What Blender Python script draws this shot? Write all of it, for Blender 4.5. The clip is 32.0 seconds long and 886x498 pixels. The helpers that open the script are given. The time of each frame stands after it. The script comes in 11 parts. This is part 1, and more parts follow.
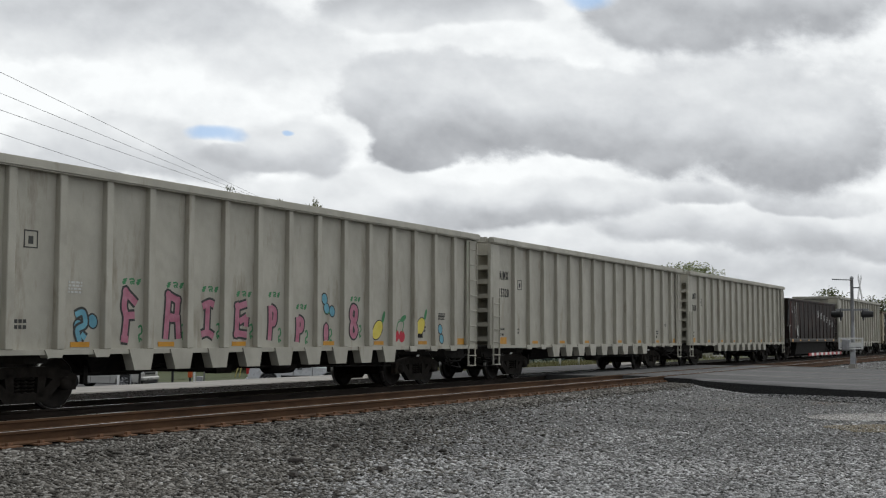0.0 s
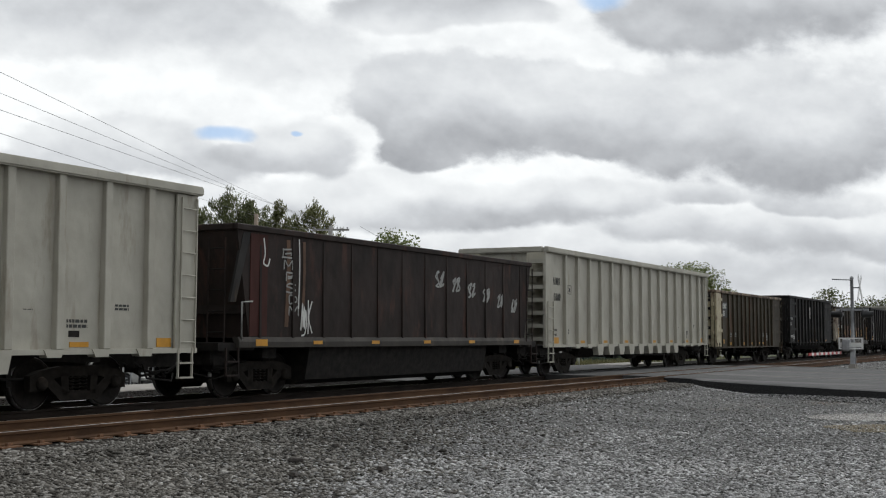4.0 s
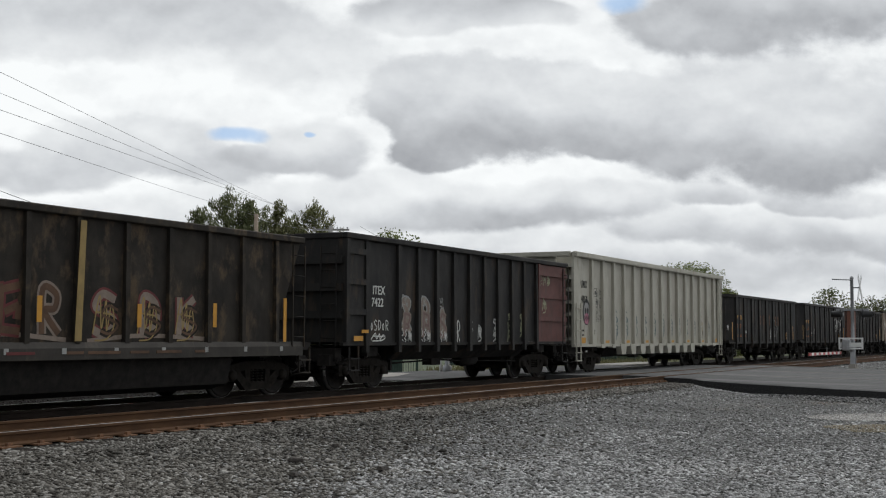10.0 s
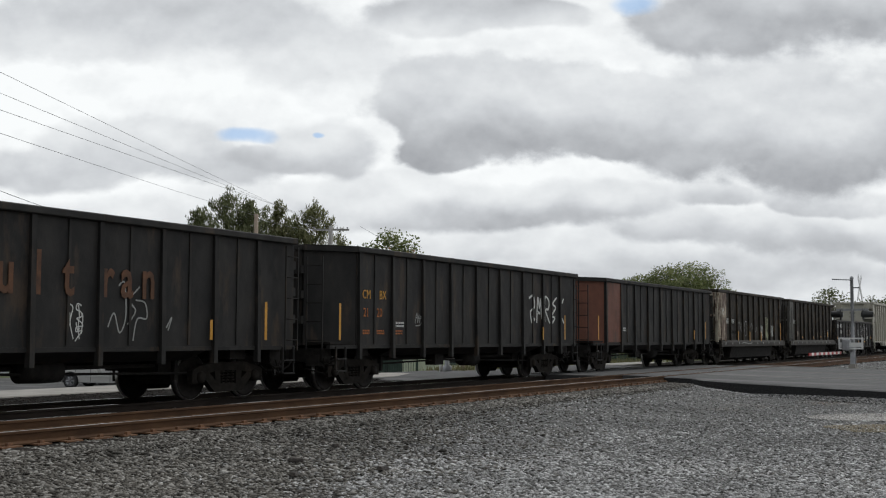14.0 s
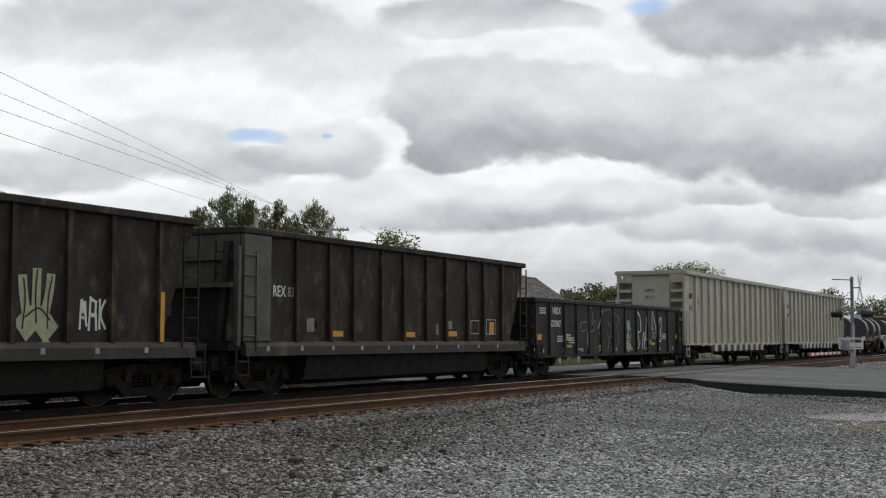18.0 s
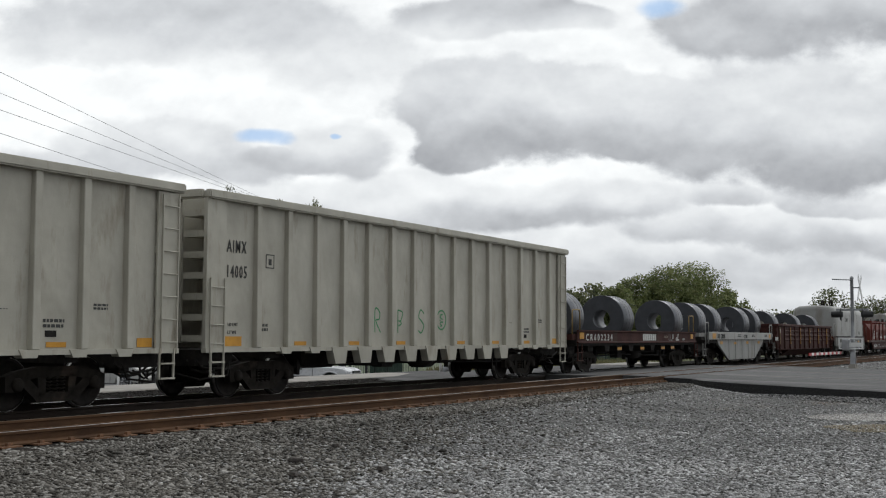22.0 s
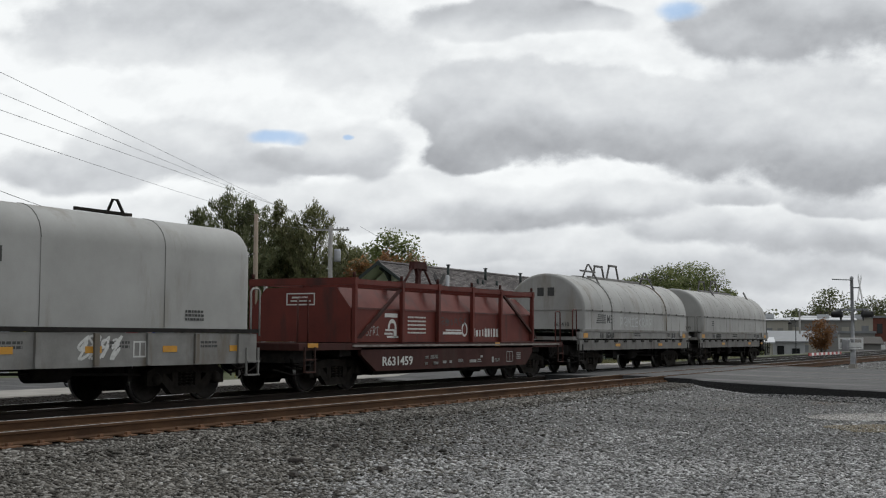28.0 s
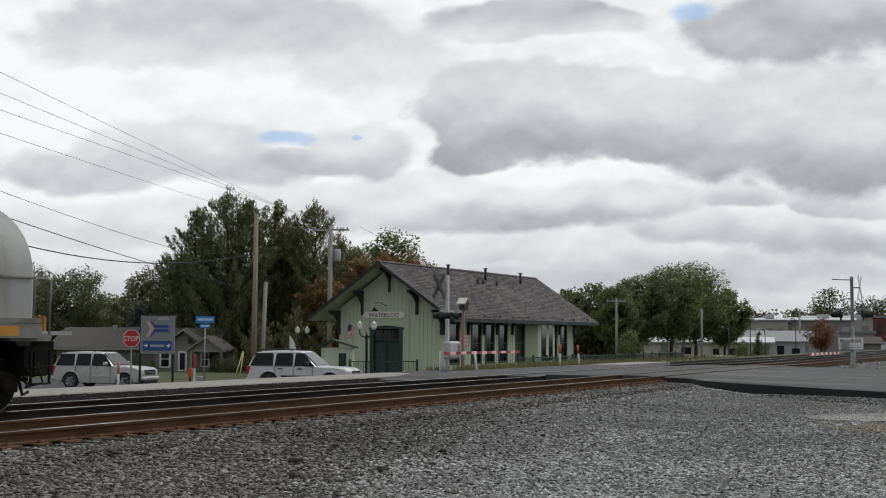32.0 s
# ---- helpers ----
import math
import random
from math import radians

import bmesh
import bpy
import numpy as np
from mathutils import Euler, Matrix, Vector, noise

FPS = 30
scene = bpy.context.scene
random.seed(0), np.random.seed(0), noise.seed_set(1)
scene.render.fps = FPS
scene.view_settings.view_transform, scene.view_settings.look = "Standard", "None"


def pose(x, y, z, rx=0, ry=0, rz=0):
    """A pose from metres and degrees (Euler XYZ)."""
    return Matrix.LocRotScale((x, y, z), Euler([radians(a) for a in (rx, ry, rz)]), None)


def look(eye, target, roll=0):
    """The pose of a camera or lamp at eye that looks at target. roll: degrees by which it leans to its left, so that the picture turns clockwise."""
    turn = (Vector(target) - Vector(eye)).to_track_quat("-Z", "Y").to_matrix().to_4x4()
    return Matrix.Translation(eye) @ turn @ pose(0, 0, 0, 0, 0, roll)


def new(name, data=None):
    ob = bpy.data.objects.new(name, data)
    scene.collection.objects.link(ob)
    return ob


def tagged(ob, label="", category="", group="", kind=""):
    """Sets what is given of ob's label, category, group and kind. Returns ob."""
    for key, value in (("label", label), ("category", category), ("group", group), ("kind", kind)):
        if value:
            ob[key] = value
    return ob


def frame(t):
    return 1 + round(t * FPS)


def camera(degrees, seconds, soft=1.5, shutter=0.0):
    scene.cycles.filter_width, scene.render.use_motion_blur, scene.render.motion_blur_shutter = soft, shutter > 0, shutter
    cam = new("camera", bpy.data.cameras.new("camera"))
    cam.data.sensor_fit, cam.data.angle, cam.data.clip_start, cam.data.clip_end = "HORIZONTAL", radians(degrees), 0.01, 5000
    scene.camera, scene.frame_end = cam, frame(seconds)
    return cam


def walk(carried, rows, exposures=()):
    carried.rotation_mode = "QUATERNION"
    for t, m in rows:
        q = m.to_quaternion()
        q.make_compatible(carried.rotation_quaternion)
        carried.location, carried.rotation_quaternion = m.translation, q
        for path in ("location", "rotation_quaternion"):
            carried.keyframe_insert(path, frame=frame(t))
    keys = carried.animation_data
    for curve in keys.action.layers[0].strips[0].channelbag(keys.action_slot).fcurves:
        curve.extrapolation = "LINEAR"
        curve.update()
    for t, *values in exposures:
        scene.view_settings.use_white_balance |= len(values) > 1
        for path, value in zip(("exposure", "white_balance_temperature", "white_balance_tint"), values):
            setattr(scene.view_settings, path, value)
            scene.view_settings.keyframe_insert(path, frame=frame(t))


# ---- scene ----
# ---- camera ----
EYE = Vector((0.0, 0.0, 1.241))
AZ, PITCH = radians(28.214), radians(4.118)
AIM = EYE + 50 * Vector((math.cos(AZ) * math.cos(PITCH), math.sin(AZ) * math.cos(PITCH), math.sin(PITCH)))
cam = camera(40.426, 32.0, soft=1.15)
walk(cam, [(0, look(EYE, AIM, 0.31)), (32, look(EYE, AIM, 0.31))], [(t, e, 6350, 8.0) for t, e in ((0, -0.02), (1, 0.03), (2, 0.05), (3, 0.04), (6, -0.02), (8, -0.04), (20, -0.04), (22, 0.02), (23, 0.02), (24, -0.06), (29, -0.06), (31, 0.02), (32, -0.08))])

# ---- light: bright broken overcast, the sun veiled high ahead of the camera ----
SUN_EL, SUN_AZ = radians(50), AZ - radians(40)
world = bpy.data.worlds.new("world")
scene.world = world
world.use_nodes = True
wt = world.node_tree
wt.nodes.clear()


def wn(kind, **kw):
    n = wt.nodes.new(kind)
    for k, val in kw.items():
        n.inputs[k].default_value = val
    return n


sky = wt.nodes.new("ShaderNodeTexSky")
sky.sky_type, sky.sun_disc = "NISHITA", False
sky.sun_elevation, sky.sun_rotation = SUN_EL, math.pi / 2 - SUN_AZ
bg_sky = wn("ShaderNodeBackground", Strength=0.1)
wt.links.new(sky.outputs[0], bg_sky.inputs[0])
w_noise = wn("ShaderNodeTexNoise", Scale=2.6, Detail=6.0, Roughness=0.55)
w_co = wt.nodes.new("ShaderNodeTexCoord")
wt.links.new(w_co.outputs["Generated"], w_noise.inputs["Vector"])
w_ramp = wt.nodes.new("ShaderNodeValToRGB")
w_ramp.color_ramp.elements[0].position, w_ramp.color_ramp.elements[0].color = 0.3, (0.56, 0.58, 0.62, 1)
w_ramp.color_ramp.elements[1].position, w_ramp.color_ramp.elements[1].color = 0.68, (0.96, 0.96, 0.96, 1)
wt.links.new(w_noise.outputs["Fac"], w_ramp.inputs[0])
bg_cloud = wn("ShaderNodeBackground", Strength=1.0)
w_nor = wt.nodes.new("ShaderNodeVectorMath")
w_nor.operation = "NORMALIZE"
wt.links.new(w_co.outputs["Generated"], w_nor.inputs[0])
w_dot = wt.nodes.new("ShaderNodeVectorMath")
w_dot.operation = "DOT_PRODUCT"
wt.links.new(w_nor.outputs[0], w_dot.inputs[0])
w_dot.inputs[1].default_value = (math.cos(SUN_AZ) * math.cos(SUN_EL), math.sin(SUN_AZ) * math.cos(SUN_EL), math.sin(SUN_EL))
w_glow = wn("ShaderNodeMapRange")          # cloud is thinner and brighter towards the veiled sun
w_glow.inputs[1].default_value, w_glow.inputs[2].default_value, w_glow.inputs[3].default_value, w_glow.inputs[4].default_value = -0.7, 1.0, 0.42, 1.3
wt.links.new(w_dot.outputs["Value"], w_glow.inputs[0])
wt.links.new(w_glow.outputs[0], bg_cloud.inputs["Strength"])
wt.links.new(w_ramp.outputs[0], bg_cloud.inputs[0])
w_mix = wn("ShaderNodeMixShader", Fac=0.9)
wt.links.new(bg_sky.outputs[0], w_mix.inputs[1])
wt.links.new(bg_cloud.outputs[0], w_mix.inputs[2])
w_out = wt.nodes.new("ShaderNodeOutputWorld")
wt.links.new(w_mix.outputs[0], w_out.inputs[0])

sun = new("sun", bpy.data.lights.new("sun", "SUN"))
sun.data.energy, sun.data.angle, sun.data.color = 1.0, radians(22), (1.0, 0.98, 0.95)
sun.matrix_world = look(100 * Vector((math.cos(SUN_AZ) * math.cos(SUN_EL), math.sin(SUN_AZ) * math.cos(SUN_EL), math.sin(SUN_EL))), (0, 0, 0))

# ---- mesh helpers ----


def box(bm, x0, x1, y0, y1, z0, z1, top=None):
    """A box; top (x0, x1, y0, y1) gives its upper face another outline."""
    t = top or (x0, x1, y0, y1)
    p = [(x0, y0, z0), (x1, y0, z0), (x1, y1, z0), (x0, y1, z0), (t[0], t[2], z1), (t[1], t[2], z1), (t[1], t[3], z1), (t[0], t[3], z1)]
    v = [bm.verts.new(c) for c in p]
    for f in ((3, 2, 1, 0), (4, 5, 6, 7), (0, 1, 5, 4), (1, 2, 6, 5), (2, 3, 7, 6), (3, 0, 4, 7)):
        bm.faces.new([v[i] for i in f])


def prism(bm, outline, a, b, axis="y"):
    """An outline in two dimensions drawn out from a to b: (x, z) along y, (y, z) along x, (x, y) along z."""
    put = {"y": lambda p, s: (p[0], s, p[1]), "x": lambda p, s: (s, p[0], p[1]), "z": lambda p, s: (p[0], p[1], s)}[axis]
    v0 = [bm.verts.new(put(p, a)) for p in outline]
    v1 = [bm.verts.new(put(p, b)) for p in outline]
    n = len(outline)
    faces = [bm.faces.new(v0), bm.faces.new(v1)] + [bm.faces.new((v0[i], v0[(i + 1) % n], v1[(i + 1) % n], v1[i])) for i in range(n)]
    bmesh.ops.recalc_face_normals(bm, faces=faces)


def rod(bm, p0, p1, r0, r1=None, seg=8, caps=True):
    """A round bar from p0 to p1, which may taper."""
    p0, p1 = Vector(p0), Vector(p1)
    r1 = r0 if r1 is None else r1
    d = (p1 - p0).normalized()
    u = d.orthogonal().normalized()
    w = d.cross(u)
    rings = []
    for p, r in ((p0, r0), (p1, r1)):
        rings.append([bm.verts.new(p + r * (math.cos(a) * u + math.sin(a) * w)) for a in [2 * math.pi * i / seg for i in range(seg)]])
    for i in range(seg):
        f = bm.faces.new((rings[0][i], rings[0][(i + 1) % seg], rings[1][(i + 1) % seg], rings[1][i]))
        f.smooth = True
    if caps:
        bm.faces.new(rings[0][::-1])
        bm.faces.new(rings[1])


def pipe(bm, pts, r, seg=6):
    """A bent round bar through the points, in one piece."""
    pts = [Vector(p) for p in pts]
    rings = []
    u = (pts[1] - pts[0]).orthogonal().normalized()
    for i, p in enumerate(pts):
        d = (pts[min(i + 1, len(pts) - 1)] - pts[max(i - 1, 0)]).normalized()
        u = (u - d * u.dot(d)).normalized()
        w = d.cross(u)
        rings.append([bm.verts.new(p + r * (math.cos(a) * u + math.sin(a) * w)) for a in [2 * math.pi * k / seg for k in range(seg)]])
    for a, b in zip(rings, rings[1:]):
        for k in range(seg):
            bm.faces.new((a[k], a[(k + 1) % seg], b[(k + 1) % seg], b[k])).smooth = True
    bm.faces.new(rings[0][::-1])
    bm.faces.new(rings[-1])


def lathe(bm, profile, seg=24, axis="y", centre=(0, 0, 0)):
    """A closed profile of (radius, along) turned round an axis."""
    rows = []
    for r, s in profile:
        ring = []
        for i in range(seg):
            a = 2 * math.pi * i / seg
            c = {"y": (r * math.cos(a), s, r * math.sin(a)), "x": (s, r * math.cos(a), r * math.sin(a)), "z": (r * math.cos(a), r * math.sin(a), s)}[axis]
            ring.append(bm.verts.new(Vector(c) + Vector(centre)))
        rows.append(ring)
    n = len(rows)
    faces = []
    for j in range(n):
        for i in range(seg):
            f = bm.faces.new((rows[j][i], rows[j][(i + 1) % seg], rows[(j + 1) % n][(i + 1) % seg], rows[(j + 1) % n][i]))
            f.smooth = True
            faces.append(f)
    bmesh.ops.recalc_face_normals(bm, faces=faces)


def mesh_of(name, bm, material, bevel=0.0):
    if bevel:
        bmesh.ops.bevel(bm, geom=bm.edges[:], offset=bevel, segments=1, affect="EDGES", clamp_overlap=True)
    me = bpy.data.meshes.new(name)
    bm.to_mesh(me)
    bm.free()
    if material:
        me.materials.append(material)
    return me


def part(name, bm, material, parent, label="", bevel=0.0):
    """One mesh object under a thing or a part; bm may be a ready mesh."""
    me = bm if isinstance(bm, bpy.types.Mesh) else mesh_of(name, bm, material, bevel)
    ob = new(name, me)
    ob.parent = parent
    if label:
        ob["label"] = label
    return ob


def thing(name, label, category, m=None, group="", kind=""):
    ob = new(name)
    ob.empty_display_size = 0.3
    ob.matrix_basis = m or Matrix()
    return tagged(ob, label, category, group, kind)


def solo(name, bm, material, label, category, m=None, group="", kind="", bevel=0.0):
    ob = new(name, bm if isinstance(bm, bpy.types.Mesh) else mesh_of(name, bm, material, bevel))
    ob.matrix_basis = m or Matrix()
    return tagged(ob, label, category, group, kind)


def lettering(name, words, size, material, parent, m, squeeze=1.0, thick=0.004, bold=0.0, gap=1.0):
    """Words in the built-in font as a thin mesh, in the x-y plane of m."""
    cu = bpy.data.curves.new(name, "FONT")
    cu.body, cu.size, cu.extrude, cu.resolution_u = words, size, thick, 2
    cu.offset, cu.space_character = bold * size, gap
    tmp = new("tmp", cu)
    me = bpy.data.meshes.new_from_object(tmp.evaluated_get(bpy.context.evaluated_depsgraph_get()))
    bpy.data.objects.remove(tmp)
    me.transform(Matrix.Diagonal((squeeze, 1, 1, 1)))
    me.materials.clear()
    me.materials.append(material)
    ob = new(name, me)
    ob.parent = parent
    ob.matrix_basis = m
    return ob


SIDE = Matrix.Rotation(radians(90), 4, "X")            # lettering on a face that looks to -y
FRONT = Matrix.Rotation(radians(-90), 4, "Z") @ SIDE   # on a face that looks to -x

# ---- materials ----


def rgb(r, g, b):
    return (r, g, b, 1)


def material(name, a, b, rough=0.7, metal=0.0, scale=3.0, stretch=(1, 1, 1), bump=0.2, fine=40.0, stain=None, stain_amount=0.4, stain_scale=1.2, stain_stretch=(1, 1, 0.25), spread=0.0, coords="Object", spec=0.4, dent=0.0):
    """Two tones mixed by a grain and a coarse noise, with stains of a third colour, gloss that varies and a fine bump."""
    m = bpy.data.materials.new(name)
    m.use_nodes = True
    nt = m.node_tree
    nt.nodes.clear()
    N = nt.nodes.new
    Lk = nt.links.new
    co = N("ShaderNodeTexCoord")
    mp = N("ShaderNodeMapping")
    mp.inputs["Scale"].default_value = stretch
    Lk(co.outputs[coords], mp.inputs[0])
    info = N("ShaderNodeObjectInfo")
    shift = N("ShaderNodeVectorMath")
    shift.operation = "MULTIPLY_ADD"
    Lk(info.outputs["Random"], shift.inputs[0])
    shift.inputs[1].default_value = (37, 91, 53)
    Lk(mp.outputs[0], shift.inputs[2])
    n1 = N("ShaderNodeTexNoise")
    n1.inputs["Scale"].default_value, n1.inputs["Detail"].default_value, n1.inputs["Roughness"].default_value = scale, 5, 0.6
    Lk(shift.outputs[0], n1.inputs["Vector"])
    n2 = N("ShaderNodeTexNoise")
    n2.inputs["Scale"].default_value, n2.inputs["Detail"].default_value = fine, 3
    Lk(co.outputs[coords], n2.inputs["Vector"])
    r1 = N("ShaderNodeMapRange")
    r1.inputs[1].default_value, r1.inputs[2].default_value = 0.3, 0.7
    Lk(n1.outputs["Fac"], r1.inputs[0])
    add = N("ShaderNodeMath")
    add.operation = "MULTIPLY_ADD"
    Lk(n2.outputs["Fac"], add.inputs[0])
    add.inputs[1].default_value = 0.5
    Lk(r1.outputs[0], add.inputs[2])
    sub = N("ShaderNodeMath")
    sub.operation, sub.use_clamp = "SUBTRACT", True
    Lk(add.outputs[0], sub.inputs[0])
    sub.inputs[1].default_value = 0.25
    mix = N("ShaderNodeMix")
    mix.data_type = "RGBA"
    Lk(sub.outputs[0], mix.inputs[0])
    mix.inputs[6].default_value, mix.inputs[7].default_value = rgb(*a), rgb(*b)
    colour = mix.outputs[2]
    if stain:
        mp2 = N("ShaderNodeMapping")
        mp2.inputs["Scale"].default_value = stain_stretch
        Lk(shift.outputs[0], mp2.inputs[0])
        n3 = N("ShaderNodeTexNoise")
        n3.inputs["Scale"].default_value, n3.inputs["Detail"].default_value, n3.inputs["Roughness"].default_value = stain_scale, 7, 0.65
        Lk(mp2.outputs[0], n3.inputs["Vector"])
        r3 = N("ShaderNodeMapRange")
        r3.inputs[1].default_value, r3.inputs[2].default_value = 0.72 - 0.35 * stain_amount, 0.86 - 0.35 * stain_amount
        Lk(n3.outputs["Fac"], r3.inputs[0])
        mx = N("ShaderNodeMix")
        mx.data_type = "RGBA"
        Lk(r3.outputs[0], mx.inputs[0])
        Lk(colour, mx.inputs[6])
        mx.inputs[7].default_value = rgb(*stain)
        colour = mx.outputs[2]
    if spread:
        hv = N("ShaderNodeHueSaturation")
        mr = N("ShaderNodeMapRange")
        mr.inputs[3].default_value, mr.inputs[4].default_value = 1 - spread, 1 + spread
        Lk(info.outputs["Random"], mr.inputs[0])
        Lk(mr.outputs[0], hv.inputs["Value"])
        Lk(colour, hv.inputs["Color"])
        colour = hv.outputs[0]
    bs = N("ShaderNodeBsdfPrincipled")
    Lk(colour, bs.inputs["Base Color"])
    bs.inputs["Metallic"].default_value = metal
    bs.inputs["Specular IOR Level"].default_value = spec
    rr = N("ShaderNodeMapRange")
    rr.inputs[3].default_value, rr.inputs[4].default_value = max(rough - 0.12, 0.03), min(rough + 0.12, 1)
    Lk(n1.outputs["Fac"], rr.inputs[0])
    Lk(rr.outputs[0], bs.inputs["Roughness"])
    if bump:
        bp = N("ShaderNodeBump")
        bp.inputs["Strength"].default_value, bp.inputs["Distance"].default_value = bump, 0.02
        Lk(add.outputs[0], bp.inputs["Height"])
        if dent:
            nd = N("ShaderNodeTexNoise")
            nd.inputs["Scale"].default_value, nd.inputs["Detail"].default_value = 1.4, 2
            sd = N("ShaderNodeVectorMath")
            sd.operation = "MULTIPLY_ADD"
            Lk(info.outputs["Random"], sd.inputs[0])
            sd.inputs[1].default_value = (37, 91, 53)
            Lk(co.outputs[coords], sd.inputs[2])
            Lk(sd.outputs[0], nd.inputs["Vector"])
            bd = N("ShaderNodeBump")
            bd.inputs["Strength"].default_value, bd.inputs["Distance"].default_value = dent, 0.12
            Lk(nd.outputs["Fac"], bd.inputs["Height"])
            Lk(bd.outputs[0], bp.inputs["Normal"])
        Lk(bp.outputs[0], bs.inputs["Normal"])
    out = N("ShaderNodeOutputMaterial")
    Lk(bs.outputs[0], out.inputs[0])
    return m


GRIME = (0.16, 0.14, 0.115)
RUST = (0.14, 0.055, 0.025)
M_HOPPER = material("hopper_paint", (0.44, 0.42, 0.352), (0.355, 0.336, 0.28), 0.62, spec=0.35, scale=1.6, stretch=(1, 1, 0.6), bump=0.14, dent=0.5, stain=(0.27, 0.24, 0.185), stain_amount=0.42, stain_scale=2.2, stain_stretch=(1, 1, 0.4))
M_BLACK = material("black_car_paint", (0.026, 0.0238, 0.021), (0.0125, 0.012, 0.0118), 0.72, scale=1.8, stretch=(1, 1, 0.5), stain=(0.050, 0.035, 0.024), stain_amount=0.5, stain_scale=2.4, stain_stretch=(1, 1, 0.6), spec=0.25, dent=0.4)
M_BROWN = material("olive_brown_paint", (0.058, 0.048, 0.030), (0.034, 0.028, 0.020), 0.7, spec=0.2, scale=1.5, stretch=(1, 1, 0.3), stain=(0.10, 0.05, 0.028), stain_amount=0.5, stain_scale=2.0, dent=0.4)
M_CREAM = material("rusted_cream_paint", (0.50, 0.44, 0.30), (0.38, 0.33, 0.22), 0.6, scale=2.0, stain=(0.13, 0.075, 0.042), stain_amount=0.5, stain_scale=4.0, stain_stretch=(1, 1, 0.5))
M_WHITE_RUST = material("rusted_white_paint", (0.47, 0.42, 0.33), (0.30, 0.26, 0.20), 0.65, scale=3.0, stain=(0.10, 0.058, 0.035), stain_amount=0.72, stain_scale=3.2, stain_stretch=(1, 1, 0.5))
M_JET = material("jet_black_paint", (0.0175, 0.0165, 0.0155), (0.0095, 0.0092, 0.009), 0.72, scale=1.8, stretch=(1, 1, 0.5), stain=(0.032, 0.024, 0.018), stain_amount=0.5, stain_scale=2.4, stain_stretch=(1, 1, 0.6), spec=0.2, dent=0.5)
M_SOOT = material("sooty_brown_paint", (0.034, 0.028, 0.021), (0.015, 0.013, 0.011), 0.75, scale=2.2, stretch=(1, 1, 0.7), stain=(0.080, 0.056, 0.034), stain_amount=0.55, stain_scale=2.6, stain_stretch=(1, 1, 0.8), spec=0.2, dent=0.5)
M_SILL = material("grimy_sill", (0.040, 0.034, 0.027), (0.024, 0.021, 0.017), 0.8, scale=2.0, stain=(0.075, 0.06, 0.045), stain_amount=0.5)
M_MAROON = material("maroon_paint", (0.11, 0.030, 0.022), (0.075, 0.022, 0.016), 0.6, scale=2.0, stain=(0.05, 0.025, 0.02), stain_amount=0.5)
M_RUSTRED = material("rust_orange_paint", (0.145, 0.046, 0.022), (0.09, 0.032, 0.017), 0.65, scale=2.0, stain=(0.04, 0.028, 0.02), stain_amount=0.55)
M_CRBROWN = material("oxide_brown_paint", (0.060, 0.022, 0.018), (0.038, 0.016, 0.013), 0.75, spec=0.15, scale=2.0, stretch=(1, 1, 0.4), stain=(0.05, 0.032, 0.026), stain_amount=0.5)
M_RED = material("coil_hood_red", (0.135, 0.027, 0.018), (0.092, 0.021, 0.015), 0.65, spec=0.25, scale=1.2, stain=(0.055, 0.022, 0.018), stain_amount=0.55, bump=0.1)
M_NSGREY = material("coil_hood_grey", (0.36, 0.357, 0.338), (0.285, 0.282, 0.265), 0.68, scale=0.9, stain=(0.24, 0.225, 0.195), stain_amount=0.5, bump=0.06, spec=0.3)
M_NSGREY_D = material("grey_underframe_paint", (0.23, 0.226, 0.21), (0.155, 0.15, 0.138), 0.7, scale=2.0, stain=(0.13, 0.11, 0.085), stain_amount=0.55)
# near-black base colours for underframes, trucks and wheels
M_UNDER = material("underframe_black", (0.022, 0.019, 0.016), (0.010, 0.009, 0.0085), 0.85, spec=0.2, scale=6.0, bump=0.3)
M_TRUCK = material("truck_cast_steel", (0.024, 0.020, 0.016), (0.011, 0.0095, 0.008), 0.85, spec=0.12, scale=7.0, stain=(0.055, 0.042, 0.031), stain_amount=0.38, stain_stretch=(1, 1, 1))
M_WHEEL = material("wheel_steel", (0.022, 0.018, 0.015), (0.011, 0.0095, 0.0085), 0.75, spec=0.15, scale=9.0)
M_TREAD = material("wheel_tread_steel", (0.55, 0.54, 0.52), (0.42, 0.41, 0.40), 0.3, metal=1.0, scale=9.0, bump=0.02)
M_COIL = material("steel_coil", (0.115, 0.118, 0.128), (0.085, 0.088, 0.096), 0.42, metal=0.6, scale=1.5, stretch=(0.3, 1, 1), bump=0.05)
# lighter copy of the coil steel: light inside the eye put into colour
M_COIL_BORE = material("coil_bore_lit", (0.19, 0.195, 0.205), (0.13, 0.133, 0.14), 0.5, metal=0.35, scale=2.0, bump=0.05)
M_COIL_FACE = material("coil_edge_steel", (0.06, 0.062, 0.068), (0.042, 0.044, 0.048), 0.65, metal=0.2, scale=2.5, bump=0.05)
M_YELLOW = material("reflector_yellow", (0.55, 0.27, 0.022), (0.43, 0.20, 0.018), 0.5, scale=5.0, bump=0.0)
M_WHITE = material("stencil_white", (0.62, 0.62, 0.59), (0.45, 0.45, 0.42), 0.7, scale=14.0, bump=0.0)
M_DARKINK = material("stencil_black", (0.035, 0.035, 0.035), (0.055, 0.055, 0.05), 0.7, scale=14.0, bump=0.0)
M_ORANGE_INK = material("stencil_orange", (0.42, 0.13, 0.02), (0.26, 0.08, 0.02), 0.7, scale=8.0, bump=0.0)
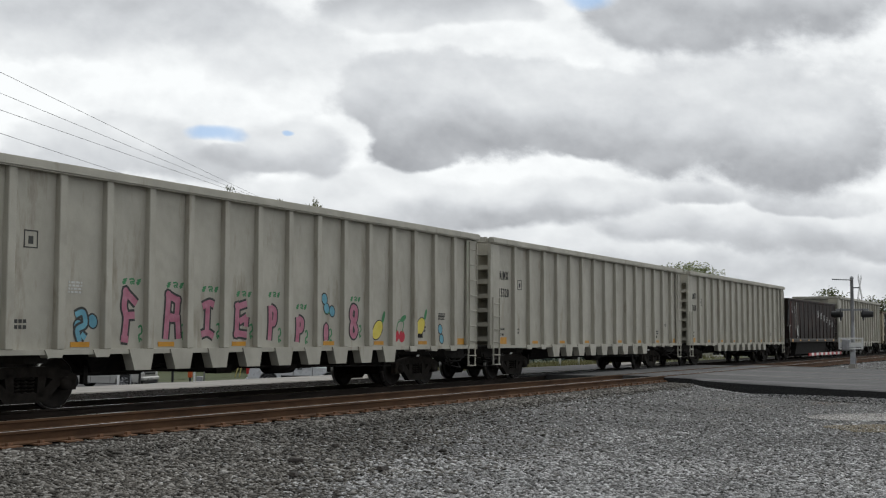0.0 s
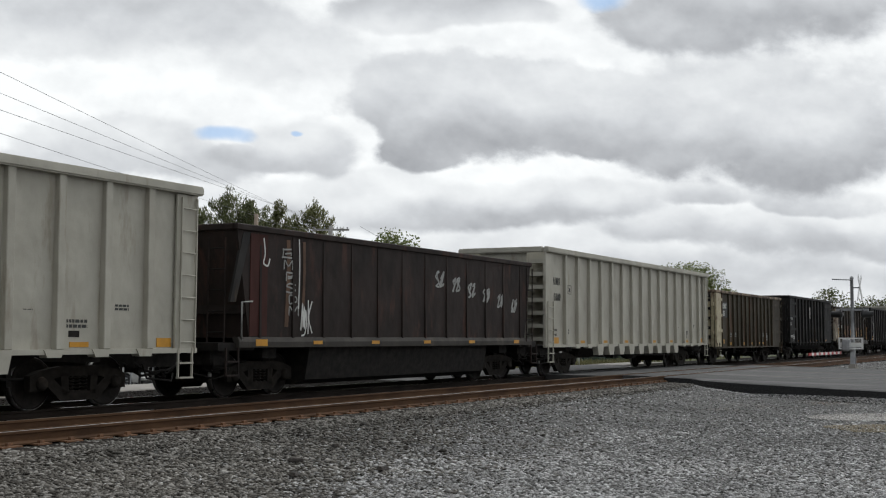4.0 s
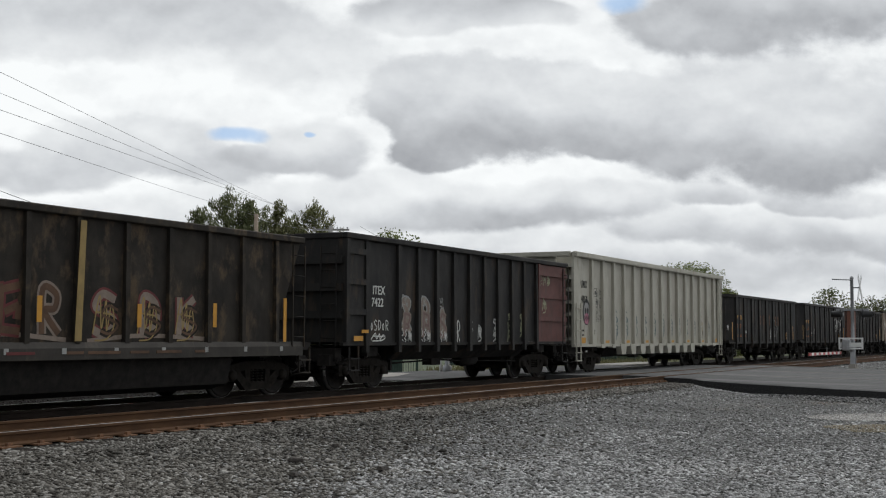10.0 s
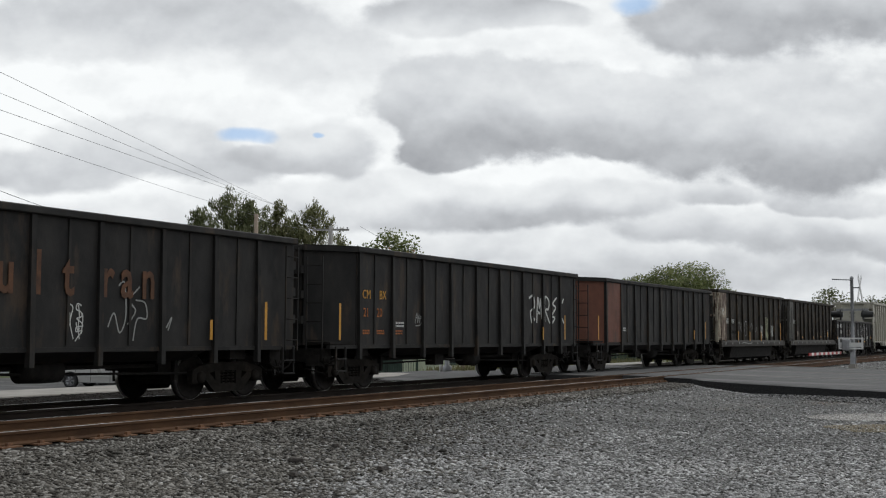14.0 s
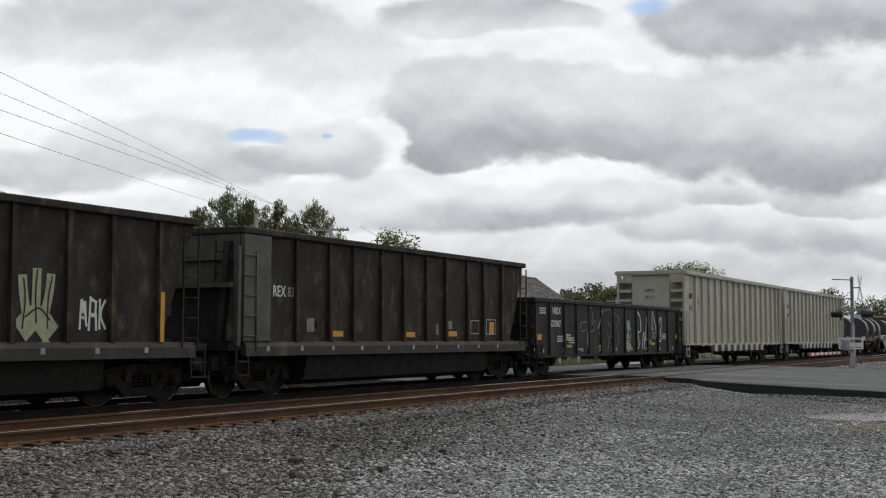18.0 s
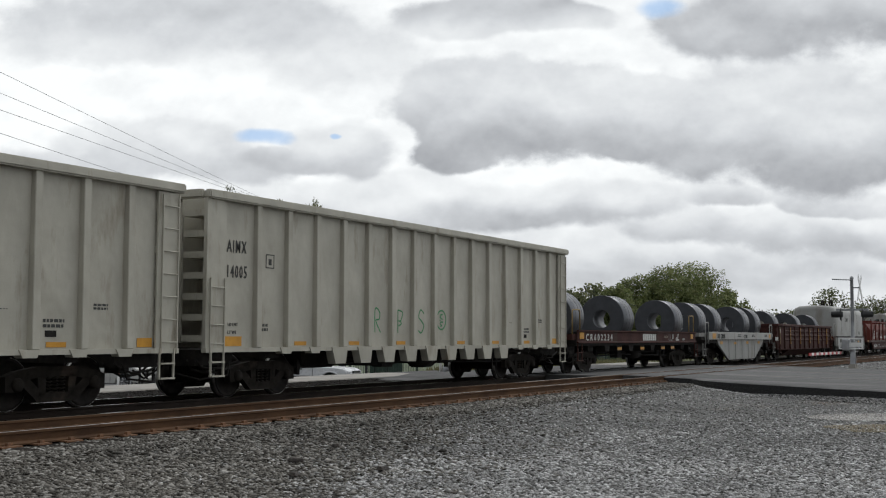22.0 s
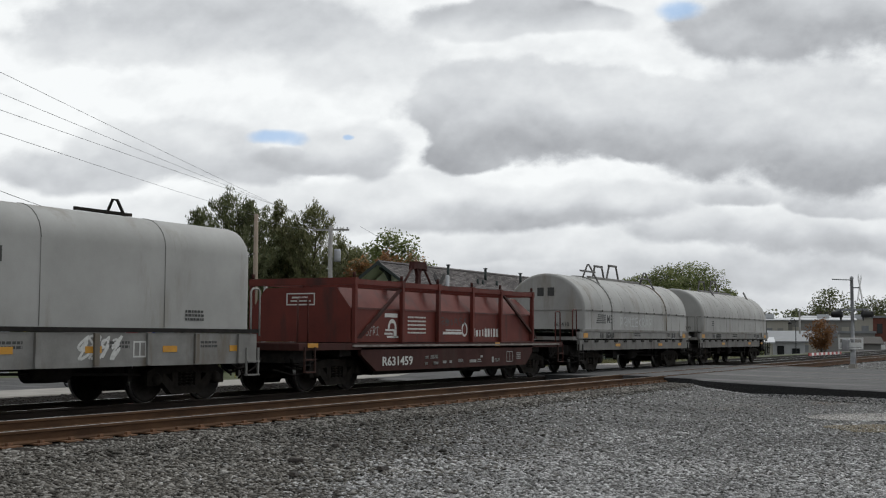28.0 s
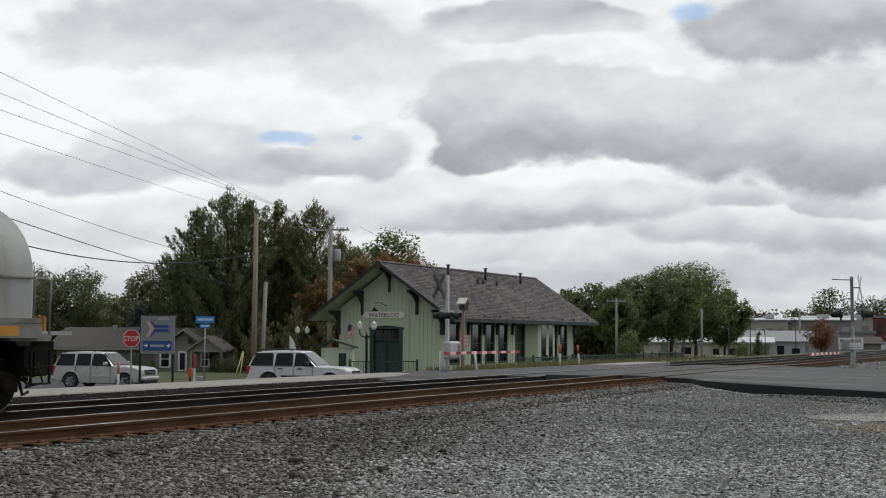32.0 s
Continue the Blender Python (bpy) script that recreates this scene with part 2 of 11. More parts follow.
M_PINK = material("spray_pink", (0.36, 0.10, 0.16), (0.47, 0.23, 0.28), 0.7, scale=5.0, bump=0.0)
M_BLUE = material("spray_blue", (0.10, 0.26, 0.34), (0.16, 0.38, 0.46), 0.7, scale=5.0, bump=0.0)
M_GREEN = material("spray_green", (0.05, 0.19, 0.08), (0.07, 0.25, 0.11), 0.7, scale=5.0, bump=0.0)
M_LEMON = material("spray_yellow", (0.60, 0.48, 0.06), (0.66, 0.56, 0.12), 0.7, scale=5.0, bump=0.0)
M_CHERRY = material("spray_red", (0.50, 0.03, 0.05), (0.40, 0.03, 0.05), 0.7, scale=5.0, bump=0.0)
M_TEAL = material("spray_teal", (0.04, 0.08, 0.095), (0.06, 0.11, 0.13), 0.7, scale=5.0, bump=0.0)
M_GOLD = material("spray_gold", (0.30, 0.21, 0.07), (0.22, 0.155, 0.06), 0.7, scale=5.0, bump=0.0)
M_TAN_SPRAY = material("spray_tan", (0.24, 0.19, 0.15), (0.16, 0.125, 0.10), 0.7, scale=6.0, bump=0.0)
M_PALE_SPRAY = material("spray_pale_green", (0.34, 0.35, 0.22), (0.24, 0.25, 0.15), 0.7, scale=5.0, bump=0.0)
M_SILVER = material("spray_silver", (0.34, 0.34, 0.32), (0.18, 0.18, 0.17), 0.6, scale=4.0, bump=0.0)

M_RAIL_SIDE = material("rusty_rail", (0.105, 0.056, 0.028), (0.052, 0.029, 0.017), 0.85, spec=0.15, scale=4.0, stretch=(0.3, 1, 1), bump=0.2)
M_RAIL_TOP = material("worn_rail_head", (0.62, 0.61, 0.59), (0.48, 0.47, 0.45), 0.16, metal=1.0, scale=2.0, stretch=(0.2, 4, 1), bump=0.01)
# head colour lowered to stand in for the dark train's reflection
M_RAIL_DIM = material("dimmed_rail_head", (0.44, 0.415, 0.38), (0.30, 0.275, 0.245), 0.06, metal=1.0, scale=2.0, stretch=(0.2, 4, 1), bump=0.0)
# much darker version of the rail colour, for the far track's rails and plates
M_RAIL_DARK = material("dark_rail", (0.030, 0.022, 0.017), (0.014, 0.011, 0.009), 0.85, spec=0.15, scale=4.0, stretch=(0.3, 1, 1), bump=0.2)
M_TIE = material("weathered_tie", (0.026, 0.020, 0.016), (0.012, 0.010, 0.0085), 0.95, spec=0.1, scale=6.0, stretch=(6, 1, 6), bump=0.5, spread=0.25)
M_PLATE = material("rusty_clip", (0.21, 0.105, 0.05), (0.09, 0.048, 0.027), 0.8, scale=14.0)

# ---- the drifting cloud layer ----


def cloud_material():
    """Broken cloud on a far sheet, bank over bank: coordinates are tangents sideways and upwards from the place."""
    m = bpy.data.materials.new("cloud_layer")
    m.use_nodes = True
    nt = m.node_tree
    nt.nodes.clear()
    N, Lk = nt.nodes.new, nt.links.new

    def math_node(op, a, b=None, c=None, clamp=False):
        n = N("ShaderNodeMath")
        n.operation, n.use_clamp = op, clamp
        for i, s in enumerate((a, b, c)):
            if s is None:
                continue
            if isinstance(s, (int, float)):
                n.inputs[i].default_value = s
            else:
                Lk(s, n.inputs[i])
        return n.outputs[0]

    co = N("ShaderNodeTexCoord")
    sp = N("ShaderNodeSeparateXYZ")
    Lk(co.outputs["Object"], sp.inputs[0])
    u = math_node("DIVIDE", sp.outputs[0], sp.outputs[1])
    w = math_node("DIVIDE", sp.outputs[2], sp.outputs[1])
    flat = N("ShaderNodeCombineXYZ")
    Lk(u, flat.inputs[0])
    Lk(math_node("MULTIPLY", w, 1.35), flat.inputs[1])

    def moved(off, up=0.0):
        sh = N("ShaderNodeVectorMath")
        sh.operation = "ADD"
        Lk(flat.outputs[0], sh.inputs[0])
        sh.inputs[1].default_value = (off, off * 0.7 + up, off * 1.3)
        return sh.outputs[0]

    def noise_node(scale, detail, rough, off=0.0, up=0.0):
        n = N("ShaderNodeTexNoise")
        n.inputs["Scale"].default_value, n.inputs["Detail"].default_value, n.inputs["Roughness"].default_value = scale, detail, rough
        Lk(moved(off, up), n.inputs["Vector"])
        return n

    def centred(n, k):
        return math_node("MULTIPLY", math_node("SUBTRACT", n.outputs["Fac"], 0.5), k)

    def smooth(x, lo, hi, a=0.0, b=1.0):
        n = N("ShaderNodeMapRange")
        n.interpolation_type = "SMOOTHSTEP"
        n.inputs[1].default_value, n.inputs[2].default_value, n.inputs[3].default_value, n.inputs[4].default_value = lo, hi, a, b
        Lk(x, n.inputs[0])
        return n.outputs[0]

    # billows: rounded puffs at two sizes, and broad soft unevenness
    def puffs(scale, off):
        v = N("ShaderNodeTexVoronoi")
        v.feature = "SMOOTH_F1"
        v.inputs["Scale"].default_value, v.inputs["Smoothness"].default_value = scale, 0.6
        bend = N("ShaderNodeVectorMath")
        bend.operation = "MULTIPLY_ADD"
        Lk(noise_node(scale * 1.3, 3, 0.6, off + 2).outputs["Color"], bend.inputs[0])
        bend.inputs[1].default_value = (0.5 / scale, 0.5 / scale, 0)
        Lk(moved(off), bend.inputs[2])
        Lk(bend.outputs[0], v.inputs["Vector"])
        return math_node("SUBTRACT", 0.42, v.outputs["Distance"])

    big = noise_node(7.0, 6, 0.5, 11.0)
    lump = noise_node(17.0, 6, 0.52, 5.0)
    swell = puffs(17.0, 13.0)
    edge_noise = math_node("ADD", math_node("ADD", centred(noise_node(15.0, 9, 0.6, 41.0), 1.9), centred(big, 1.4)), math_node("ADD", math_node("MULTIPLY", puffs(16.0, 7.0), 0.35), math_node("MULTIPLY", puffs(44.0, 9.0), 0.30)))
    relief = math_node("SUBTRACT", lump.outputs["Fac"], noise_node(17.0, 6, 0.52, 5.0, 0.014).outputs["Fac"])
    relief = math_node("ADD", relief, math_node("SUBTRACT", big.outputs["Fac"], noise_node(7.0, 6, 0.5, 11.0, 0.03).outputs["Fac"]))
    warp = noise_node(8.0, 4, 0.5, 3.0)
    ws = N("ShaderNodeSeparateXYZ")
    Lk(warp.outputs["Color"], ws.inputs[0])
    uu = math_node("ADD", u, math_node("MULTIPLY", math_node("SUBTRACT", ws.outputs[0], 0.5), 0.05))
    ww = math_node("ADD", w, math_node("MULTIPLY", math_node("SUBTRACT", ws.outputs[1], 0.5), 0.03))
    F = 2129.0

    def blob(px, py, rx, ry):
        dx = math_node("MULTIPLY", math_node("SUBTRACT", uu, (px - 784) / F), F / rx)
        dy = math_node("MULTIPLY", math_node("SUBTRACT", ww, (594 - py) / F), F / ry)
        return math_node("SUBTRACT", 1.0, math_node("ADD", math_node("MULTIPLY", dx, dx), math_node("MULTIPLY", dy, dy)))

    # open bright sky with thin veils
    value = math_node("ADD", 0.96, math_node("ADD", centred(noise_node(4.5, 7, 0.6, 23.0), 0.30), centred(lump, 0.10)))
    value = math_node("SUBTRACT", value, math_node("MULTIPLY", math_node("SUBTRACT", 1.0, smooth(w, 0.02, 0.14)), 0.26))

    def bank(blobs, top, base, light, dark, soft=0.35, cover=1.0, rag=1.0):
        """One bank of cloud: light towards its top, dark along its base."""
        nonlocal value
        total = None
        for b in blobs:
            d = blob(*b)
            if total is None:
                total = d
            else:
                n = N("ShaderNodeMath")
                n.operation = "SMOOTH_MAX"
                Lk(total, n.inputs[0])
                Lk(d, n.inputs[1])
                n.inputs[2].default_value = 0.25
                total = n.outputs[0]
        mask = smooth(math_node("ADD", math_node("MAXIMUM", total, -2.0), math_node("MULTIPLY", edge_noise, rag)), -soft, soft, 0.0, cover)
        deep = math_node("ADD", ww, math_node("ADD", centred(big, 0.05), math_node("MULTIPLY", swell, 0.022)))
        shade = smooth(deep, (594 - base) / F, (594 - top) / F, dark, light)
        mx = N("ShaderNodeMix")
        Lk(mask, mx.inputs[0])
        Lk(value, mx.inputs[2])
        Lk(shade, mx.inputs[3])
        value = mx.outputs[0]

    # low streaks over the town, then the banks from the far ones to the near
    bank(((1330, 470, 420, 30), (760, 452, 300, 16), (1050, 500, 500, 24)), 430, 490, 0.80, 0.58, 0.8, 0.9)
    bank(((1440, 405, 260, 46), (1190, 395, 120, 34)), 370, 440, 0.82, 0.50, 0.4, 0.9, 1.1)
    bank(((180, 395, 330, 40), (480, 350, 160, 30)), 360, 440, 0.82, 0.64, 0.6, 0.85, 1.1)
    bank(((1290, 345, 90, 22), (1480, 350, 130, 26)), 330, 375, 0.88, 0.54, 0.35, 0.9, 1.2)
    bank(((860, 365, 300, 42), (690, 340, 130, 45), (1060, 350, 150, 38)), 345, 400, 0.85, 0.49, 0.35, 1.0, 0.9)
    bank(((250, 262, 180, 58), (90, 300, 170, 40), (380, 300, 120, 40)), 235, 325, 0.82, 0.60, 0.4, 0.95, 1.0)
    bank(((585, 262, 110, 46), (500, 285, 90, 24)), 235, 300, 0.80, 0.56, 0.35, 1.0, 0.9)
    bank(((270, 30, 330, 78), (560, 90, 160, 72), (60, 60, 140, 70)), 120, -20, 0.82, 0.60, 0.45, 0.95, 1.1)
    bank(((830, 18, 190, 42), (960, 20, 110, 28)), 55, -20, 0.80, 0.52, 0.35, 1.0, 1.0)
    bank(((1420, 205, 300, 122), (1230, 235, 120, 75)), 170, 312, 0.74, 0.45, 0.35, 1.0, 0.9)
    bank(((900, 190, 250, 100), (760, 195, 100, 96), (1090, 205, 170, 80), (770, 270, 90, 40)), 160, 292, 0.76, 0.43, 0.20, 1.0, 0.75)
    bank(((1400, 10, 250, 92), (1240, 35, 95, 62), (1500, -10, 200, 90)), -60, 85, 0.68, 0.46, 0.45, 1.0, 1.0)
    value = math_node("ADD", value, math_node("MULTIPLY", relief, 0.36))
    value = math_node("ADD", value, centred(noise_node(38.0, 4, 0.5, 31.0), 0.05))
    ramp = N("ShaderNodeValToRGB")
    e = ramp.color_ramp.elements
    e[0].position, e[0].color = 0.34, (0.36, 0.365, 0.385, 1)
    e[1].position, e[1].color = 1.0, (1.0, 1.0, 0.995, 1)
    e.new(0.66).color = (0.665, 0.672, 0.69, 1)
    Lk(value, ramp.inputs[0])
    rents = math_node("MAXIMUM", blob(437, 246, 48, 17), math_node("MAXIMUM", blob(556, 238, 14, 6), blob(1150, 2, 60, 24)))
    mix = N("ShaderNodeMix")
    mix.data_type = "RGBA"
    Lk(smooth(math_node("ADD", rents, math_node("MULTIPLY", edge_noise, 0.9)), -0.1, 1.0, 0.0, 0.7), mix.inputs[0])
    Lk(ramp.outputs[0], mix.inputs[6])
    mix.inputs[7].default_value = (0.36, 0.56, 0.86, 1)
    em = N("ShaderNodeEmission")
    Lk(mix.outputs[2], em.inputs[0])
    out = N("ShaderNodeOutputMaterial")
    Lk(em.outputs[0], out.inputs[0])
    m.cycles.emission_sampling = "NONE"
    return m


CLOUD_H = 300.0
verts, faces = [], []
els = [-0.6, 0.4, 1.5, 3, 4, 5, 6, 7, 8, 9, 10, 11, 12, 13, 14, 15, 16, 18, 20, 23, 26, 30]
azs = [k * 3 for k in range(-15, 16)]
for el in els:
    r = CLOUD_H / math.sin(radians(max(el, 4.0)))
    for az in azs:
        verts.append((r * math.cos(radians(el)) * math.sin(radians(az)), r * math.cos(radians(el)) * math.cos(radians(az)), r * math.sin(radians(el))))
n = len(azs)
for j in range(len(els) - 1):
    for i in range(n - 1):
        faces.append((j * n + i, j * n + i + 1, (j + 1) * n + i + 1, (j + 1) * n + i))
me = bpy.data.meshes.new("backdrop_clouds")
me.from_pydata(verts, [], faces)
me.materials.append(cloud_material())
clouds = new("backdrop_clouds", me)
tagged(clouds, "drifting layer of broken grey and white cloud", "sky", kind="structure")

# ---- the train: shared pieces ----
TRACK_Y, RAIL_Z, SPEED = 16.976, -0.088, 12.8906
GAUGE, NEAR_Y = 1.435, 12.826
HALF_W = 1.58
CARS = []          # (car, x at the clip's start)


def box_mesh(name, mat, x0, x1, y0, y1, z0, z1, top=None, bevel=0.0):
    bm = bmesh.new()
    box(bm, x0, x1, y0, y1, z0, z1, top)
    return mesh_of(name, bm, mat, bevel)


def side_frame_mesh():
    bm = bmesh.new()
    for s in (-1, 1):
        y0, y1 = s * 0.93, s * 1.07
        # upper arch, lower tension member, columns and the journal ends
        prism(bm, [(-1.15, 0.34), (-1.15, 0.60), (-0.95, 0.68), (-0.45, 0.76), (0.45, 0.76), (0.95, 0.68), (1.15, 0.60), (1.15, 0.34), (0.96, 0.34), (0.88, 0.49), (0.42, 0.58), (-0.42, 0.58), (-0.88, 0.49), (-0.96, 0.34)], y0, y1)
        prism(bm, [(-0.90, 0.54), (-0.64, 0.56), (-0.32, 0.31), (0.32, 0.31), (0.64, 0.56), (0.90, 0.54), (0.44, 0.15), (-0.44, 0.15)], y0, y1)
        for a in (-1, 1):
            prism(bm, [(a * 0.25, 0.24), (a * 0.40, 0.24), (a * 0.46, 0.64), (a * 0.27, 0.64)], y0, y1)
    box(bm, -0.24, 0.24, -0.95, 0.95, 0.30, 0.72)
    for a in (-0.89, 0.89):
        box(bm, a - 0.06 if a < 0 else a - 0.34, a + 0.34 if a < 0 else a + 0.06, -0.6, 0.6, 0.30, 0.42)
    box(bm, -1.3, 1.3, -0.45, 0.45, 0.50, 0.66)
    return mesh_of("side_frame", bm, M_TRUCK)


def wheel_meshes():
    bm = bmesh.new()
    lathe(bm, [(0.10, -0.09), (0.13, -0.09), (0.15, -0.03), (0.34, 0.0), (0.39, -0.055), (0.452, -0.055), (0.456, 0.045), (0.482, 0.05), (0.482, 0.078), (0.39, 0.08), (0.34, 0.035), (0.15, 0.03), (0.13, 0.07), (0.10, 0.07)], 26)
    disc = mesh_of("wheel", bm, M_WHEEL)
    bm = bmesh.new()
    lathe(bm, [(0.4535, -0.05), (0.459, -0.05), (0.462, 0.042), (0.4535, 0.042)], 32)
    return disc, mesh_of("tread", bm, M_TREAD)


def spring_mesh():
    bm = bmesh.new()
    pipe(bm, [(0.06 * math.cos(a), 0.06 * math.sin(a), 0.27 + 0.36 * a / (12 * math.pi)) for a in [k * math.pi / 3 for k in range(37)]], 0.02, 4)
    return mesh_of("spring", bm, M_TRUCK)


def cap_mesh():
    bm = bmesh.new()
    lathe(bm, [(0.0, -1.13), (0.10, -1.13), (0.125, -1.08), (0.125, -0.95), (0.0, -0.95)], 16)
    return mesh_of("bearing_cap", bm, M_TRUCK)


def coupler_mesh():
    bm = bmesh.new()
    box(bm, -0.1, 0.62, -0.075, 0.075, 0.80, 0.95)
    prism(bm, [(0.55, -0.16), (0.78, -0.16), (0.86, -0.06), (0.74, 0.02), (0.86, 0.10), (0.78, 0.17), (0.55, 0.15)], 0.73, 1.0, "z")
    return mesh_of("coupler", bm, M_UNDER, 0.01)


SIDE_FRAMES, (WHEEL, TREAD), SPRINGS, CAP, COUPLER = side_frame_mesh(), wheel_meshes(), spring_mesh(), cap_mesh(), coupler_mesh()
AXLE_BM = bmesh.new()
rod(AXLE_BM, (0, -0.95, 0), (0, 0.95, 0), 0.085, seg=10)
AXLE = mesh_of("axle", AXLE_BM, M_WHEEL)
RUNG_BM = bmesh.new()
rod(RUNG_BM, (-0.21, -0.03, 0), (0.21, -0.03, 0), 0.013, seg=5)
RUNG_BM2 = RUNG_BM.copy()
RUNG_DARK, RUNG_GREY = mesh_of("rung", RUNG_BM, M_UNDER), mesh_of("rung", RUNG_BM2, M_HOPPER)


def truck(car, x):
    t = part("truck", SIDE_FRAMES, None, car, "grimy cast steel truck with coil springs")
    t.location.x = x
    for a in (-0.89, 0.89):
        ax = part("axle", AXLE, None, t)
        ax.location = (a, 0, 0.4625)
        for s in (-1, 1):
            w = part("wheel", WHEEL, None, t, "dark steel wheel with a bright tread")
            w.matrix_basis = pose(a, s * 0.76, 0.4625, 0, 0, 0 if s < 0 else 180)
            r = part("tread", TREAD, None, t)
            r.matrix_basis = w.matrix_basis.copy()
        for s in (0, 180):
            c = part("bearing_cap", CAP, None, t)
            c.matrix_basis = Matrix.Translation((a, 0, 0.46)) @ pose(0, 0, 0, 0, 0, s)
    for s in (-1, 1):
        for x in (-0.16, 0.0, 0.16):
            part("spring", SPRINGS, None, t).location = (x, s * 1.0, 0)
    return t


def ladder(car, x, z0, z1, mat, rung, y=-HALF_W, turn=0.0, n=None, end=False):
    bm = bmesh.new()
    for a in (-0.22, 0.22):
        box(bm, a - 0.013, a + 0.013, -0.045, -0.01, z0, z1)
    lad = part("ladder", bm, mat, car)
    lad.matrix_basis = pose(x, y, 0, 0, 0, turn)
    n = n or max(2, round((z1 - z0) / 0.42))
    for i in range(n):
        r = part("rung", rung, None, lad)
        r.location.z = z0 + (i + 0.5) * (z1 - z0) / n
    return lad


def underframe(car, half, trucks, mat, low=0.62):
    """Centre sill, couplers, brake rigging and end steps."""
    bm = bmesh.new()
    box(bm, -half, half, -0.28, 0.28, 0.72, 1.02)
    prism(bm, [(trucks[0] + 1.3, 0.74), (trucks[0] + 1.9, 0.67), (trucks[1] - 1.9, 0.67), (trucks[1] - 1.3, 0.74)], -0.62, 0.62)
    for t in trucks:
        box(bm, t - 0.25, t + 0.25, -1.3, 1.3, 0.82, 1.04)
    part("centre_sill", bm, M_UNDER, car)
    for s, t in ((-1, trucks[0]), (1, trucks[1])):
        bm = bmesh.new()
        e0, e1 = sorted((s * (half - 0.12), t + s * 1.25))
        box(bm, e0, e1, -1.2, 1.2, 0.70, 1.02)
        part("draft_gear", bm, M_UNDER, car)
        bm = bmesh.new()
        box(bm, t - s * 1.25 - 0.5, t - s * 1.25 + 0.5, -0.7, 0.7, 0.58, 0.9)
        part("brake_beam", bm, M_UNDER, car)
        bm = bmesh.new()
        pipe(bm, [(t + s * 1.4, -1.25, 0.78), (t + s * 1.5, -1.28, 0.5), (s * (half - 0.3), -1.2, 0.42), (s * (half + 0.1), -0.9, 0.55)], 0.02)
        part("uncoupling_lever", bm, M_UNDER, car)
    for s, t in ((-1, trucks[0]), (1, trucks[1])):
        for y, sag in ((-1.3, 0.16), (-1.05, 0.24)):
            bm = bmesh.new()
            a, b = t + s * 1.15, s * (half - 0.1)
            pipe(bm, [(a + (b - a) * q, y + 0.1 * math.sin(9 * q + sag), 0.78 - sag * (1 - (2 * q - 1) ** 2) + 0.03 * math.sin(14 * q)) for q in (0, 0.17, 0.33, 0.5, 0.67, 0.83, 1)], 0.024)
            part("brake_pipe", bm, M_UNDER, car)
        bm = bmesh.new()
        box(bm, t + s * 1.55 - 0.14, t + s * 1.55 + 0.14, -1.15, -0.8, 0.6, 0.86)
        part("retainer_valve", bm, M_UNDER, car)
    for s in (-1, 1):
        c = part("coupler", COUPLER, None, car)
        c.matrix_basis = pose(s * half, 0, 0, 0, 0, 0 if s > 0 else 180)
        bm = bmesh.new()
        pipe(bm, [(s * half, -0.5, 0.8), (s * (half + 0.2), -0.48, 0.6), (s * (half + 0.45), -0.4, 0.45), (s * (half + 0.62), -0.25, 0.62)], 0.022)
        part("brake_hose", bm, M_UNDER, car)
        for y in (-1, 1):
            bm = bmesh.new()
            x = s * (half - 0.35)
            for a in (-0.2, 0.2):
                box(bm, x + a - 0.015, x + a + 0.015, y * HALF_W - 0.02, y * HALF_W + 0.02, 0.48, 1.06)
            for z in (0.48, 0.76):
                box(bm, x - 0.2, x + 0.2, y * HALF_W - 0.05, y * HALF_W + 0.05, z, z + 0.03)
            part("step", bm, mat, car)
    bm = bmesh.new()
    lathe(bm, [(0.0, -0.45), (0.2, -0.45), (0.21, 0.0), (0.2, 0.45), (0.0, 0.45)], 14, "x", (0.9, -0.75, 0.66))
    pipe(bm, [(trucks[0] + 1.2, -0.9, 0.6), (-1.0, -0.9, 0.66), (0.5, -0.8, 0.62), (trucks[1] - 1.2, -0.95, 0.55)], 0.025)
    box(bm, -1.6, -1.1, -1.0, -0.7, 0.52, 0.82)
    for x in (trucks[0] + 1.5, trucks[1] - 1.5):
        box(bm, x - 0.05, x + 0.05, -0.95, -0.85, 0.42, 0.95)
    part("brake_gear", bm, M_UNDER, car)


def stripes(car, spots, y=-HALF_W - 0.004, w=0.5, h=0.14, mat=None, name="reflector"):
    """Yellow reflective markers, each (x, z) or (x, z, w, h)."""
    for s in spots:
        ww, hh = (s[2], s[3]) if len(s) > 2 else (w, h)
        bm = bmesh.new()
        box(bm, s[0] - ww / 2, s[0] + ww / 2, y - 0.004, y + 0.004, s[1] - hh / 2, s[1] + hh / 2)
        part(name, bm, mat or M_YELLOW, car)


def smooth_path(pts, per=7):
    out = []
    p = [pts[0]] + list(pts) + [pts[-1]]
    for i in range(1, len(p) - 2):
        a, b, c, d = (np.array(q, float) for q in p[i - 1:i + 3])
        for k in range(per):
            t = k / per
            out.append(0.5 * (2 * b + (c - a) * t + (2 * a - 5 * b + 4 * c - d) * t * t + (3 * b - a - 3 * c + d) * t ** 3))
    out.append(np.array(pts[-1], float))
    return out


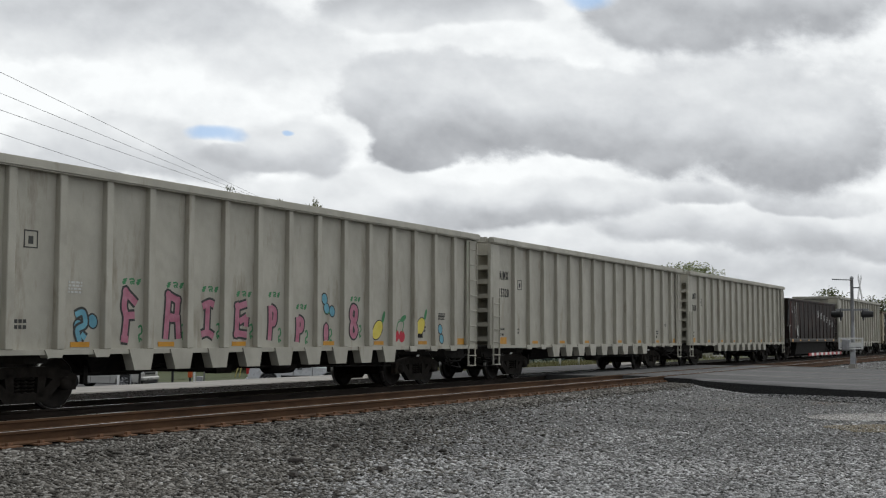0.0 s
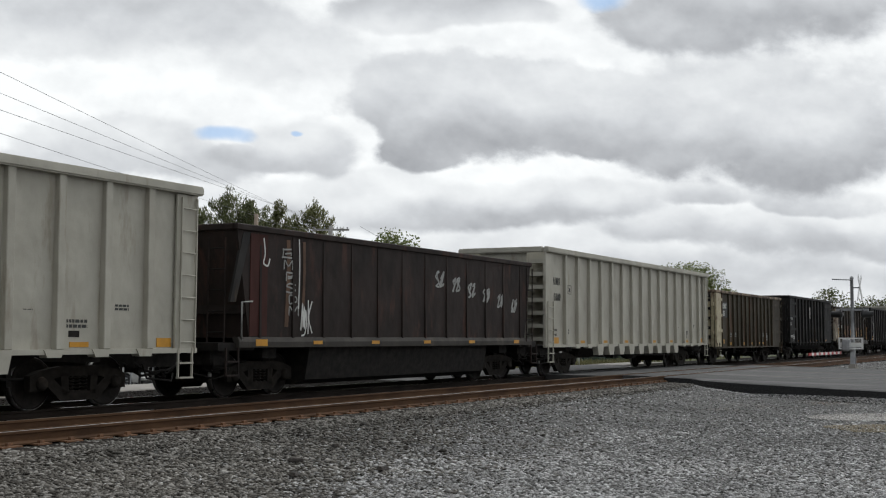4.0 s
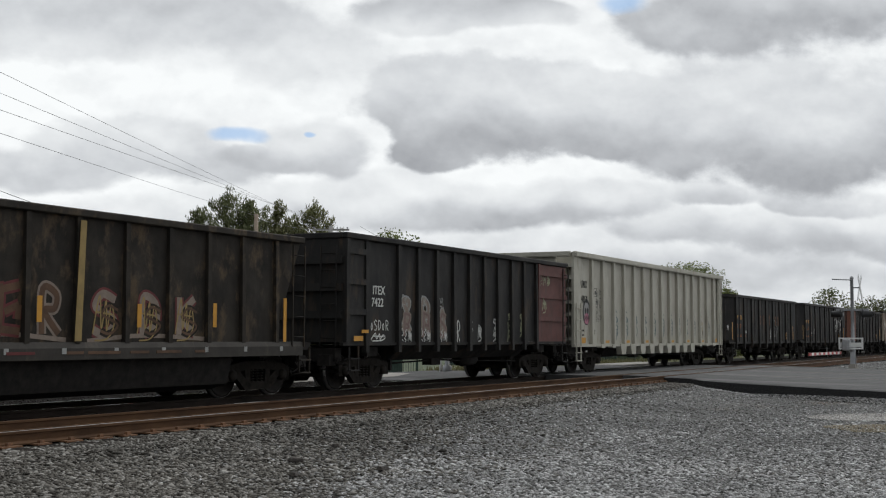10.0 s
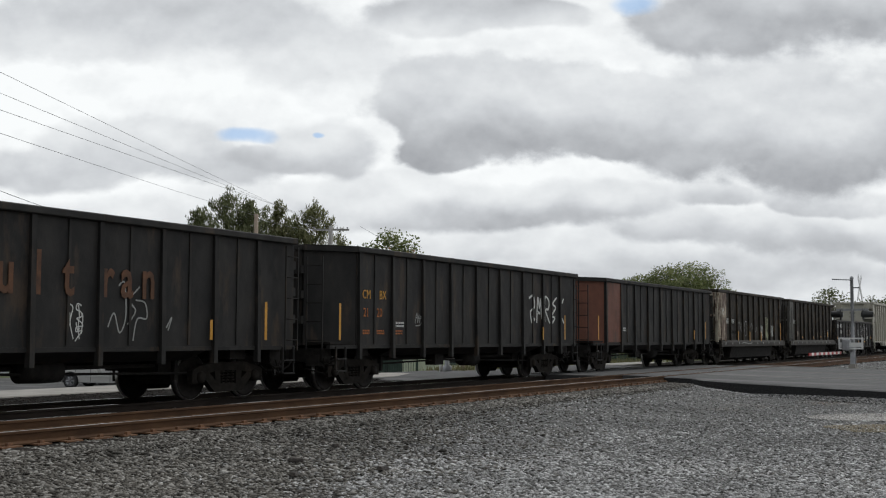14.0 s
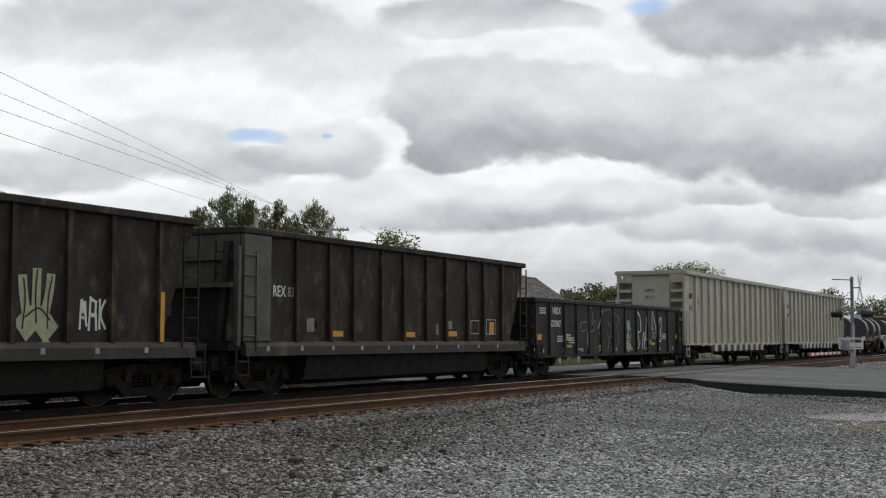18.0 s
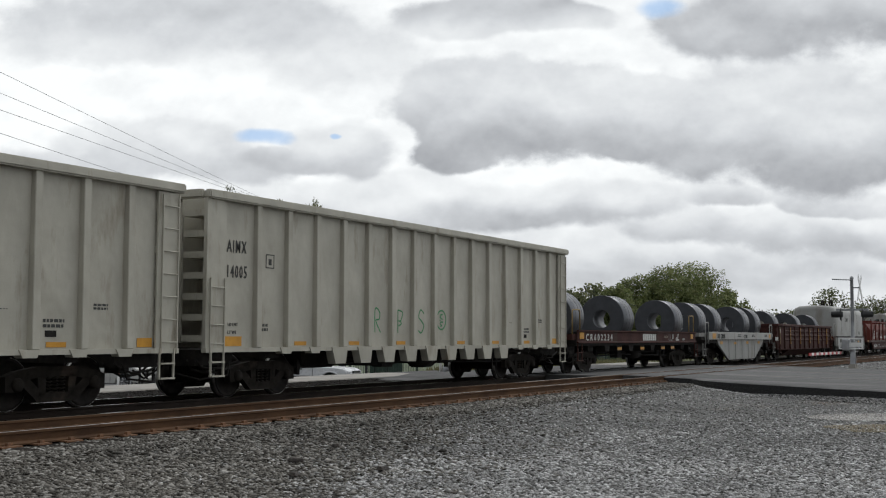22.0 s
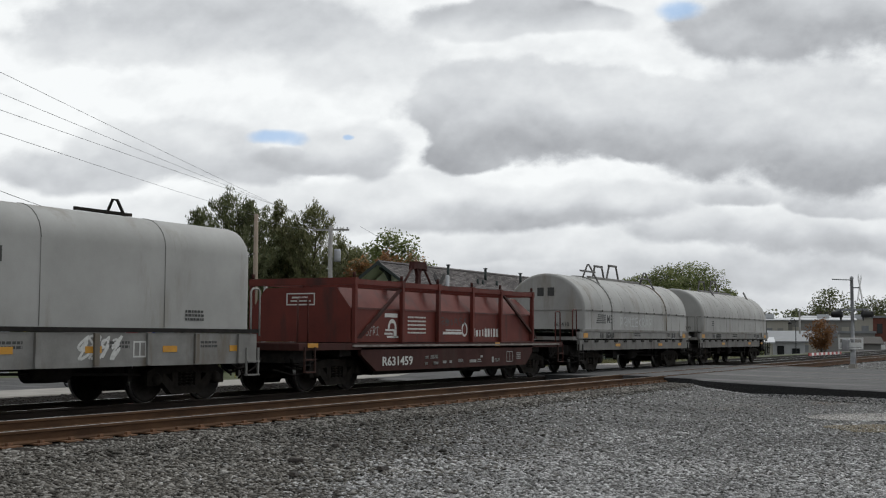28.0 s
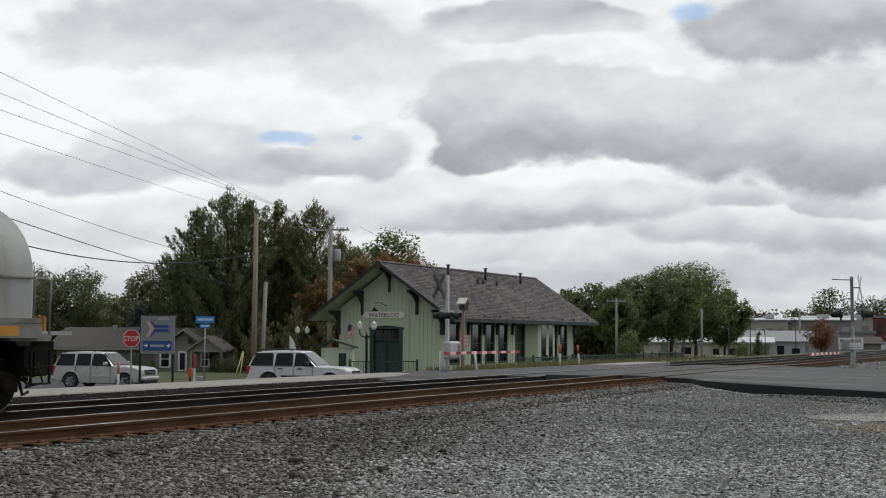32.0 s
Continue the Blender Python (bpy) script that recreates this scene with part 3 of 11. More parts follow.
def ribbon(bm, pts, width, y):
    """A flat sprayed line along points (x, z) at the plane y."""
    n = len(pts)
    left, right = [], []
    laid = len(bm.verts) / 2
    y0 = y
    for i, p in enumerate(pts):
        y = y0 - 1.2e-5 * (laid + i)
        d = pts[min(i + 1, n - 1)] - pts[max(i - 1, 0)]
        d = d / (np.linalg.norm(d) + 1e-6)
        o = np.array((-d[1], d[0])) * width / 2
        left.append(bm.verts.new((p[0] + o[0], y, p[1] + o[1])))
        right.append(bm.verts.new((p[0] - o[0], y, p[1] - o[1])))
    for i in range(n - 1):
        bm.faces.new((right[i], right[i + 1], left[i + 1], left[i]))


def spray(car, x, z, w, h, mat, seed, y, strokes=3, width=0.05, turns=5, label=""):
    """A sprayed scribble that cannot be read, w by h metres, centred on (x, z)."""
    rnd = random.Random(seed)
    stack = h > 1.25 * w
    x_mid, z_mid, h_all = x, z, h
    for s in range(strokes):
        bm = bmesh.new()
        cx = x + (s - (strokes - 1) / 2) * w / max(strokes, 1) * 0.7
        if stack:
            cx, z, h, w = x_mid, z_mid + ((strokes - 1) / 2 - s) * h_all / strokes, h_all / strokes * 1.15, abs(w)
        cell = w * 0.8 if stack else w / strokes * 0.75
        tall = h * rnd.uniform(0.75, 1.0)
        pts = []
        for k in range(turns + 2):
            pts.append((cx + (rnd.uniform(0.25, 0.6) if k % 2 else -rnd.uniform(0.2, 0.6)) * cell, z + tall * (rnd.uniform(-0.5, 0.5) if k % 3 else (0.5 if k % 2 else -0.5))))
        ribbon(bm, smooth_path(pts), width * rnd.uniform(0.75, 1.1), y - 0.0006 * s)
        if rnd.random() < 0.5:
            part("spray_mark", bm, mat, car, label)
            bm = bmesh.new()
            a0 = rnd.uniform(0, 6.28)
            ribbon(bm, [np.array((cx + 0.3 * cell * math.cos(a0 + a), z + 0.2 * tall + 0.16 * tall * math.sin(a0 + a))) for a in [i * 0.5 for i in range(12)]], width * 0.8, y - 0.0006 * s - 0.0003)
        ob = part("spray_mark", bm, mat, car, label)
    return ob


GLYPHS = {  # stout sprayed shapes on a 1 x 1 cell, as strokes
    "F": [[(0.25, 0.0), (0.25, 0.0), (0.35, 0.45), (0.2, 0.7), (0.3, 1.0), (0.3, 1.0), (0.95, 0.78), (0.95, 0.78)], [(0.35, 0.5), (0.9, 0.52)], [(0.05, 0.02), (0.5, 0.0)]],
    "A": [[(0.05, 0.0), (0.05, 0.0), (0.15, 0.6), (0.2, 1.0), (0.2, 1.0), (0.85, 0.88), (0.85, 0.88), (0.75, 0.5), (0.3, 0.5)], [(0.85, 0.5), (0.85, 0.5), (0.95, 0.0), (0.95, 0.0)], [(0.3, 0.45), (0.9, 0.45)]],
    "I": [[(0.05, 0.05), (0.5, 0.1), (0.95, 0.0)], [(0.45, 0.1), (0.5, 0.85)], [(0.1, 0.8), (0.6, 0.9), (0.95, 0.85)]],
    "E": [[(0.85, 1.0), (0.85, 1.0), (0.15, 0.9), (0.15, 0.9), (0.1, 0.1), (0.1, 0.1), (0.95, 0.05)], [(0.3, 0.45), (0.9, 0.6)], [(0.9, 0.6), (0.85, 0.3)]],
    "B": [[(0.2, 0.0), (0.2, 1.0)], [(0.25, 0.95), (0.85, 0.85), (0.6, 0.5), (0.3, 0.52)], [(0.5, 0.5), (0.7, 0.38), (0.3, 0.28)]],
    "P": [[(0.2, 0.0), (0.3, 0.5), (0.25, 0.95)], [(0.3, 0.9), (0.8, 0.8), (0.75, 0.5), (0.35, 0.45)]],
    "O": [[(0.5, 0.0), (0.3, 0.3), (0.5, 0.7), (0.7, 0.3), (0.5, 0.02)]],
    "D": [[(0.25, 0.0), (0.25, 0.95), (0.8, 0.8), (0.85, 0.3), (0.3, 0.02)]],
    "S": [[(0.9, 0.85), (0.4, 1.0), (0.1, 0.7), (0.5, 0.52), (0.9, 0.3), (0.5, 0.0), (0.05, 0.1)]],
    "K": [[(0.2, 0.0), (0.2, 1.0)], [(0.9, 0.98), (0.3, 0.5), (0.95, 0.02)]],
    "R": [[(0.2, 0.0), (0.2, 0.95), (0.8, 0.85), (0.75, 0.55), (0.3, 0.48), (0.95, 0.0)]],
    "M": [[(0.1, 0.0), (0.15, 1.0), (0.5, 0.4), (0.85, 1.0), (0.9, 0.0)]],
    "script": [[(0.75, 0.95), (0.25, 1.0), (0.1, 0.85), (0.7, 0.78), (0.8, 0.66), (0.2, 0.6), (0.75, 0.5), (0.95, 0.4), (0.2, 0.38), (0.15, 0.25), (0.9, 0.28), (0.4, 0.12), (0.05, 0.0)], [(0.35, 0.97), (0.5, 0.7), (0.4, 0.4), (0.55, 0.05)], [(0.9, 0.75), (0.95, 0.55), (0.8, 0.2)], [(0.1, 0.5), (0.3, 0.3), (0.6, 0.35)]],
    "runner": [[(0.2, 1.0), (0.25, 0.6), (0.2, 0.3), (0.1, 0.05)], [(0.55, 0.95), (0.75, 0.9), (0.7, 0.78), (0.5, 0.8), (0.55, 0.95)], [(0.6, 0.78), (0.5, 0.5), (0.85, 0.3), (0.6, 0.0)], [(0.3, 0.6), (0.6, 0.62), (0.95, 0.7)], [(0.45, 0.4), (0.3, 0.2)]],
    "star": [[(0.1, 0.05), (0.5, 1.0), (0.9, 0.05), (0.0, 0.65), (1.0, 0.65), (0.1, 0.05)]],
    "loops": [[(0.0, 0.1), (0.3, 0.9), (0.4, 0.2), (0.6, 0.8), (0.65, 0.15), (0.85, 0.7), (1.0, 0.3), (0.7, 0.0), (0.1, -0.05)], [(0.1, 0.55), (0.9, 0.5)]],
    "eight": [[(0.5, 0.5), (0.15, 0.7), (0.35, 1.0), (0.8, 0.92), (0.75, 0.6), (0.3, 0.45), (0.2, 0.12), (0.55, 0.0), (0.85, 0.2), (0.5, 0.5)]],
    "hook": [[(0.1, 0.9), (0.7, 1.0), (0.9, 0.6), (0.3, 0.4), (0.5, 0.0)], [(0.6, 0.25), (0.95, 0.1)]],
    "bolt": [[(0.9, 1.0), (0.3, 0.75), (0.75, 0.6), (0.15, 0.3), (0.6, 0.2), (0.2, 0.0)]],
    "knot": [[(0.1, 0.1), (0.5, 0.6), (0.2, 0.95), (0.8, 0.9), (0.5, 0.5), (0.95, 0.05)], [(0.15, 0.4), (0.4, 0.3)]],
    "spike": [[(0.1, 0.0), (0.25, 0.95), (0.5, 0.55), (0.65, 0.9), (0.8, 0.3), (0.95, 0.1)], [(0.3, 0.4), (0.6, 0.35)]],
    "C": [[(0.9, 0.8), (0.5, 1.0), (0.1, 0.6), (0.15, 0.2), (0.5, 0.0), (0.9, 0.2)]],
}


def fat_tag(car, x, z, w, h, fill, edge, glyph, y, stout=0.2):
    """One stout sprayed figure with a line round it."""
    for mat, width, dy in ((edge, stout + 0.07, 0.0), (fill, stout - 0.02, 0.003)):
        for i, st in enumerate(GLYPHS[glyph]):
            bm = bmesh.new()
            ribbon(bm, smooth_path([(x + (a - 0.5) * w, z + (b - 0.5) * h) for a, b in st]), width, y - dy - 0.0007 * i)
            part("spray_mark", bm, mat, car)


def scrawl(car, x0, x1, z0, z1, glyphs, mat, y, width=0.045):
    """A row of thin sprayed figures between two corners; each figure is one part."""
    n = len(glyphs)
    for i, g in enumerate(glyphs):
        a = x0 + (x1 - x0) * i / n
        w = (x1 - x0) / n * 0.88
        for k, st in enumerate(GLYPHS[g]):
            bm = bmesh.new()
            ribbon(bm, smooth_path([(a + p * w, z0 + (z1 - z0) * q) for p, q in st]), width, y - 0.0007 * k)
            part("spray_mark", bm, mat, car)


def spray_lines(car, lines, mat, y, width=0.045, label=""):
    """Free sprayed lines through points (x, z) of the wagon's side, each a part."""
    for k, pts in enumerate(lines):
        bm = bmesh.new()
        ribbon(bm, smooth_path(pts), width, y - 0.0007 * k)
        part("spray_mark", bm, mat, car, label)


def blot(car, x, z, rx, rz, mat, y, tilt=0.0, name="spray_blot", label=""):
    """A filled sprayed oval."""
    bm = bmesh.new()
    c, s = math.cos(tilt), math.sin(tilt)
    bm.faces.new([bm.verts.new((x + rx * math.cos(a) * c - rz * math.sin(a) * s, y, z + rx * math.cos(a) * s + rz * math.sin(a) * c)) for a in [-k * math.pi / 9 for k in range(18)]][::-1])
    part(name, bm, mat, car, label)


def curl(car, x, z, w, h, mat, seed, y, width=0.035, turns=9):
    """A looping sprayed scrawl that runs from top to bottom and cannot be read."""
    rnd = random.Random(seed)
    for piece in range(2):
        bm = bmesh.new()
        z0, z1 = (0.5, 0.05) if piece == 0 else (0.0, -0.5)
        a0 = rnd.uniform(0, 6.3)
        pts = []
        for i in range(turns + 1):
            a0 += rnd.choice((1.3, 1.6, 2.6, -1.4, 2.0))
            r = rnd.uniform(0.55, 1.0)
            pts.append((x + 0.5 * w * r * math.cos(a0), z + h * (z0 + (z1 - z0) * i / turns) + 0.13 * h * r * math.sin(a0)))
        ribbon(bm, smooth_path(pts, 4), width * rnd.uniform(0.8, 1.2), y - 0.0015 * piece)
        part("spray_mark", bm, mat, car)


def small_print(car, x, z, y, mat, rows=3, w=0.5, row=0.048, seed=1):
    """Lines of small stencilled writing that cannot be read, as bars."""
    rnd = random.Random(seed)
    bm = bmesh.new()
    for r in range(rows):
        a = x
        while a < x + w:
            l = rnd.uniform(0.03, 0.1)
            box(bm, a, min(a + l, x + w), y - 0.002, y + 0.002, z - r * row * 1.6, z - r * row * 1.6 + row)
            a += l + 0.025
    return tagged(part("small_print", bm, mat, car), kind="stuff")


def words(car, text, x, z, y, size, mat, squeeze=1.0, bold=0.0, gap=1.0):
    return lettering("lettering", text, size, mat, car, Matrix.Translation((x, y - 0.006, z)) @ SIDE, squeeze, bold=bold, gap=gap)


def new_car(name, label, x0, x1, category="railway wagon"):
    car = thing(name, label, category, pose((x0 + x1) / 2, TRACK_Y, RAIL_Z), "wagons of the freight train")
    CARS.append((car, (x0 + x1) / 2))
    return car, (x1 - x0) / 2


# ---- tall grey hoppers ----
HOP_LEN, HOP_TOP, HOP_SILL = 18.65, 4.23, 1.06
HOP_RIBS = [-HOP_LEN / 2 + 1.72 + 1.113 * k for k in range(15)]


def hopper_shared():
    rib = bmesh.new()
    prism(rib, [(-1.575, HOP_TOP - 0.16), (-1.44, HOP_TOP - 0.16), (-1.44, HOP_SILL), (-1.60, HOP_SILL)], -0.085, 0.085, "x")
    bmesh.ops.bevel(rib, geom=rib.edges[:], offset=0.012, segments=1, affect="EDGES")
    tail = bmesh.new()
    prism(tail, [(-0.58, HOP_SILL - 0.005), (0.085, HOP_SILL - 0.005), (0.0, 0.67), (-0.43, 0.67)], -1.605, -1.40, "y")
    stub = bmesh.new()
    prism(stub, [(-0.36, HOP_SILL - 0.005), (0.085, HOP_SILL - 0.005), (0.03, 0.92), (-0.28, 0.92)], -1.60, -1.42, "y")
    h = HOP_LEN / 2
    shell = bmesh.new()
    box(shell, -h + 0.62, h - 0.05, -1.47, -1.43, HOP_SILL, HOP_TOP - 0.1)
    corner = bmesh.new()
    box(corner, -h + 0.05, -h + 0.62, -1.55, -1.51, HOP_SILL, HOP_TOP - 0.2)
    end = bmesh.new()
    box(end, -h + 0.6, -h + 0.64, -1.43, 1.43, HOP_SILL, HOP_TOP - 0.1)
    chord = bmesh.new()
    for s in (-1, 1):
        box(chord, -h, h + 0.08, s * 1.55 - 0.09, s * 1.55 + 0.09, HOP_TOP - 0.18, HOP_TOP)
        box(chord, s * h - 0.09, s * h + 0.09, -1.45, 1.45, HOP_TOP - 0.18, HOP_TOP)
    bmesh.ops.bevel(chord, geom=chord.edges[:], offset=0.03, segments=2, affect="EDGES")
    sill = bmesh.new()
    for s in (-1, 1):
        box(sill, -h, h, s * 1.52 - 0.06, s * 1.52 + 0.06, HOP_SILL - 0.09, HOP_SILL)
    bays = bmesh.new()
    box(bays, -0.6, 0.6, -0.85, 0.85, 0.56, 1.05, (-1.4, 1.4, -1.35, 1.35))
    post = bmesh.new()
    box(post, -0.07, 0.07, -0.05, 0.05, HOP_SILL - 0.1, HOP_TOP - 0.1)
    slat = bmesh.new()
    box(slat, 0, 0.56, -0.32, 0.29, 0, 0.13)
    panel = bmesh.new()
    box(panel, -0.03, 0.03, -0.85, 0.85, HOP_SILL + 0.1, HOP_TOP - 0.15)
    return dict(rib=mesh_of("rib", rib, M_HOPPER), tail=mesh_of("rib_tail", tail, M_HOPPER), stub=mesh_of("rib_tail", stub, M_HOPPER), shell=mesh_of("side_wall", shell, M_HOPPER), corner=mesh_of("corner_sheet", corner, M_HOPPER), end=mesh_of("end_wall", end, M_HOPPER), chord=mesh_of("top_chord", chord, M_HOPPER),
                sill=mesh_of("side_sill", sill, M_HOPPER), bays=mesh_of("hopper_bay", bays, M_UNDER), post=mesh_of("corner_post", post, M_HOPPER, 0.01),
                slat=mesh_of("end_shelf", slat, M_HOPPER), panel=mesh_of("end_panel", panel, M_HOPPER))


HOP = hopper_shared()


def hopper(x0, mark, number, label, seed):
    car, h = new_car("hopper_wagon", label, x0, x0 + HOP_LEN)
    for key, nm in (("chord", "top_chord"), ("sill", "side_sill")):
        part(nm, HOP[key], None, car)
    for k in range(4):
        part("hopper_bay", HOP["bays"], None, car, "black discharge hopper").location.x = -4.35 + 2.9 * k
    for s in (0, 180):
        for key, nm in (("shell", "side_wall"), ("corner", "corner_sheet"), ("end", "end_wall")):
            part(nm, HOP[key], None, car).matrix_basis = pose(0, 0, 0, 0, 0, s) if key != "shell" else Matrix.Diagonal((1, 1 if s == 0 else -1, 1, 1))
        part("corner_sheet", HOP["corner"], None, car).matrix_basis = Matrix.Diagonal((1, -1, 1, 1)) @ pose(0, 0, 0, 0, 0, s)
    for s in (0, 180):
        flip = pose(0, 0, 0, 0, 0, s)
        for k, x in enumerate(HOP_RIBS):
            r = part("rib", HOP["rib"], None, car)
            r.matrix_basis = flip @ Matrix.Translation((x, 0, 0))
            if k:
                r = part("rib_tail", HOP["tail" if 2 < k < 12 else "stub"], None, car)
                r.matrix_basis = flip @ Matrix.Translation((x, 0, 0))
        for y in (-1.5, 1.5):
            r = part("corner_post", HOP["post"], None, car)
            r.matrix_basis = flip @ Matrix.Translation((-h + 0.09, y, 0))
        r = part("end_panel", HOP["panel"], None, car)
        r.matrix_basis = flip @ Matrix.Translation((-h + 0.1, 0, 0))
        for k in range(7):
            for y in (-1.2, 1.2):
                r = part("end_shelf", HOP["slat"], None, car)
                r.matrix_basis = flip @ Matrix.Translation((-h + 0.05, y, HOP_SILL + 0.12 + k * 0.42))
    ladder(car, h - 0.3, HOP_SILL - 0.1, HOP_TOP - 0.25, M_HOPPER, RUNG_GREY, -1.56)
    ladder(car, -h + 0.33, HOP_SILL - 0.1, HOP_SILL + 1.4, M_HOPPER, RUNG_GREY, -1.56)
    underframe(car, h, (-6.75, 6.75), M_HOPPER)
    truck(car, -6.75), truck(car, 6.75)
    stripes(car, [(-h + 0.95, HOP_SILL + 0.13, 0.62, 0.2)] + [(HOP_RIBS[k] + 0.55, HOP_SILL + 0.08, 0.45, 0.09) for k in (1, 3, 5, 8, 10, 12)] + [(h - 0.85, HOP_SILL + 0.11, 0.4, 0.17)], y=-1.478)
    if mark:
        words(car, mark, -h + 0.74, 3.02, -1.474, 0.36, M_DARKINK, 0.62, 0.01, 1.3)
        words(car, number, -h + 0.72, 2.5, -1.474, 0.36, M_DARKINK, 0.62, 0.01, 1.3)
        lettering("lettering", mark, 0.2, M_DARKINK, car, Matrix.Translation((-h + 0.06, 0.3, 3.3)) @ FRONT)
        lettering("lettering", number, 0.2, M_DARKINK, car, Matrix.Translation((-h + 0.06, 0.3, 3.0)) @ FRONT)
    lettering("lettering", "LD LMT", 0.1, M_DARKINK, car, Matrix.Translation((-h + 0.8, -1.476, 1.5)) @ SIDE)
    lettering("lettering", "LT WT", 0.1, M_DARKINK, car, Matrix.Translation((-h + 0.8, -1.476, 1.34)) @ SIDE)
    small_print(car, HOP_RIBS[0] + 0.2, 1.5, -1.474, M_DARKINK, 2, 0.25, 0.06, seed=seed + 1)
    small_print(car, HOP_RIBS[11] + 0.4, 1.72, -1.474, M_DARKINK, 1, 0.2, 0.014, seed=seed + 4)
    small_print(car, HOP_RIBS[12] + 0.25, 1.52, -1.474, M_DARKINK, 2, 0.48, 0.055, seed=seed + 2)
    small_print(car, HOP_RIBS[13] + 0.3, 1.82, -1.474, M_DARKINK, 2, 0.35, 0.04, seed=seed + 3)
    bm = bmesh.new()
    box(bm, HOP_RIBS[12] + 0.3, HOP_RIBS[12] + 0.55, -1.48, -1.472, 1.27, 1.38)
    part("tag_plate", bm, M_UNDER, car)
    bm = bmesh.new()
    x, z = HOP_RIBS[0] + 0.35, 2.75
    for a in ((x, x + 0.02, z, z + 0.3), (x + 0.28, x + 0.3, z, z + 0.3), (x, x + 0.3, z, z + 0.02), (x, x + 0.3, z + 0.28, z + 0.3), (x + 0.1, x + 0.2, z + 0.07, z + 0.2)):
        box(bm, a[0], a[1], -1.476, -1.47, a[2], a[3])
    part("plate_mark", bm, M_DARKINK, car)
    return car


# ---- tall open gondolas ----


def gondola(name, label, x0, x1, top, bot, trucks, wall=M_BLACK, ribs=11, rib_w=0.12, end_bay=None, end_mat=None, sill=None, tub=False, slope=0.0, drop=0.0, right_bay=None, ends=0.0, ladders=(1,), inset=0.12, at=None, slope_r=None, chamfer=0.0, chord_mat=None, ext=0.0):
    """An open-topped car. slope: how far the end walls lean in at the bottom; drop: how far rib tails hang below the side; ends: platform length past the body."""
    car, h = new_car(name, label, x0, x1)
    yi = HALF_W - inset
    L, R = -h + 0.05 - ext, h - 0.05
    slope_r = slope if slope_r is None else slope_r
    ch = chamfer
    for s in (-1, 1):
        bm = bmesh.new()
        prism(bm, [(L + slope + ch, bot), (R - slope_r, bot), (R, top - 0.1), (L + ch, top - 0.1)], s * yi - 0.02, s * yi + 0.02)
        part("side_wall", bm, wall, car)
        if ch:
            bm = bmesh.new()
            q = [(L, s * (yi - 0.75)), (L + 0.35 * ch, s * (yi - 0.42)), (L + ch, s * yi), (L + ch, s * (yi - 0.05)), (L + 0.35 * ch, s * (yi - 0.47)), (L, s * (yi - 0.8))]
            prism(bm, q, bot, top - 0.1, "z")
            part("corner_sheet", bm, end_mat or wall, car, "curved corner sheet")
            bm = bmesh.new()
            q = [(L - 0.05, s * (yi - 0.7)), (L + 0.35 * ch - 0.05, s * (yi - 0.35)), (L + ch, s * HALF_W), (L + ch, s * (yi - 0.06)), (L + 0.35 * ch, s * (yi - 0.49)), (L, s * (yi - 0.82))]
            prism(bm, q, top - 0.141, top - 0.001, "z")
            part("chord_corner", bm, wall, car)
    for s, x, slope in ((-1, L, slope), (1, R, slope_r)):
        bm = bmesh.new()
        yi0 = yi
        yi = yi - 0.75 if ch and s < 0 else yi
        v = [bm.verts.new(c) for c in ((x - s * slope, -yi + 0.02, bot), (x - s * slope, yi - 0.02, bot), (x, yi - 0.02, top - 0.1), (x, -yi + 0.02, top - 0.1))]
        w = [bm.verts.new(c.co + Vector((-s * 0.05, 0, 0))) for c in v]
        for f in ((v[0], v[1], v[2], v[3]), (w[3], w[2], w[1], w[0])) + tuple((v[i], w[i], w[(i + 1) % 4], v[(i + 1) % 4]) for i in range(4)):
            bm.faces.new(f)
        bmesh.ops.recalc_face_normals(bm, faces=bm.faces[:])
        part("end_wall", bm, end_mat if (end_mat and s < 0) else wall, car)
        for k in range(1, 4 if not slope else 2):
            bm = bmesh.new()
            z = bot + (top - bot) * k / 4
            f = 1 - k / 4
            box(bm, x - s * slope * f, x - s * slope * f + s * 0.1, -yi, yi, z - 0.09, z + 0.09)
            part("end_rib", bm, end_mat if (end_mat and s < 0) else wall, car)
        yi = yi0
    slope = min(slope_r, 0.5) if slope_r and not ch else 0.0
    bm = bmesh.new()
    box(bm, L + slope + 0.06, R - slope - 0.06, -yi + 0.03, yi - 0.03, bot + 0.02, bot + 0.08)
    part("floor", bm, M_UNDER, car)
    bm = bmesh.new()
    for s in (-1, 1):
        box(bm, -h + ch - ext, h, s * (HALF_W - 0.07) - 0.07, s * (HALF_W - 0.07) + 0.07, top - 0.14, top)
        ye = yi - 0.75 if ch and s < 0 else yi
        e = ext if s < 0 else 0.0
        box(bm, s * (h + e - 0.06) - 0.06, s * (h + e - 0.06) + 0.06, -ye + 0.01, ye - 0.01, top - 0.14, top)
    part("top_chord", bm, chord_mat or wall, car, bevel=0.02)
    rib = bmesh.new()
    low = bot - drop
    prism(rib, [(-HALF_W + 0.03, top - 0.145), (-yi + 0.01, top - 0.145), (-yi + 0.01, low), (-HALF_W, low), (-HALF_W, low + 0.2)], -rib_w / 2, rib_w / 2, "x")
    rib_me = mesh_of("rib", rib, wall)
    a, b = L + slope + (0.9 if end_bay else 0.35), R - slope - (0.9 if right_bay else 0.35)
    xs = [a + (b - a) * k / (ribs - 1) for k in range(ribs)] if at is None else [q - h for q in at]
    slope = 0.0 if slope_r and slope_r > 0.6 else slope
    for s in (0, 180):
        for x in xs:
            r = part("rib", rib_me, None, car)
            r.matrix_basis = pose(0, 0, 0, 0, 0, s) @ Matrix.Translation((x, 0, 0))
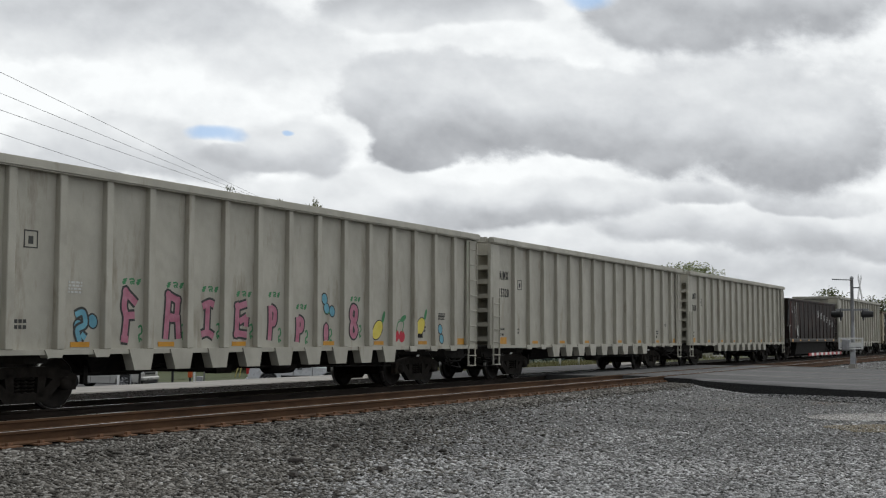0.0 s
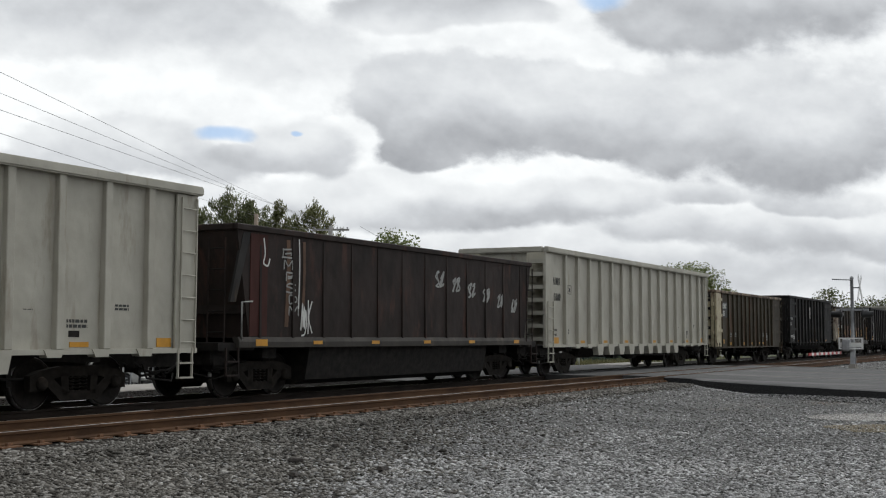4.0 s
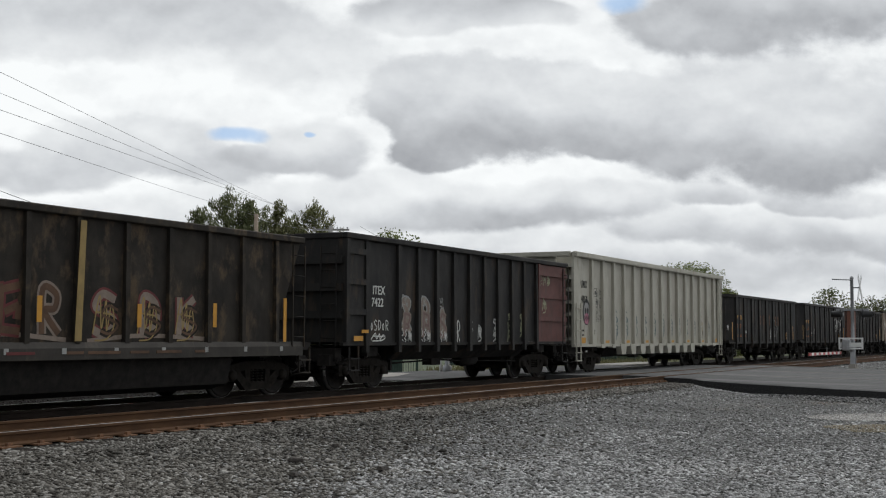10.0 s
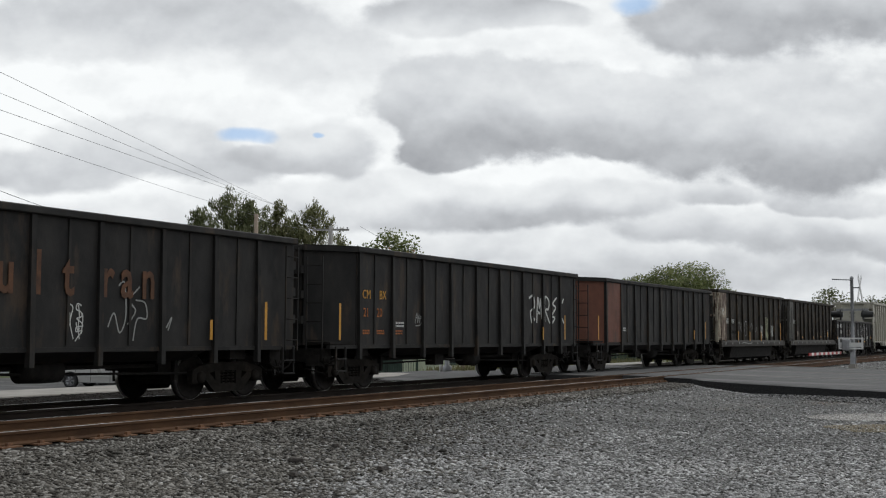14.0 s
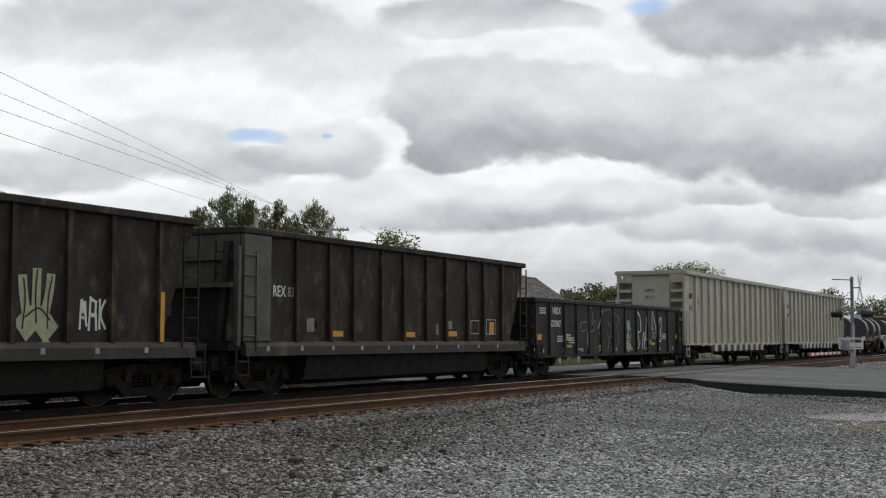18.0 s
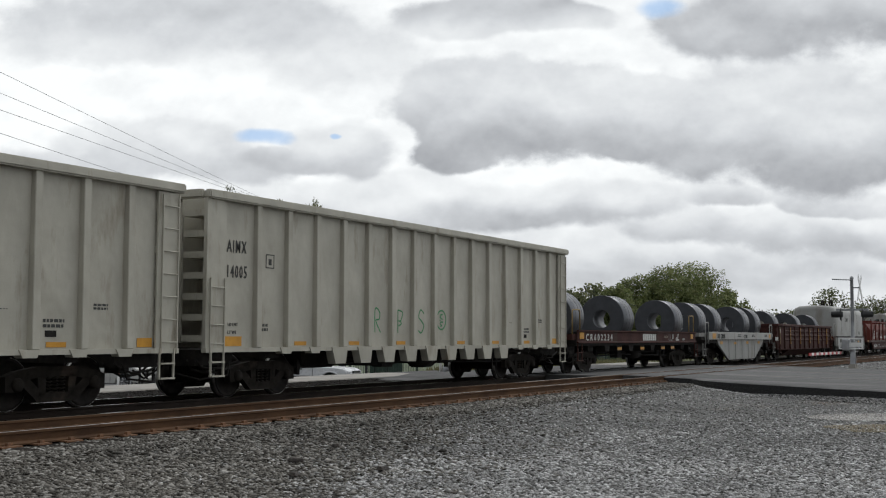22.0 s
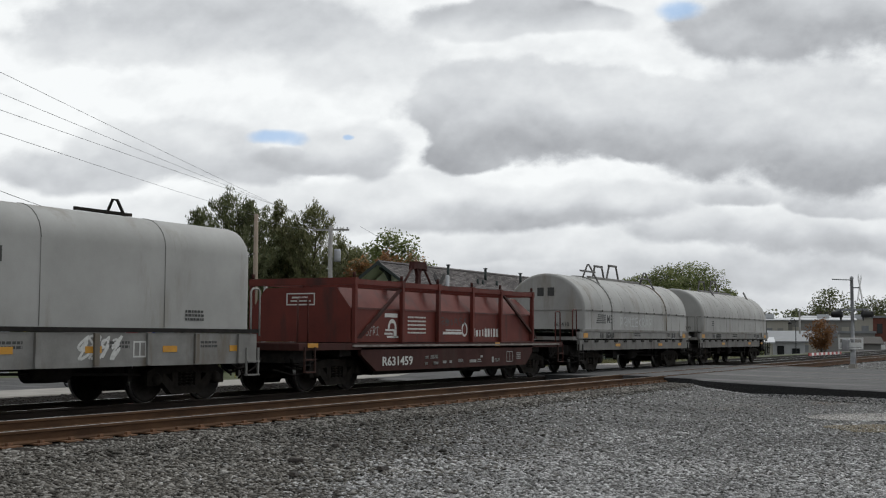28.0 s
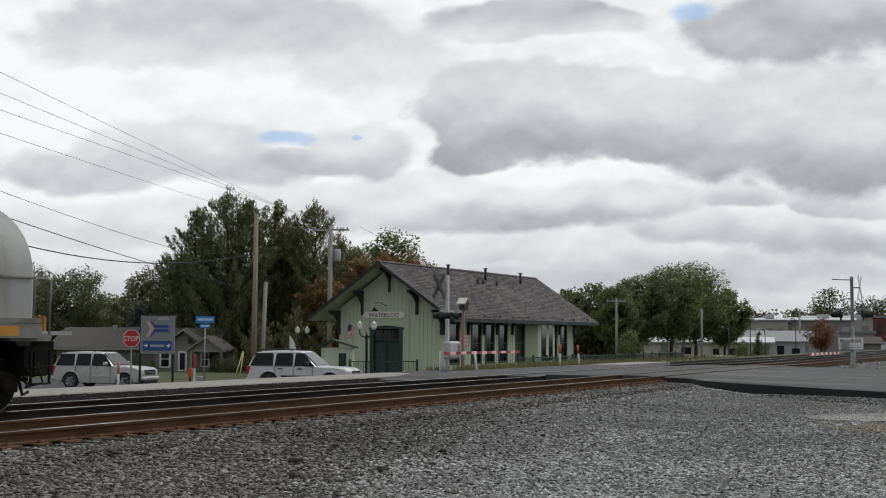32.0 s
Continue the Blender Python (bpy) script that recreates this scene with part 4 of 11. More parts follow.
    bays = []
    if end_bay:
        bays.append((L + slope, xs[0] - rib_w / 2 - 0.01, end_bay))
    if right_bay:
        bays.append((xs[-1] + rib_w / 2 + 0.01, R - slope, right_bay))
    for p0, p1, m in bays:
        bm = bmesh.new()
        box(bm, p0, p1, -yi - 0.06, -yi - 0.022, bot, top - 0.15)
        part("end_bay_panel", bm, m, car)
        for k in (1, 2, 3):
            bm = bmesh.new()
            z = bot + (top - bot) * k / 3.6
            box(bm, p0, p1, -HALF_W + 0.01, -yi - 0.062, z - 0.07, z + 0.07)
            part("brace", bm, m, car)
        bm = bmesh.new()
        box(bm, p0 - 0.02, p0 + 0.12, -HALF_W, -yi - 0.064, bot, top - 0.15)
        part("corner_post", bm, m, car)
    bm = bmesh.new()
    for s in (-1, 1):
        if sill:
            prism(bm, [(s * (HALF_W - 0.02), bot + 0.02), (s * (HALF_W + 0.03), bot - 0.08), (s * (HALF_W + 0.03), bot - sill[1]), (s * (HALF_W - 0.1), bot - sill[1]), (s * (HALF_W - 0.16), bot + 0.02)], -h + 0.1, h - 0.1, "x")
        else:
            box(bm, -h + slope, h - slope, s * (HALF_W - 0.1) - 0.03, s * (HALF_W - 0.1) + 0.08, bot - 0.08, bot - 0.001)
    part("side_sill", bm, sill[0] if sill else wall, car)
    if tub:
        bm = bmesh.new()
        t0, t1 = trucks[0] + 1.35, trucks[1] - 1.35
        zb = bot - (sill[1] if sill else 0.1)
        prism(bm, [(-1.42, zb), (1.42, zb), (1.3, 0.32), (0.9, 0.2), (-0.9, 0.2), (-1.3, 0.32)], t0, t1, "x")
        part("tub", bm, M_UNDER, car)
    if drop:
        bm = bmesh.new()
        prism(bm, [(-yi, bot - 0.09), (yi, bot - 0.09), (1.0, bot - (0.28 if ch else 0.46)), (-1.0, bot - (0.28 if ch else 0.46))], trucks[0] + 1.25, trucks[1] - 1.25, "x")
        part("slope_sheet", bm, wall, car, "sooty sheet sloping in under the floor")
    if ends:
        for s in (-1, 1):
            bm = bmesh.new()
            e0, e1 = sorted((s * (h - 0.3 - slope_r), s * (h + ends)))
            box(bm, e0, e1, -1.5, 1.5, 1.0, 1.16)
            part("end_platform", bm, M_UNDER, car)
    for k in ladders:
        ladder(car, k * (h - 0.28), bot - 0.1, top - 0.2, wall, RUNG_DARK, -HALF_W)
        ladder(car, -h - 0.02, bot - 0.1, top - 0.3, wall, RUNG_DARK, -1.1, -90)
    underframe(car, h + ends, trucks, wall)
    truck(car, trucks[0]), truck(car, trucks[1])
    return car, xs, yi


# ---- steel coils ----


def coil_mesh(r, hole, length, name):
    bm = bmesh.new()
    lathe(bm, [(hole, -length / 2), (r - 0.015, -length / 2), (r, -length / 2 + 0.015), (r, length / 2 - 0.015), (r - 0.015, length / 2), (hole, length / 2)], 48, "x")
    for f in bm.faces:
        f.smooth = abs(f.normal.x) < 0.5
        c = f.calc_center_median()
        f.material_index = 1 if abs(f.normal.x) > 0.5 else (2 if math.hypot(c.y, c.z) < hole + 0.01 else 0)
    me = mesh_of(name, bm, M_COIL)
    me.materials.append(M_COIL_FACE)
    me.materials.append(M_COIL_BORE)
    return me


COIL_BIG, COIL_MID = coil_mesh(0.93, 0.36, 1.2, "steel_coil"), coil_mesh(0.88, 0.33, 1.15, "steel_coil")


def coil(x, z, mesh=None, label="dark blue-grey rolled steel coil with an open eye"):
    """A coil that travels with the train; its axis lies along the track."""
    ob = new("steel_coil", mesh or COIL_BIG)
    ob.matrix_basis = pose(x, TRACK_Y, RAIL_Z + z)
    tagged(ob, label, "steel coil", "coils on the train")
    r = (0.93 if mesh is not COIL_MID else 0.88)
    for c, w in ((-0.22, 0.006), (0.12, 0.014), (0.4, 0.005)):
        band = bmesh.new()
        lathe(band, [(r + 0.001, c - w), (r + 0.004, c - w), (r + 0.004, c + w), (r + 0.001, c + w)], 48, "x")
        part("strap", band, M_COIL_FACE, ob)
    CARS.append((ob, x))
    return ob

# ---- the train, wagon by wagon ----
TAGY = -1.474
c1 = hopper(12.15, "AIMX", "15322", "weathered light-grey hopper wagon with pink and blue sprayed figures", 10)
for x0, x1, z0, z1, g in ((-5.0, -4.5, 1.18, 2.14, "F"), (-3.8, -3.3, 1.22, 2.12, "A"), (-2.76, -2.24, 1.24, 2.08, "I"), (-1.66, -1.15, 1.24, 2.02, "E"), (-0.55, -0.14, 1.16, 2.04, "P"), (0.48, 0.88, 1.12, 1.80, "P"), (1.62, 1.86, 1.16, 1.72, "O"), (2.70, 3.14, 1.26, 2.04, "eight")):
    fat_tag(c1, (x0 + x1) / 2, (z0 + z1) / 2, x1 - x0 - 0.1, z1 - z0 - 0.1, M_PINK, M_DARKINK, g, TAGY, 0.15)
    scrawl(c1, x0 + 0.05, x1 + 0.1, z1 + 0.1, z1 + 0.2, ("bolt", "hook", "bolt"), M_GREEN, TAGY, 0.03)
    scrawl(c1, x1, x1 + 0.14, z0, z0 + 0.3, ("hook",), M_GREEN, TAGY, 0.04)
for x, z in ((-5.98, 1.45), (-5.65, 1.55), (1.66, 2.16), (1.75, 1.94), (1.98, 1.88), (7.28, 1.5), (7.36, 1.24)):
    blot(c1, x, z, 0.13, 0.15, M_DARKINK, TAGY, 0.5)
    blot(c1, x, z, 0.10, 0.12, M_BLUE, TAGY - 0.003, 0.5, label="sprayed blue bubble")
fat_tag(c1, -5.95, 1.45, 0.3, 0.5, M_BLUE, M_DARKINK, "hook", TAGY - 0.004, 0.12)
small_print(c1, HOP_RIBS[1] + 0.25, 2.2, TAGY, M_WHITE, 4, 0.32, 0.035)
small_print(c1, 7.15, 1.9, TAGY, M_DARKINK, 2, 0.4, 0.035)
for x, z in ((4.02, 1.46), (6.18, 1.56)):
    blot(c1, x, z, 0.30, 0.21, M_DARKINK, TAGY, 0.75, "lemon_edge")
    blot(c1, x, z, 0.275, 0.185, M_LEMON, TAGY - 0.003, 0.75, "lemon_figure", "sprayed yellow lemon")
    blot(c1, x + 0.27, z + 0.32, 0.16, 0.06, M_GREEN, TAGY - 0.004, 1.2, "leaf_figure")
for x, z in ((4.93, 1.32), (5.22, 1.30)):
    blot(c1, x, z, 0.15, 0.15, M_CHERRY, TAGY, name="cherry_figure", label="sprayed red cherry")
    spray_lines(c1, [[(x, z + 0.1), (x + 0.08, z + 0.32), (5.2, 1.72)]], M_GREEN, TAGY - 0.003, 0.035)
blot(c1, 5.28, 1.76, 0.16, 0.07, M_GREEN, TAGY - 0.004, 0.4, "leaf_figure")
hopper(31.7, "AIMX", "15320", "weathered light-grey hopper wagon with black stencilled marks", 20)
hopper(51.45, "AIMX", "15170", "weathered light-grey hopper wagon with worn stencils", 30)

M_CORNER_RUST = material("rust_streak", (0.12, 0.065, 0.036), (0.06, 0.034, 0.021), 0.8, scale=3.0, bump=0.05)
M_RUSTBLACK = material("rusty_black_paint", (0.030, 0.020, 0.0165), (0.016, 0.0125, 0.011), 0.75, scale=2.0, stretch=(1, 1, 0.5), stain=(0.055, 0.027, 0.020), stain_amount=0.5, stain_scale=2.4, stain_stretch=(1, 1, 0.6), spec=0.2, dent=0.4)
c4, xs, yi = gondola("gondola_wagon", "dark rusty open gondola with sloping ends and white scrawls", 71.3, 86.2, 3.63, 1.26, (-5.9, 5.9), M_RUSTBLACK, ribs=12, rib_w=0.07, sill=(M_SILL, 0.2), tub=True, slope=0.45, ends=0.45, inset=0.06, end_bay=None)
for k in range(6):
    spray(c4, 1.4 + k * 0.95, 2.85 - 0.12 * k, 0.6, 0.45, M_SILVER, 40 + k, -yi - 0.026, 2, 0.06)
for k, g in enumerate(("E", "M", "B", "S", "D", "M")):
    scrawl(c4, -5.85 + 0.05 * k, -5.4 + 0.06 * k, 3.0 - 0.25 * k, 3.2 - 0.25 * k, (g,), M_SILVER, -yi - 0.036, 0.035)
spray_lines(c4, [[(-6.5, 3.38), (-6.45, 3.05), (-6.5, 2.85), (-6.35, 2.8), (-6.28, 2.95)], [(-5.2, 3.45), (-5.17, 2.8), (-5.2, 1.9)]], M_WHITE, -yi - 0.036, 0.04)
scrawl(c4, -5.1, -4.62, 1.35, 2.1, ("loops", "K"), M_WHITE, -yi - 0.036, 0.04)
for p, q in ((-5.6, 0.14), (-5.0, 0.1)):
    spray_lines(c4, [[(p, 3.4), (p + 0.02, 2.6), (p - 0.04, 1.5)]], M_CORNER_RUST, -yi - 0.03, q, "long rust streak")
bm = bmesh.new()
prism(bm, [(-7.6, 2.0), (-7.42, 2.0), (-6.95, 3.46), (-7.2, 3.46)], -yi - 0.03, -yi + 0.03)
part("end_brace", bm, M_BLACK, c4, "sloping black end brace")
bm = bmesh.new()
pipe(bm, [(-7.25, -HALF_W, 1.2), (-7.25, -HALF_W, 2.0), (-6.9, -HALF_W, 2.02)], 0.02)
part("grab_rail", bm, M_SILVER, c4)
bm = bmesh.new()
box(bm, -6.95, -6.35, -yi - 0.034, -yi - 0.022, 1.3, 3.45)
part("rust_patch", bm, M_CRBROWN, c4)
stripes(c4, [(-6.6, 1.16, 0.4, 0.14), (-4.5, 1.16, 0.35, 0.08), (-2, 1.16, 0.35, 0.08), (0.6, 1.16, 0.35, 0.08), (3.2, 1.16, 0.35, 0.08), (6.2, 1.16, 0.35, 0.1)], y=-HALF_W - 0.036)

hopper(87.33, "AIMX", "15080", "light-grey hopper wagon with dents and black stencilled marks", 60)

M_CREAM_D = material("rusted_chord", (0.26, 0.20, 0.13), (0.14, 0.10, 0.07), 0.8, scale=3.0, stain=(0.06, 0.04, 0.028), stain_amount=0.8, stain_scale=3.0, stain_stretch=(1, 1, 1))
c6, xs, yi = gondola("gondola_wagon", "olive-brown open gondola with a cream rusted end bay", 107.4, 121.0, 3.56, 0.88, (-5.65, 4.95), M_BROWN, 12, 0.11, M_CREAM, M_CREAM, right_bay=M_BROWN, chord_mat=M_CREAM_D, at=[1.17, 2.41, 3.3, 4.13, 4.95, 5.75, 6.57, 7.38, 8.19, 9.0, 9.8, 10.63, 11.4])
# shade between the end ribs, put on as near-black strips
bm = bmesh.new()
for z in (1.25, 1.7, 2.15, 2.6, 3.0):
    box(bm, -6.92, -6.85, -1.32, 1.1, z, z + 0.14)
part("end_slot", bm, M_UNDER, c6, "dark strips painting the shade between the end ribs")
bm = bmesh.new()
box(bm, -6.96, -6.93, -1.35, 0.3, 3.18, 3.46)
plate = part("end_plate", bm, M_BLACK, c6, "dark number plate")
lettering("lettering", "MLMX 485", 0.2, M_WHITE, plate, Matrix.Translation((-6.965, -0.36, 3.25)) @ FRONT, bold=0.02)
bm = bmesh.new()
box(bm, xs[0] + 0.09, xs[1] - 0.09, -yi - 0.03, -yi - 0.021, 2.28, 3.02)
part("number_panel", bm, M_DARKINK, c6)
words(c6, "MLMX", xs[0] + 0.13, 2.7, -yi - 0.03, 0.36, M_WHITE, 0.8, 0.012)
words(c6, "485", xs[0] + 0.13, 2.35, -yi - 0.03, 0.36, M_WHITE, 0.88, 0.012)
stripes(c6, [(xs[k] + 0.45, 1.02, 0.3, 0.12) for k in (1, 4, 6, 8, 9)] + [(xs[0] + 0.35, 1.12, 0.4, 0.2)], y=-yi - 0.026)
for k in (1, 2, 9, 10):
    small_print(c6, xs[k] + 0.3, 1.5, -yi - 0.024, M_SILVER, 3, 0.35, seed=k)
spray(c6, xs[10] + 0.6, 1.3, 0.7, 0.4, M_SILVER, 66, -yi - 0.024, 2, 0.05)

c7, xs, yi = gondola("gondola_wagon", "black open gondola with braced end bays", 123.2, 136.4, 3.80, 1.07, (-4.9, 5.1), M_JET, 9, 0.16, M_JET, M_JET, drop=0.2, right_bay=M_JET, inset=0.14, at=[1.81, 2.78, 3.74, 4.67, 5.62, 6.51, 7.47, 8.4, 9.38, 10.37])
words(c7, "MLMX", -6.18, 2.40, -HALF_W + 0.075, 0.28, M_WHITE, 0.82, 0.012)
words(c7, "456", -6.35, 2.05, -HALF_W + 0.075, 0.28, M_WHITE, 0.95, 0.012)
small_print(c7, -6.2, 1.42, -HALF_W + 0.072, M_WHITE, 2, 0.75, 0.05, seed=31)
scrawl(c7, -5.45, -5.05, 1.2, 1.55, ("spike", "loops", "O"), M_WHITE, -HALF_W + 0.07, 0.02)
lettering("lettering", "MLMX", 0.2, M_WHITE, c7, Matrix.Translation((-6.66, 0.4, 3.42)) @ FRONT)
lettering("lettering", "456", 0.2, M_WHITE, c7, Matrix.Translation((-6.66, 0.4, 3.2)) @ FRONT)
bm = bmesh.new()
box(bm, -0.70, -0.22, -yi - 0.028, -yi - 0.021, 2.52, 3.22)
part("paint_patch", bm, material("torn_sticker", (0.62, 0.61, 0.58), (0.50, 0.49, 0.46), 0.7, scale=9.0, stain=(0.06, 0.055, 0.05), stain_amount=0.5, stain_scale=5.0, stain_stretch=(1, 1, 1), bump=0.0), c7, "torn white sticker")
bm = bmesh.new()
for q in ((-4.53, -4.28, 2.16, 2.18), (-4.53, -4.28, 2.37, 2.39), (-4.53, -4.51, 2.18, 2.37), (-4.30, -4.28, 2.18, 2.37), (-4.45, -4.37, 2.23, 2.31)):
    box(bm, q[0], q[1], -yi - 0.028, -yi - 0.022, q[2], q[3])
part("plate_mark", bm, M_WHITE, c7)
stripes(c7, [(x, 1.13, w, 0.11) for x, w in ((-5.98, 0.62), (-3.7, 0.45), (-1.75, 0.5), (0.05, 0.55), (1.95, 0.55))], y=-yi - 0.026)
stripes(c7, [(4.25, 1.14, 0.85, 0.11)], y=-yi - 0.068)
spray_lines(c7, [[(3.02, 1.55), (3.02, 1.16), (3.2, 1.16), (3.26, 1.5)], [(3.02, 1.42), (3.24, 1.42)]], M_WHITE, -yi - 0.026, 0.025)
small_print(c7, xs[1] + 0.2, 2.55, -yi - 0.024, M_WHITE, 2, 0.2, seed=3)
small_print(c7, xs[7] + 0.3, 1.5, -yi - 0.024, M_WHITE, 3, 0.3, seed=4)


M_CHERRY_D = material("spray_dark_red", (0.13, 0.024, 0.022), (0.085, 0.018, 0.018), 0.7, scale=5.0, bump=0.0)


M_CORNER = material("rust_scraped_corner", (0.52, 0.45, 0.34), (0.34, 0.28, 0.20), 0.7, scale=2.5, stain=(0.085, 0.05, 0.032), stain_amount=0.95, stain_scale=2.6, stain_stretch=(1, 1, 0.45))


def scrap_gondola(x0, x1, top, end_mat, mark, number, label, seed, ext=0.0):
    car, xs, yi = gondola("gondola_wagon", label, x0, x1, top, 1.16, (-(x1 - x0) / 2 + 1.25, (x1 - x0) / 2 - 1.0), M_SOOT, 11, 0.11, None, end_mat, (M_SILL, 0.28), True, inset=0.12, ends=0.35, slope_r=0.95, ext=ext, at={"STKX": [0.42, 1.6, 2.84, 3.95, 5.06, 6.2, 7.41, 8.58, 9.73, 10.83, 12.0], "AEX": [1.06, 2.02, 3.32, 4.41, 5.6, 6.72, 7.92, 8.99, 10.21, 11.27, 12.52], "REX": [0.96, 1.98, 3.32, 4.34, 5.63, 6.72, 7.93, 9.02, 10.31, 11.34, 12.56]}[mark])
    h = (x1 - x0) / 2
    w = -h - ext          # the wagon's end
    bm = bmesh.new()
    box(bm, w + 0.02, xs[0] - 0.02, -HALF_W - 0.012, -yi - 0.022, 1.2, top - 0.16)
    part("corner_sheet", bm, M_CORNER if mark != "REX" else end_mat, car, "scraped corner sheet with rust")
    for y in (-1.2, 1.2):
        bm = bmesh.new()
        prism(bm, [(w - 0.32, 1.17), (w - 0.18, 1.17), (w + 0.0, top - 0.3), (w - 0.1, top - 0.3)], y - 0.07, y + 0.07)
        part("end_brace", bm, end_mat if mark == "STKX" else M_BLACK, car)
    bm = bmesh.new()
    box(bm, w - 0.09, w - 0.05, -1.3, 1.3, 1.18, 2.25)
    part("end_plate", bm, M_BLACK, car, "sooty lower end plate")
    if mark:
        words(car, mark, {"STKX": -5.92, "AEX": -5.5, "REX": -5.95}[mark], 2.0 if mark != "REX" else 2.16, -yi - 0.02, 0.34, M_WHITE, 0.78, 0.012)
    if mark == "AEX":
        lettering("lettering", "AEX 2054", 0.2, M_DARKINK, car, Matrix.Translation((w - 0.012, 0.9, 3.05)) @ FRONT)
        for k in range(3):
            bm = bmesh.new()
            box(bm, w - 0.02, w - 0.012, 0.0 - 0.2 * k, 0.7 - 0.1 * k, 2.75 - 0.1 * k, 2.79 - 0.1 * k)
            part("small_print", bm, M_DARKINK, car)
    if number:
        words(car, number, {"STKX": -4.7, "AEX": -4.45, "REX": -5.4}[mark], 2.0 if mark != "REX" else 2.16, -yi - 0.02, 0.32, M_WHITE if mark != "REX" else M_SILVER, 0.75)
    if mark == "REX":
        stripes(car, [(-3.38, 1.36, 0.46, 0.13), (0.03, 1.35, 0.5, 0.13), (2.36, 1.38, 0.55, 0.14), (4.85, 1.56, 0.3, 0.34)], y=-yi - 0.026)
        for x0, x1, z0, z1 in ((3.49, 4.01, 1.39, 1.76), (4.5, 5.1, 1.38, 1.8)):
            spray_lines(car, [[(x0, z0), (x0, z1)], [(x1, z0), (x1, z1)], [(x0, z0), (x1, z0)], [(x0, z1), (x1, z1)]], M_SILVER, -yi - 0.026, 0.03, "chalky frame of a scraped placard")
        stripes(car, [(2.2, 1.62, 0.3, 0.22), (-4.5, 1.55, 0.3, 0.3), (1.5, 1.5, 0.12, 0.3)], y=-yi - 0.023, mat=M_TAN_SPRAY, name="scraped_patch")
    else:
        for x, z0, z1 in ((-6.0, 1.17, 2.0), (-3.5, 1.17 if mark == "AEX" else 1.49, 1.62 if mark == "AEX" else 1.96), (-1.2, 1.15 if mark == "AEX" else 1.52, 1.62 if mark == "AEX" else 1.96), (1.2, 1.15 if mark == "AEX" else 1.45, 1.63 if mark == "AEX" else 1.88), (3.37, 1.47, 1.95), (5.75, 1.18, 2.12)):
            if mark == "AEX" and x == 3.37:
                continue
            bm = bmesh.new()
            box(bm, x - 0.055, x + 0.055, -HALF_W - 0.008, -HALF_W - 0.001, z0, z1)
            part("reflector", bm, M_YELLOW, car)
    bm = bmesh.new()
    box(bm, w - 0.16, w - 0.06, -HALF_W, -HALF_W + 0.12, 1.1, top - 0.42)
    part("corner_post", bm, end_mat, car, "scraped pale corner post")
    for k in range(5):
        bm = bmesh.new()
        rod(bm, (w - 0.06, -HALF_W - 0.03, 1.3 + 0.42 * k), (w + 0.42, -HALF_W - 0.03, 1.3 + 0.42 * k), 0.014, seg=5)
        part("rung", bm, end_mat, car)
    bm = bmesh.new()
    rod(bm, (w + 0.42, -HALF_W - 0.03, 1.0), (w + 0.42, -HALF_W - 0.03, top - 0.5), 0.018, seg=6)
    part("grab_rail", bm, end_mat, car)
    bm = bmesh.new()
    box(bm, w - 0.30, w - 0.02, -1.45, 1.45, 2.30, 2.40)
    part("end_shelf", bm, end_mat, car)
    for y in (-1.42, 1.42):
        bm = bmesh.new()
        prism(bm, [(w - 0.34, 1.2), (w - 0.05, 1.2), (w - 0.05, top - 0.5)], y - 0.03, y + 0.03)
        part("gusset", bm, M_SOOT, car)
        small_print(car, xs[1] + 0.45, 1.6, -yi - 0.024, M_SILVER, 3, 0.45, 0.03, seed=seed)
    for k in range(10):
        bm = bmesh.new()
        box(bm, -h + 0.8 + k * 1.25, -h + 0.9 + k * 1.25, -HALF_W - 0.036, -HALF_W - 0.03, 0.98, 1.08)
        part("rivet_patch", bm, M_SILVER, car)
    return car, xs, yi


c8, xs, yi = scrap_gondola(138.1, 151.1, 3.50, M_WHITE_RUST, "STKX", "12904", "black scrap gondola with a scraped white and rust corner", 80, 0.62)
yg = -yi - 0.026
for x, g in ((0.42, "S"), (1.55, "D"), (2.6, "K")):
    fat_tag(c8, x, 1.68, 0.62, 0.72, M_TAN_SPRAY, M_CHERRY_D, g, yg, 0.17)
    fat_tag(c8, x + 0.12, 1.58, 0.5, 0.5, M_CORNER_RUST, M_SOOT, "S", yg - 0.004, 0.07)
    scrawl(c8, x - 0.3, x + 0.3, 1.25, 2.1, ("loops",), M_GOLD, yg - 0.006, 0.03)
for x, g in ((-3.0, "S"), (-2.25, "A"), (-1.75, "E"), (-0.9, "R")):
    fat_tag(c8, x, 1.72, 0.5, 0.8, M_CORNER_RUST, M_CHERRY_D if g in "SE" else M_TAN_SPRAY, g, yg, 0.14)
scrawl(c8, -5.8, -5.0, 1.5, 1.85, ("hook", "O", "loops"), M_SILVER, yg, 0.035)
spray_lines(c8, [[(-3.4, 1.2), (-2.0, 1.32), (-0.5, 1.22)], [(0.0, 1.2), (1.4, 1.3), (3.2, 1.24)]], M_TAN_SPRAY, yg, 0.08, "faded sprayed underline")
for x, w in ((-3.0, 0.5), (-2.3, 0.3), (-1.6, 0.6), (-0.4, 0.4), (0.3, 0.8), (1.2, 0.5), (2.0, 0.7), (2.9, 0.3)):
    stripes(c8, [(x, 1.0, w, 0.05)], y=-HALF_W - 0.036, mat=M_CORNER_RUST if x > -0.5 else M_CHERRY_D, name="paint_spill")
bm = bmesh.new()
prism(bm, [(-0.40, 1.2), (-0.24, 1.2), (-0.18, 3.3), (-0.32, 3.3)], -HALF_W - 0.014, -HALF_W - 0.009)
part("paint_streak", bm, M_GOLD, c8)

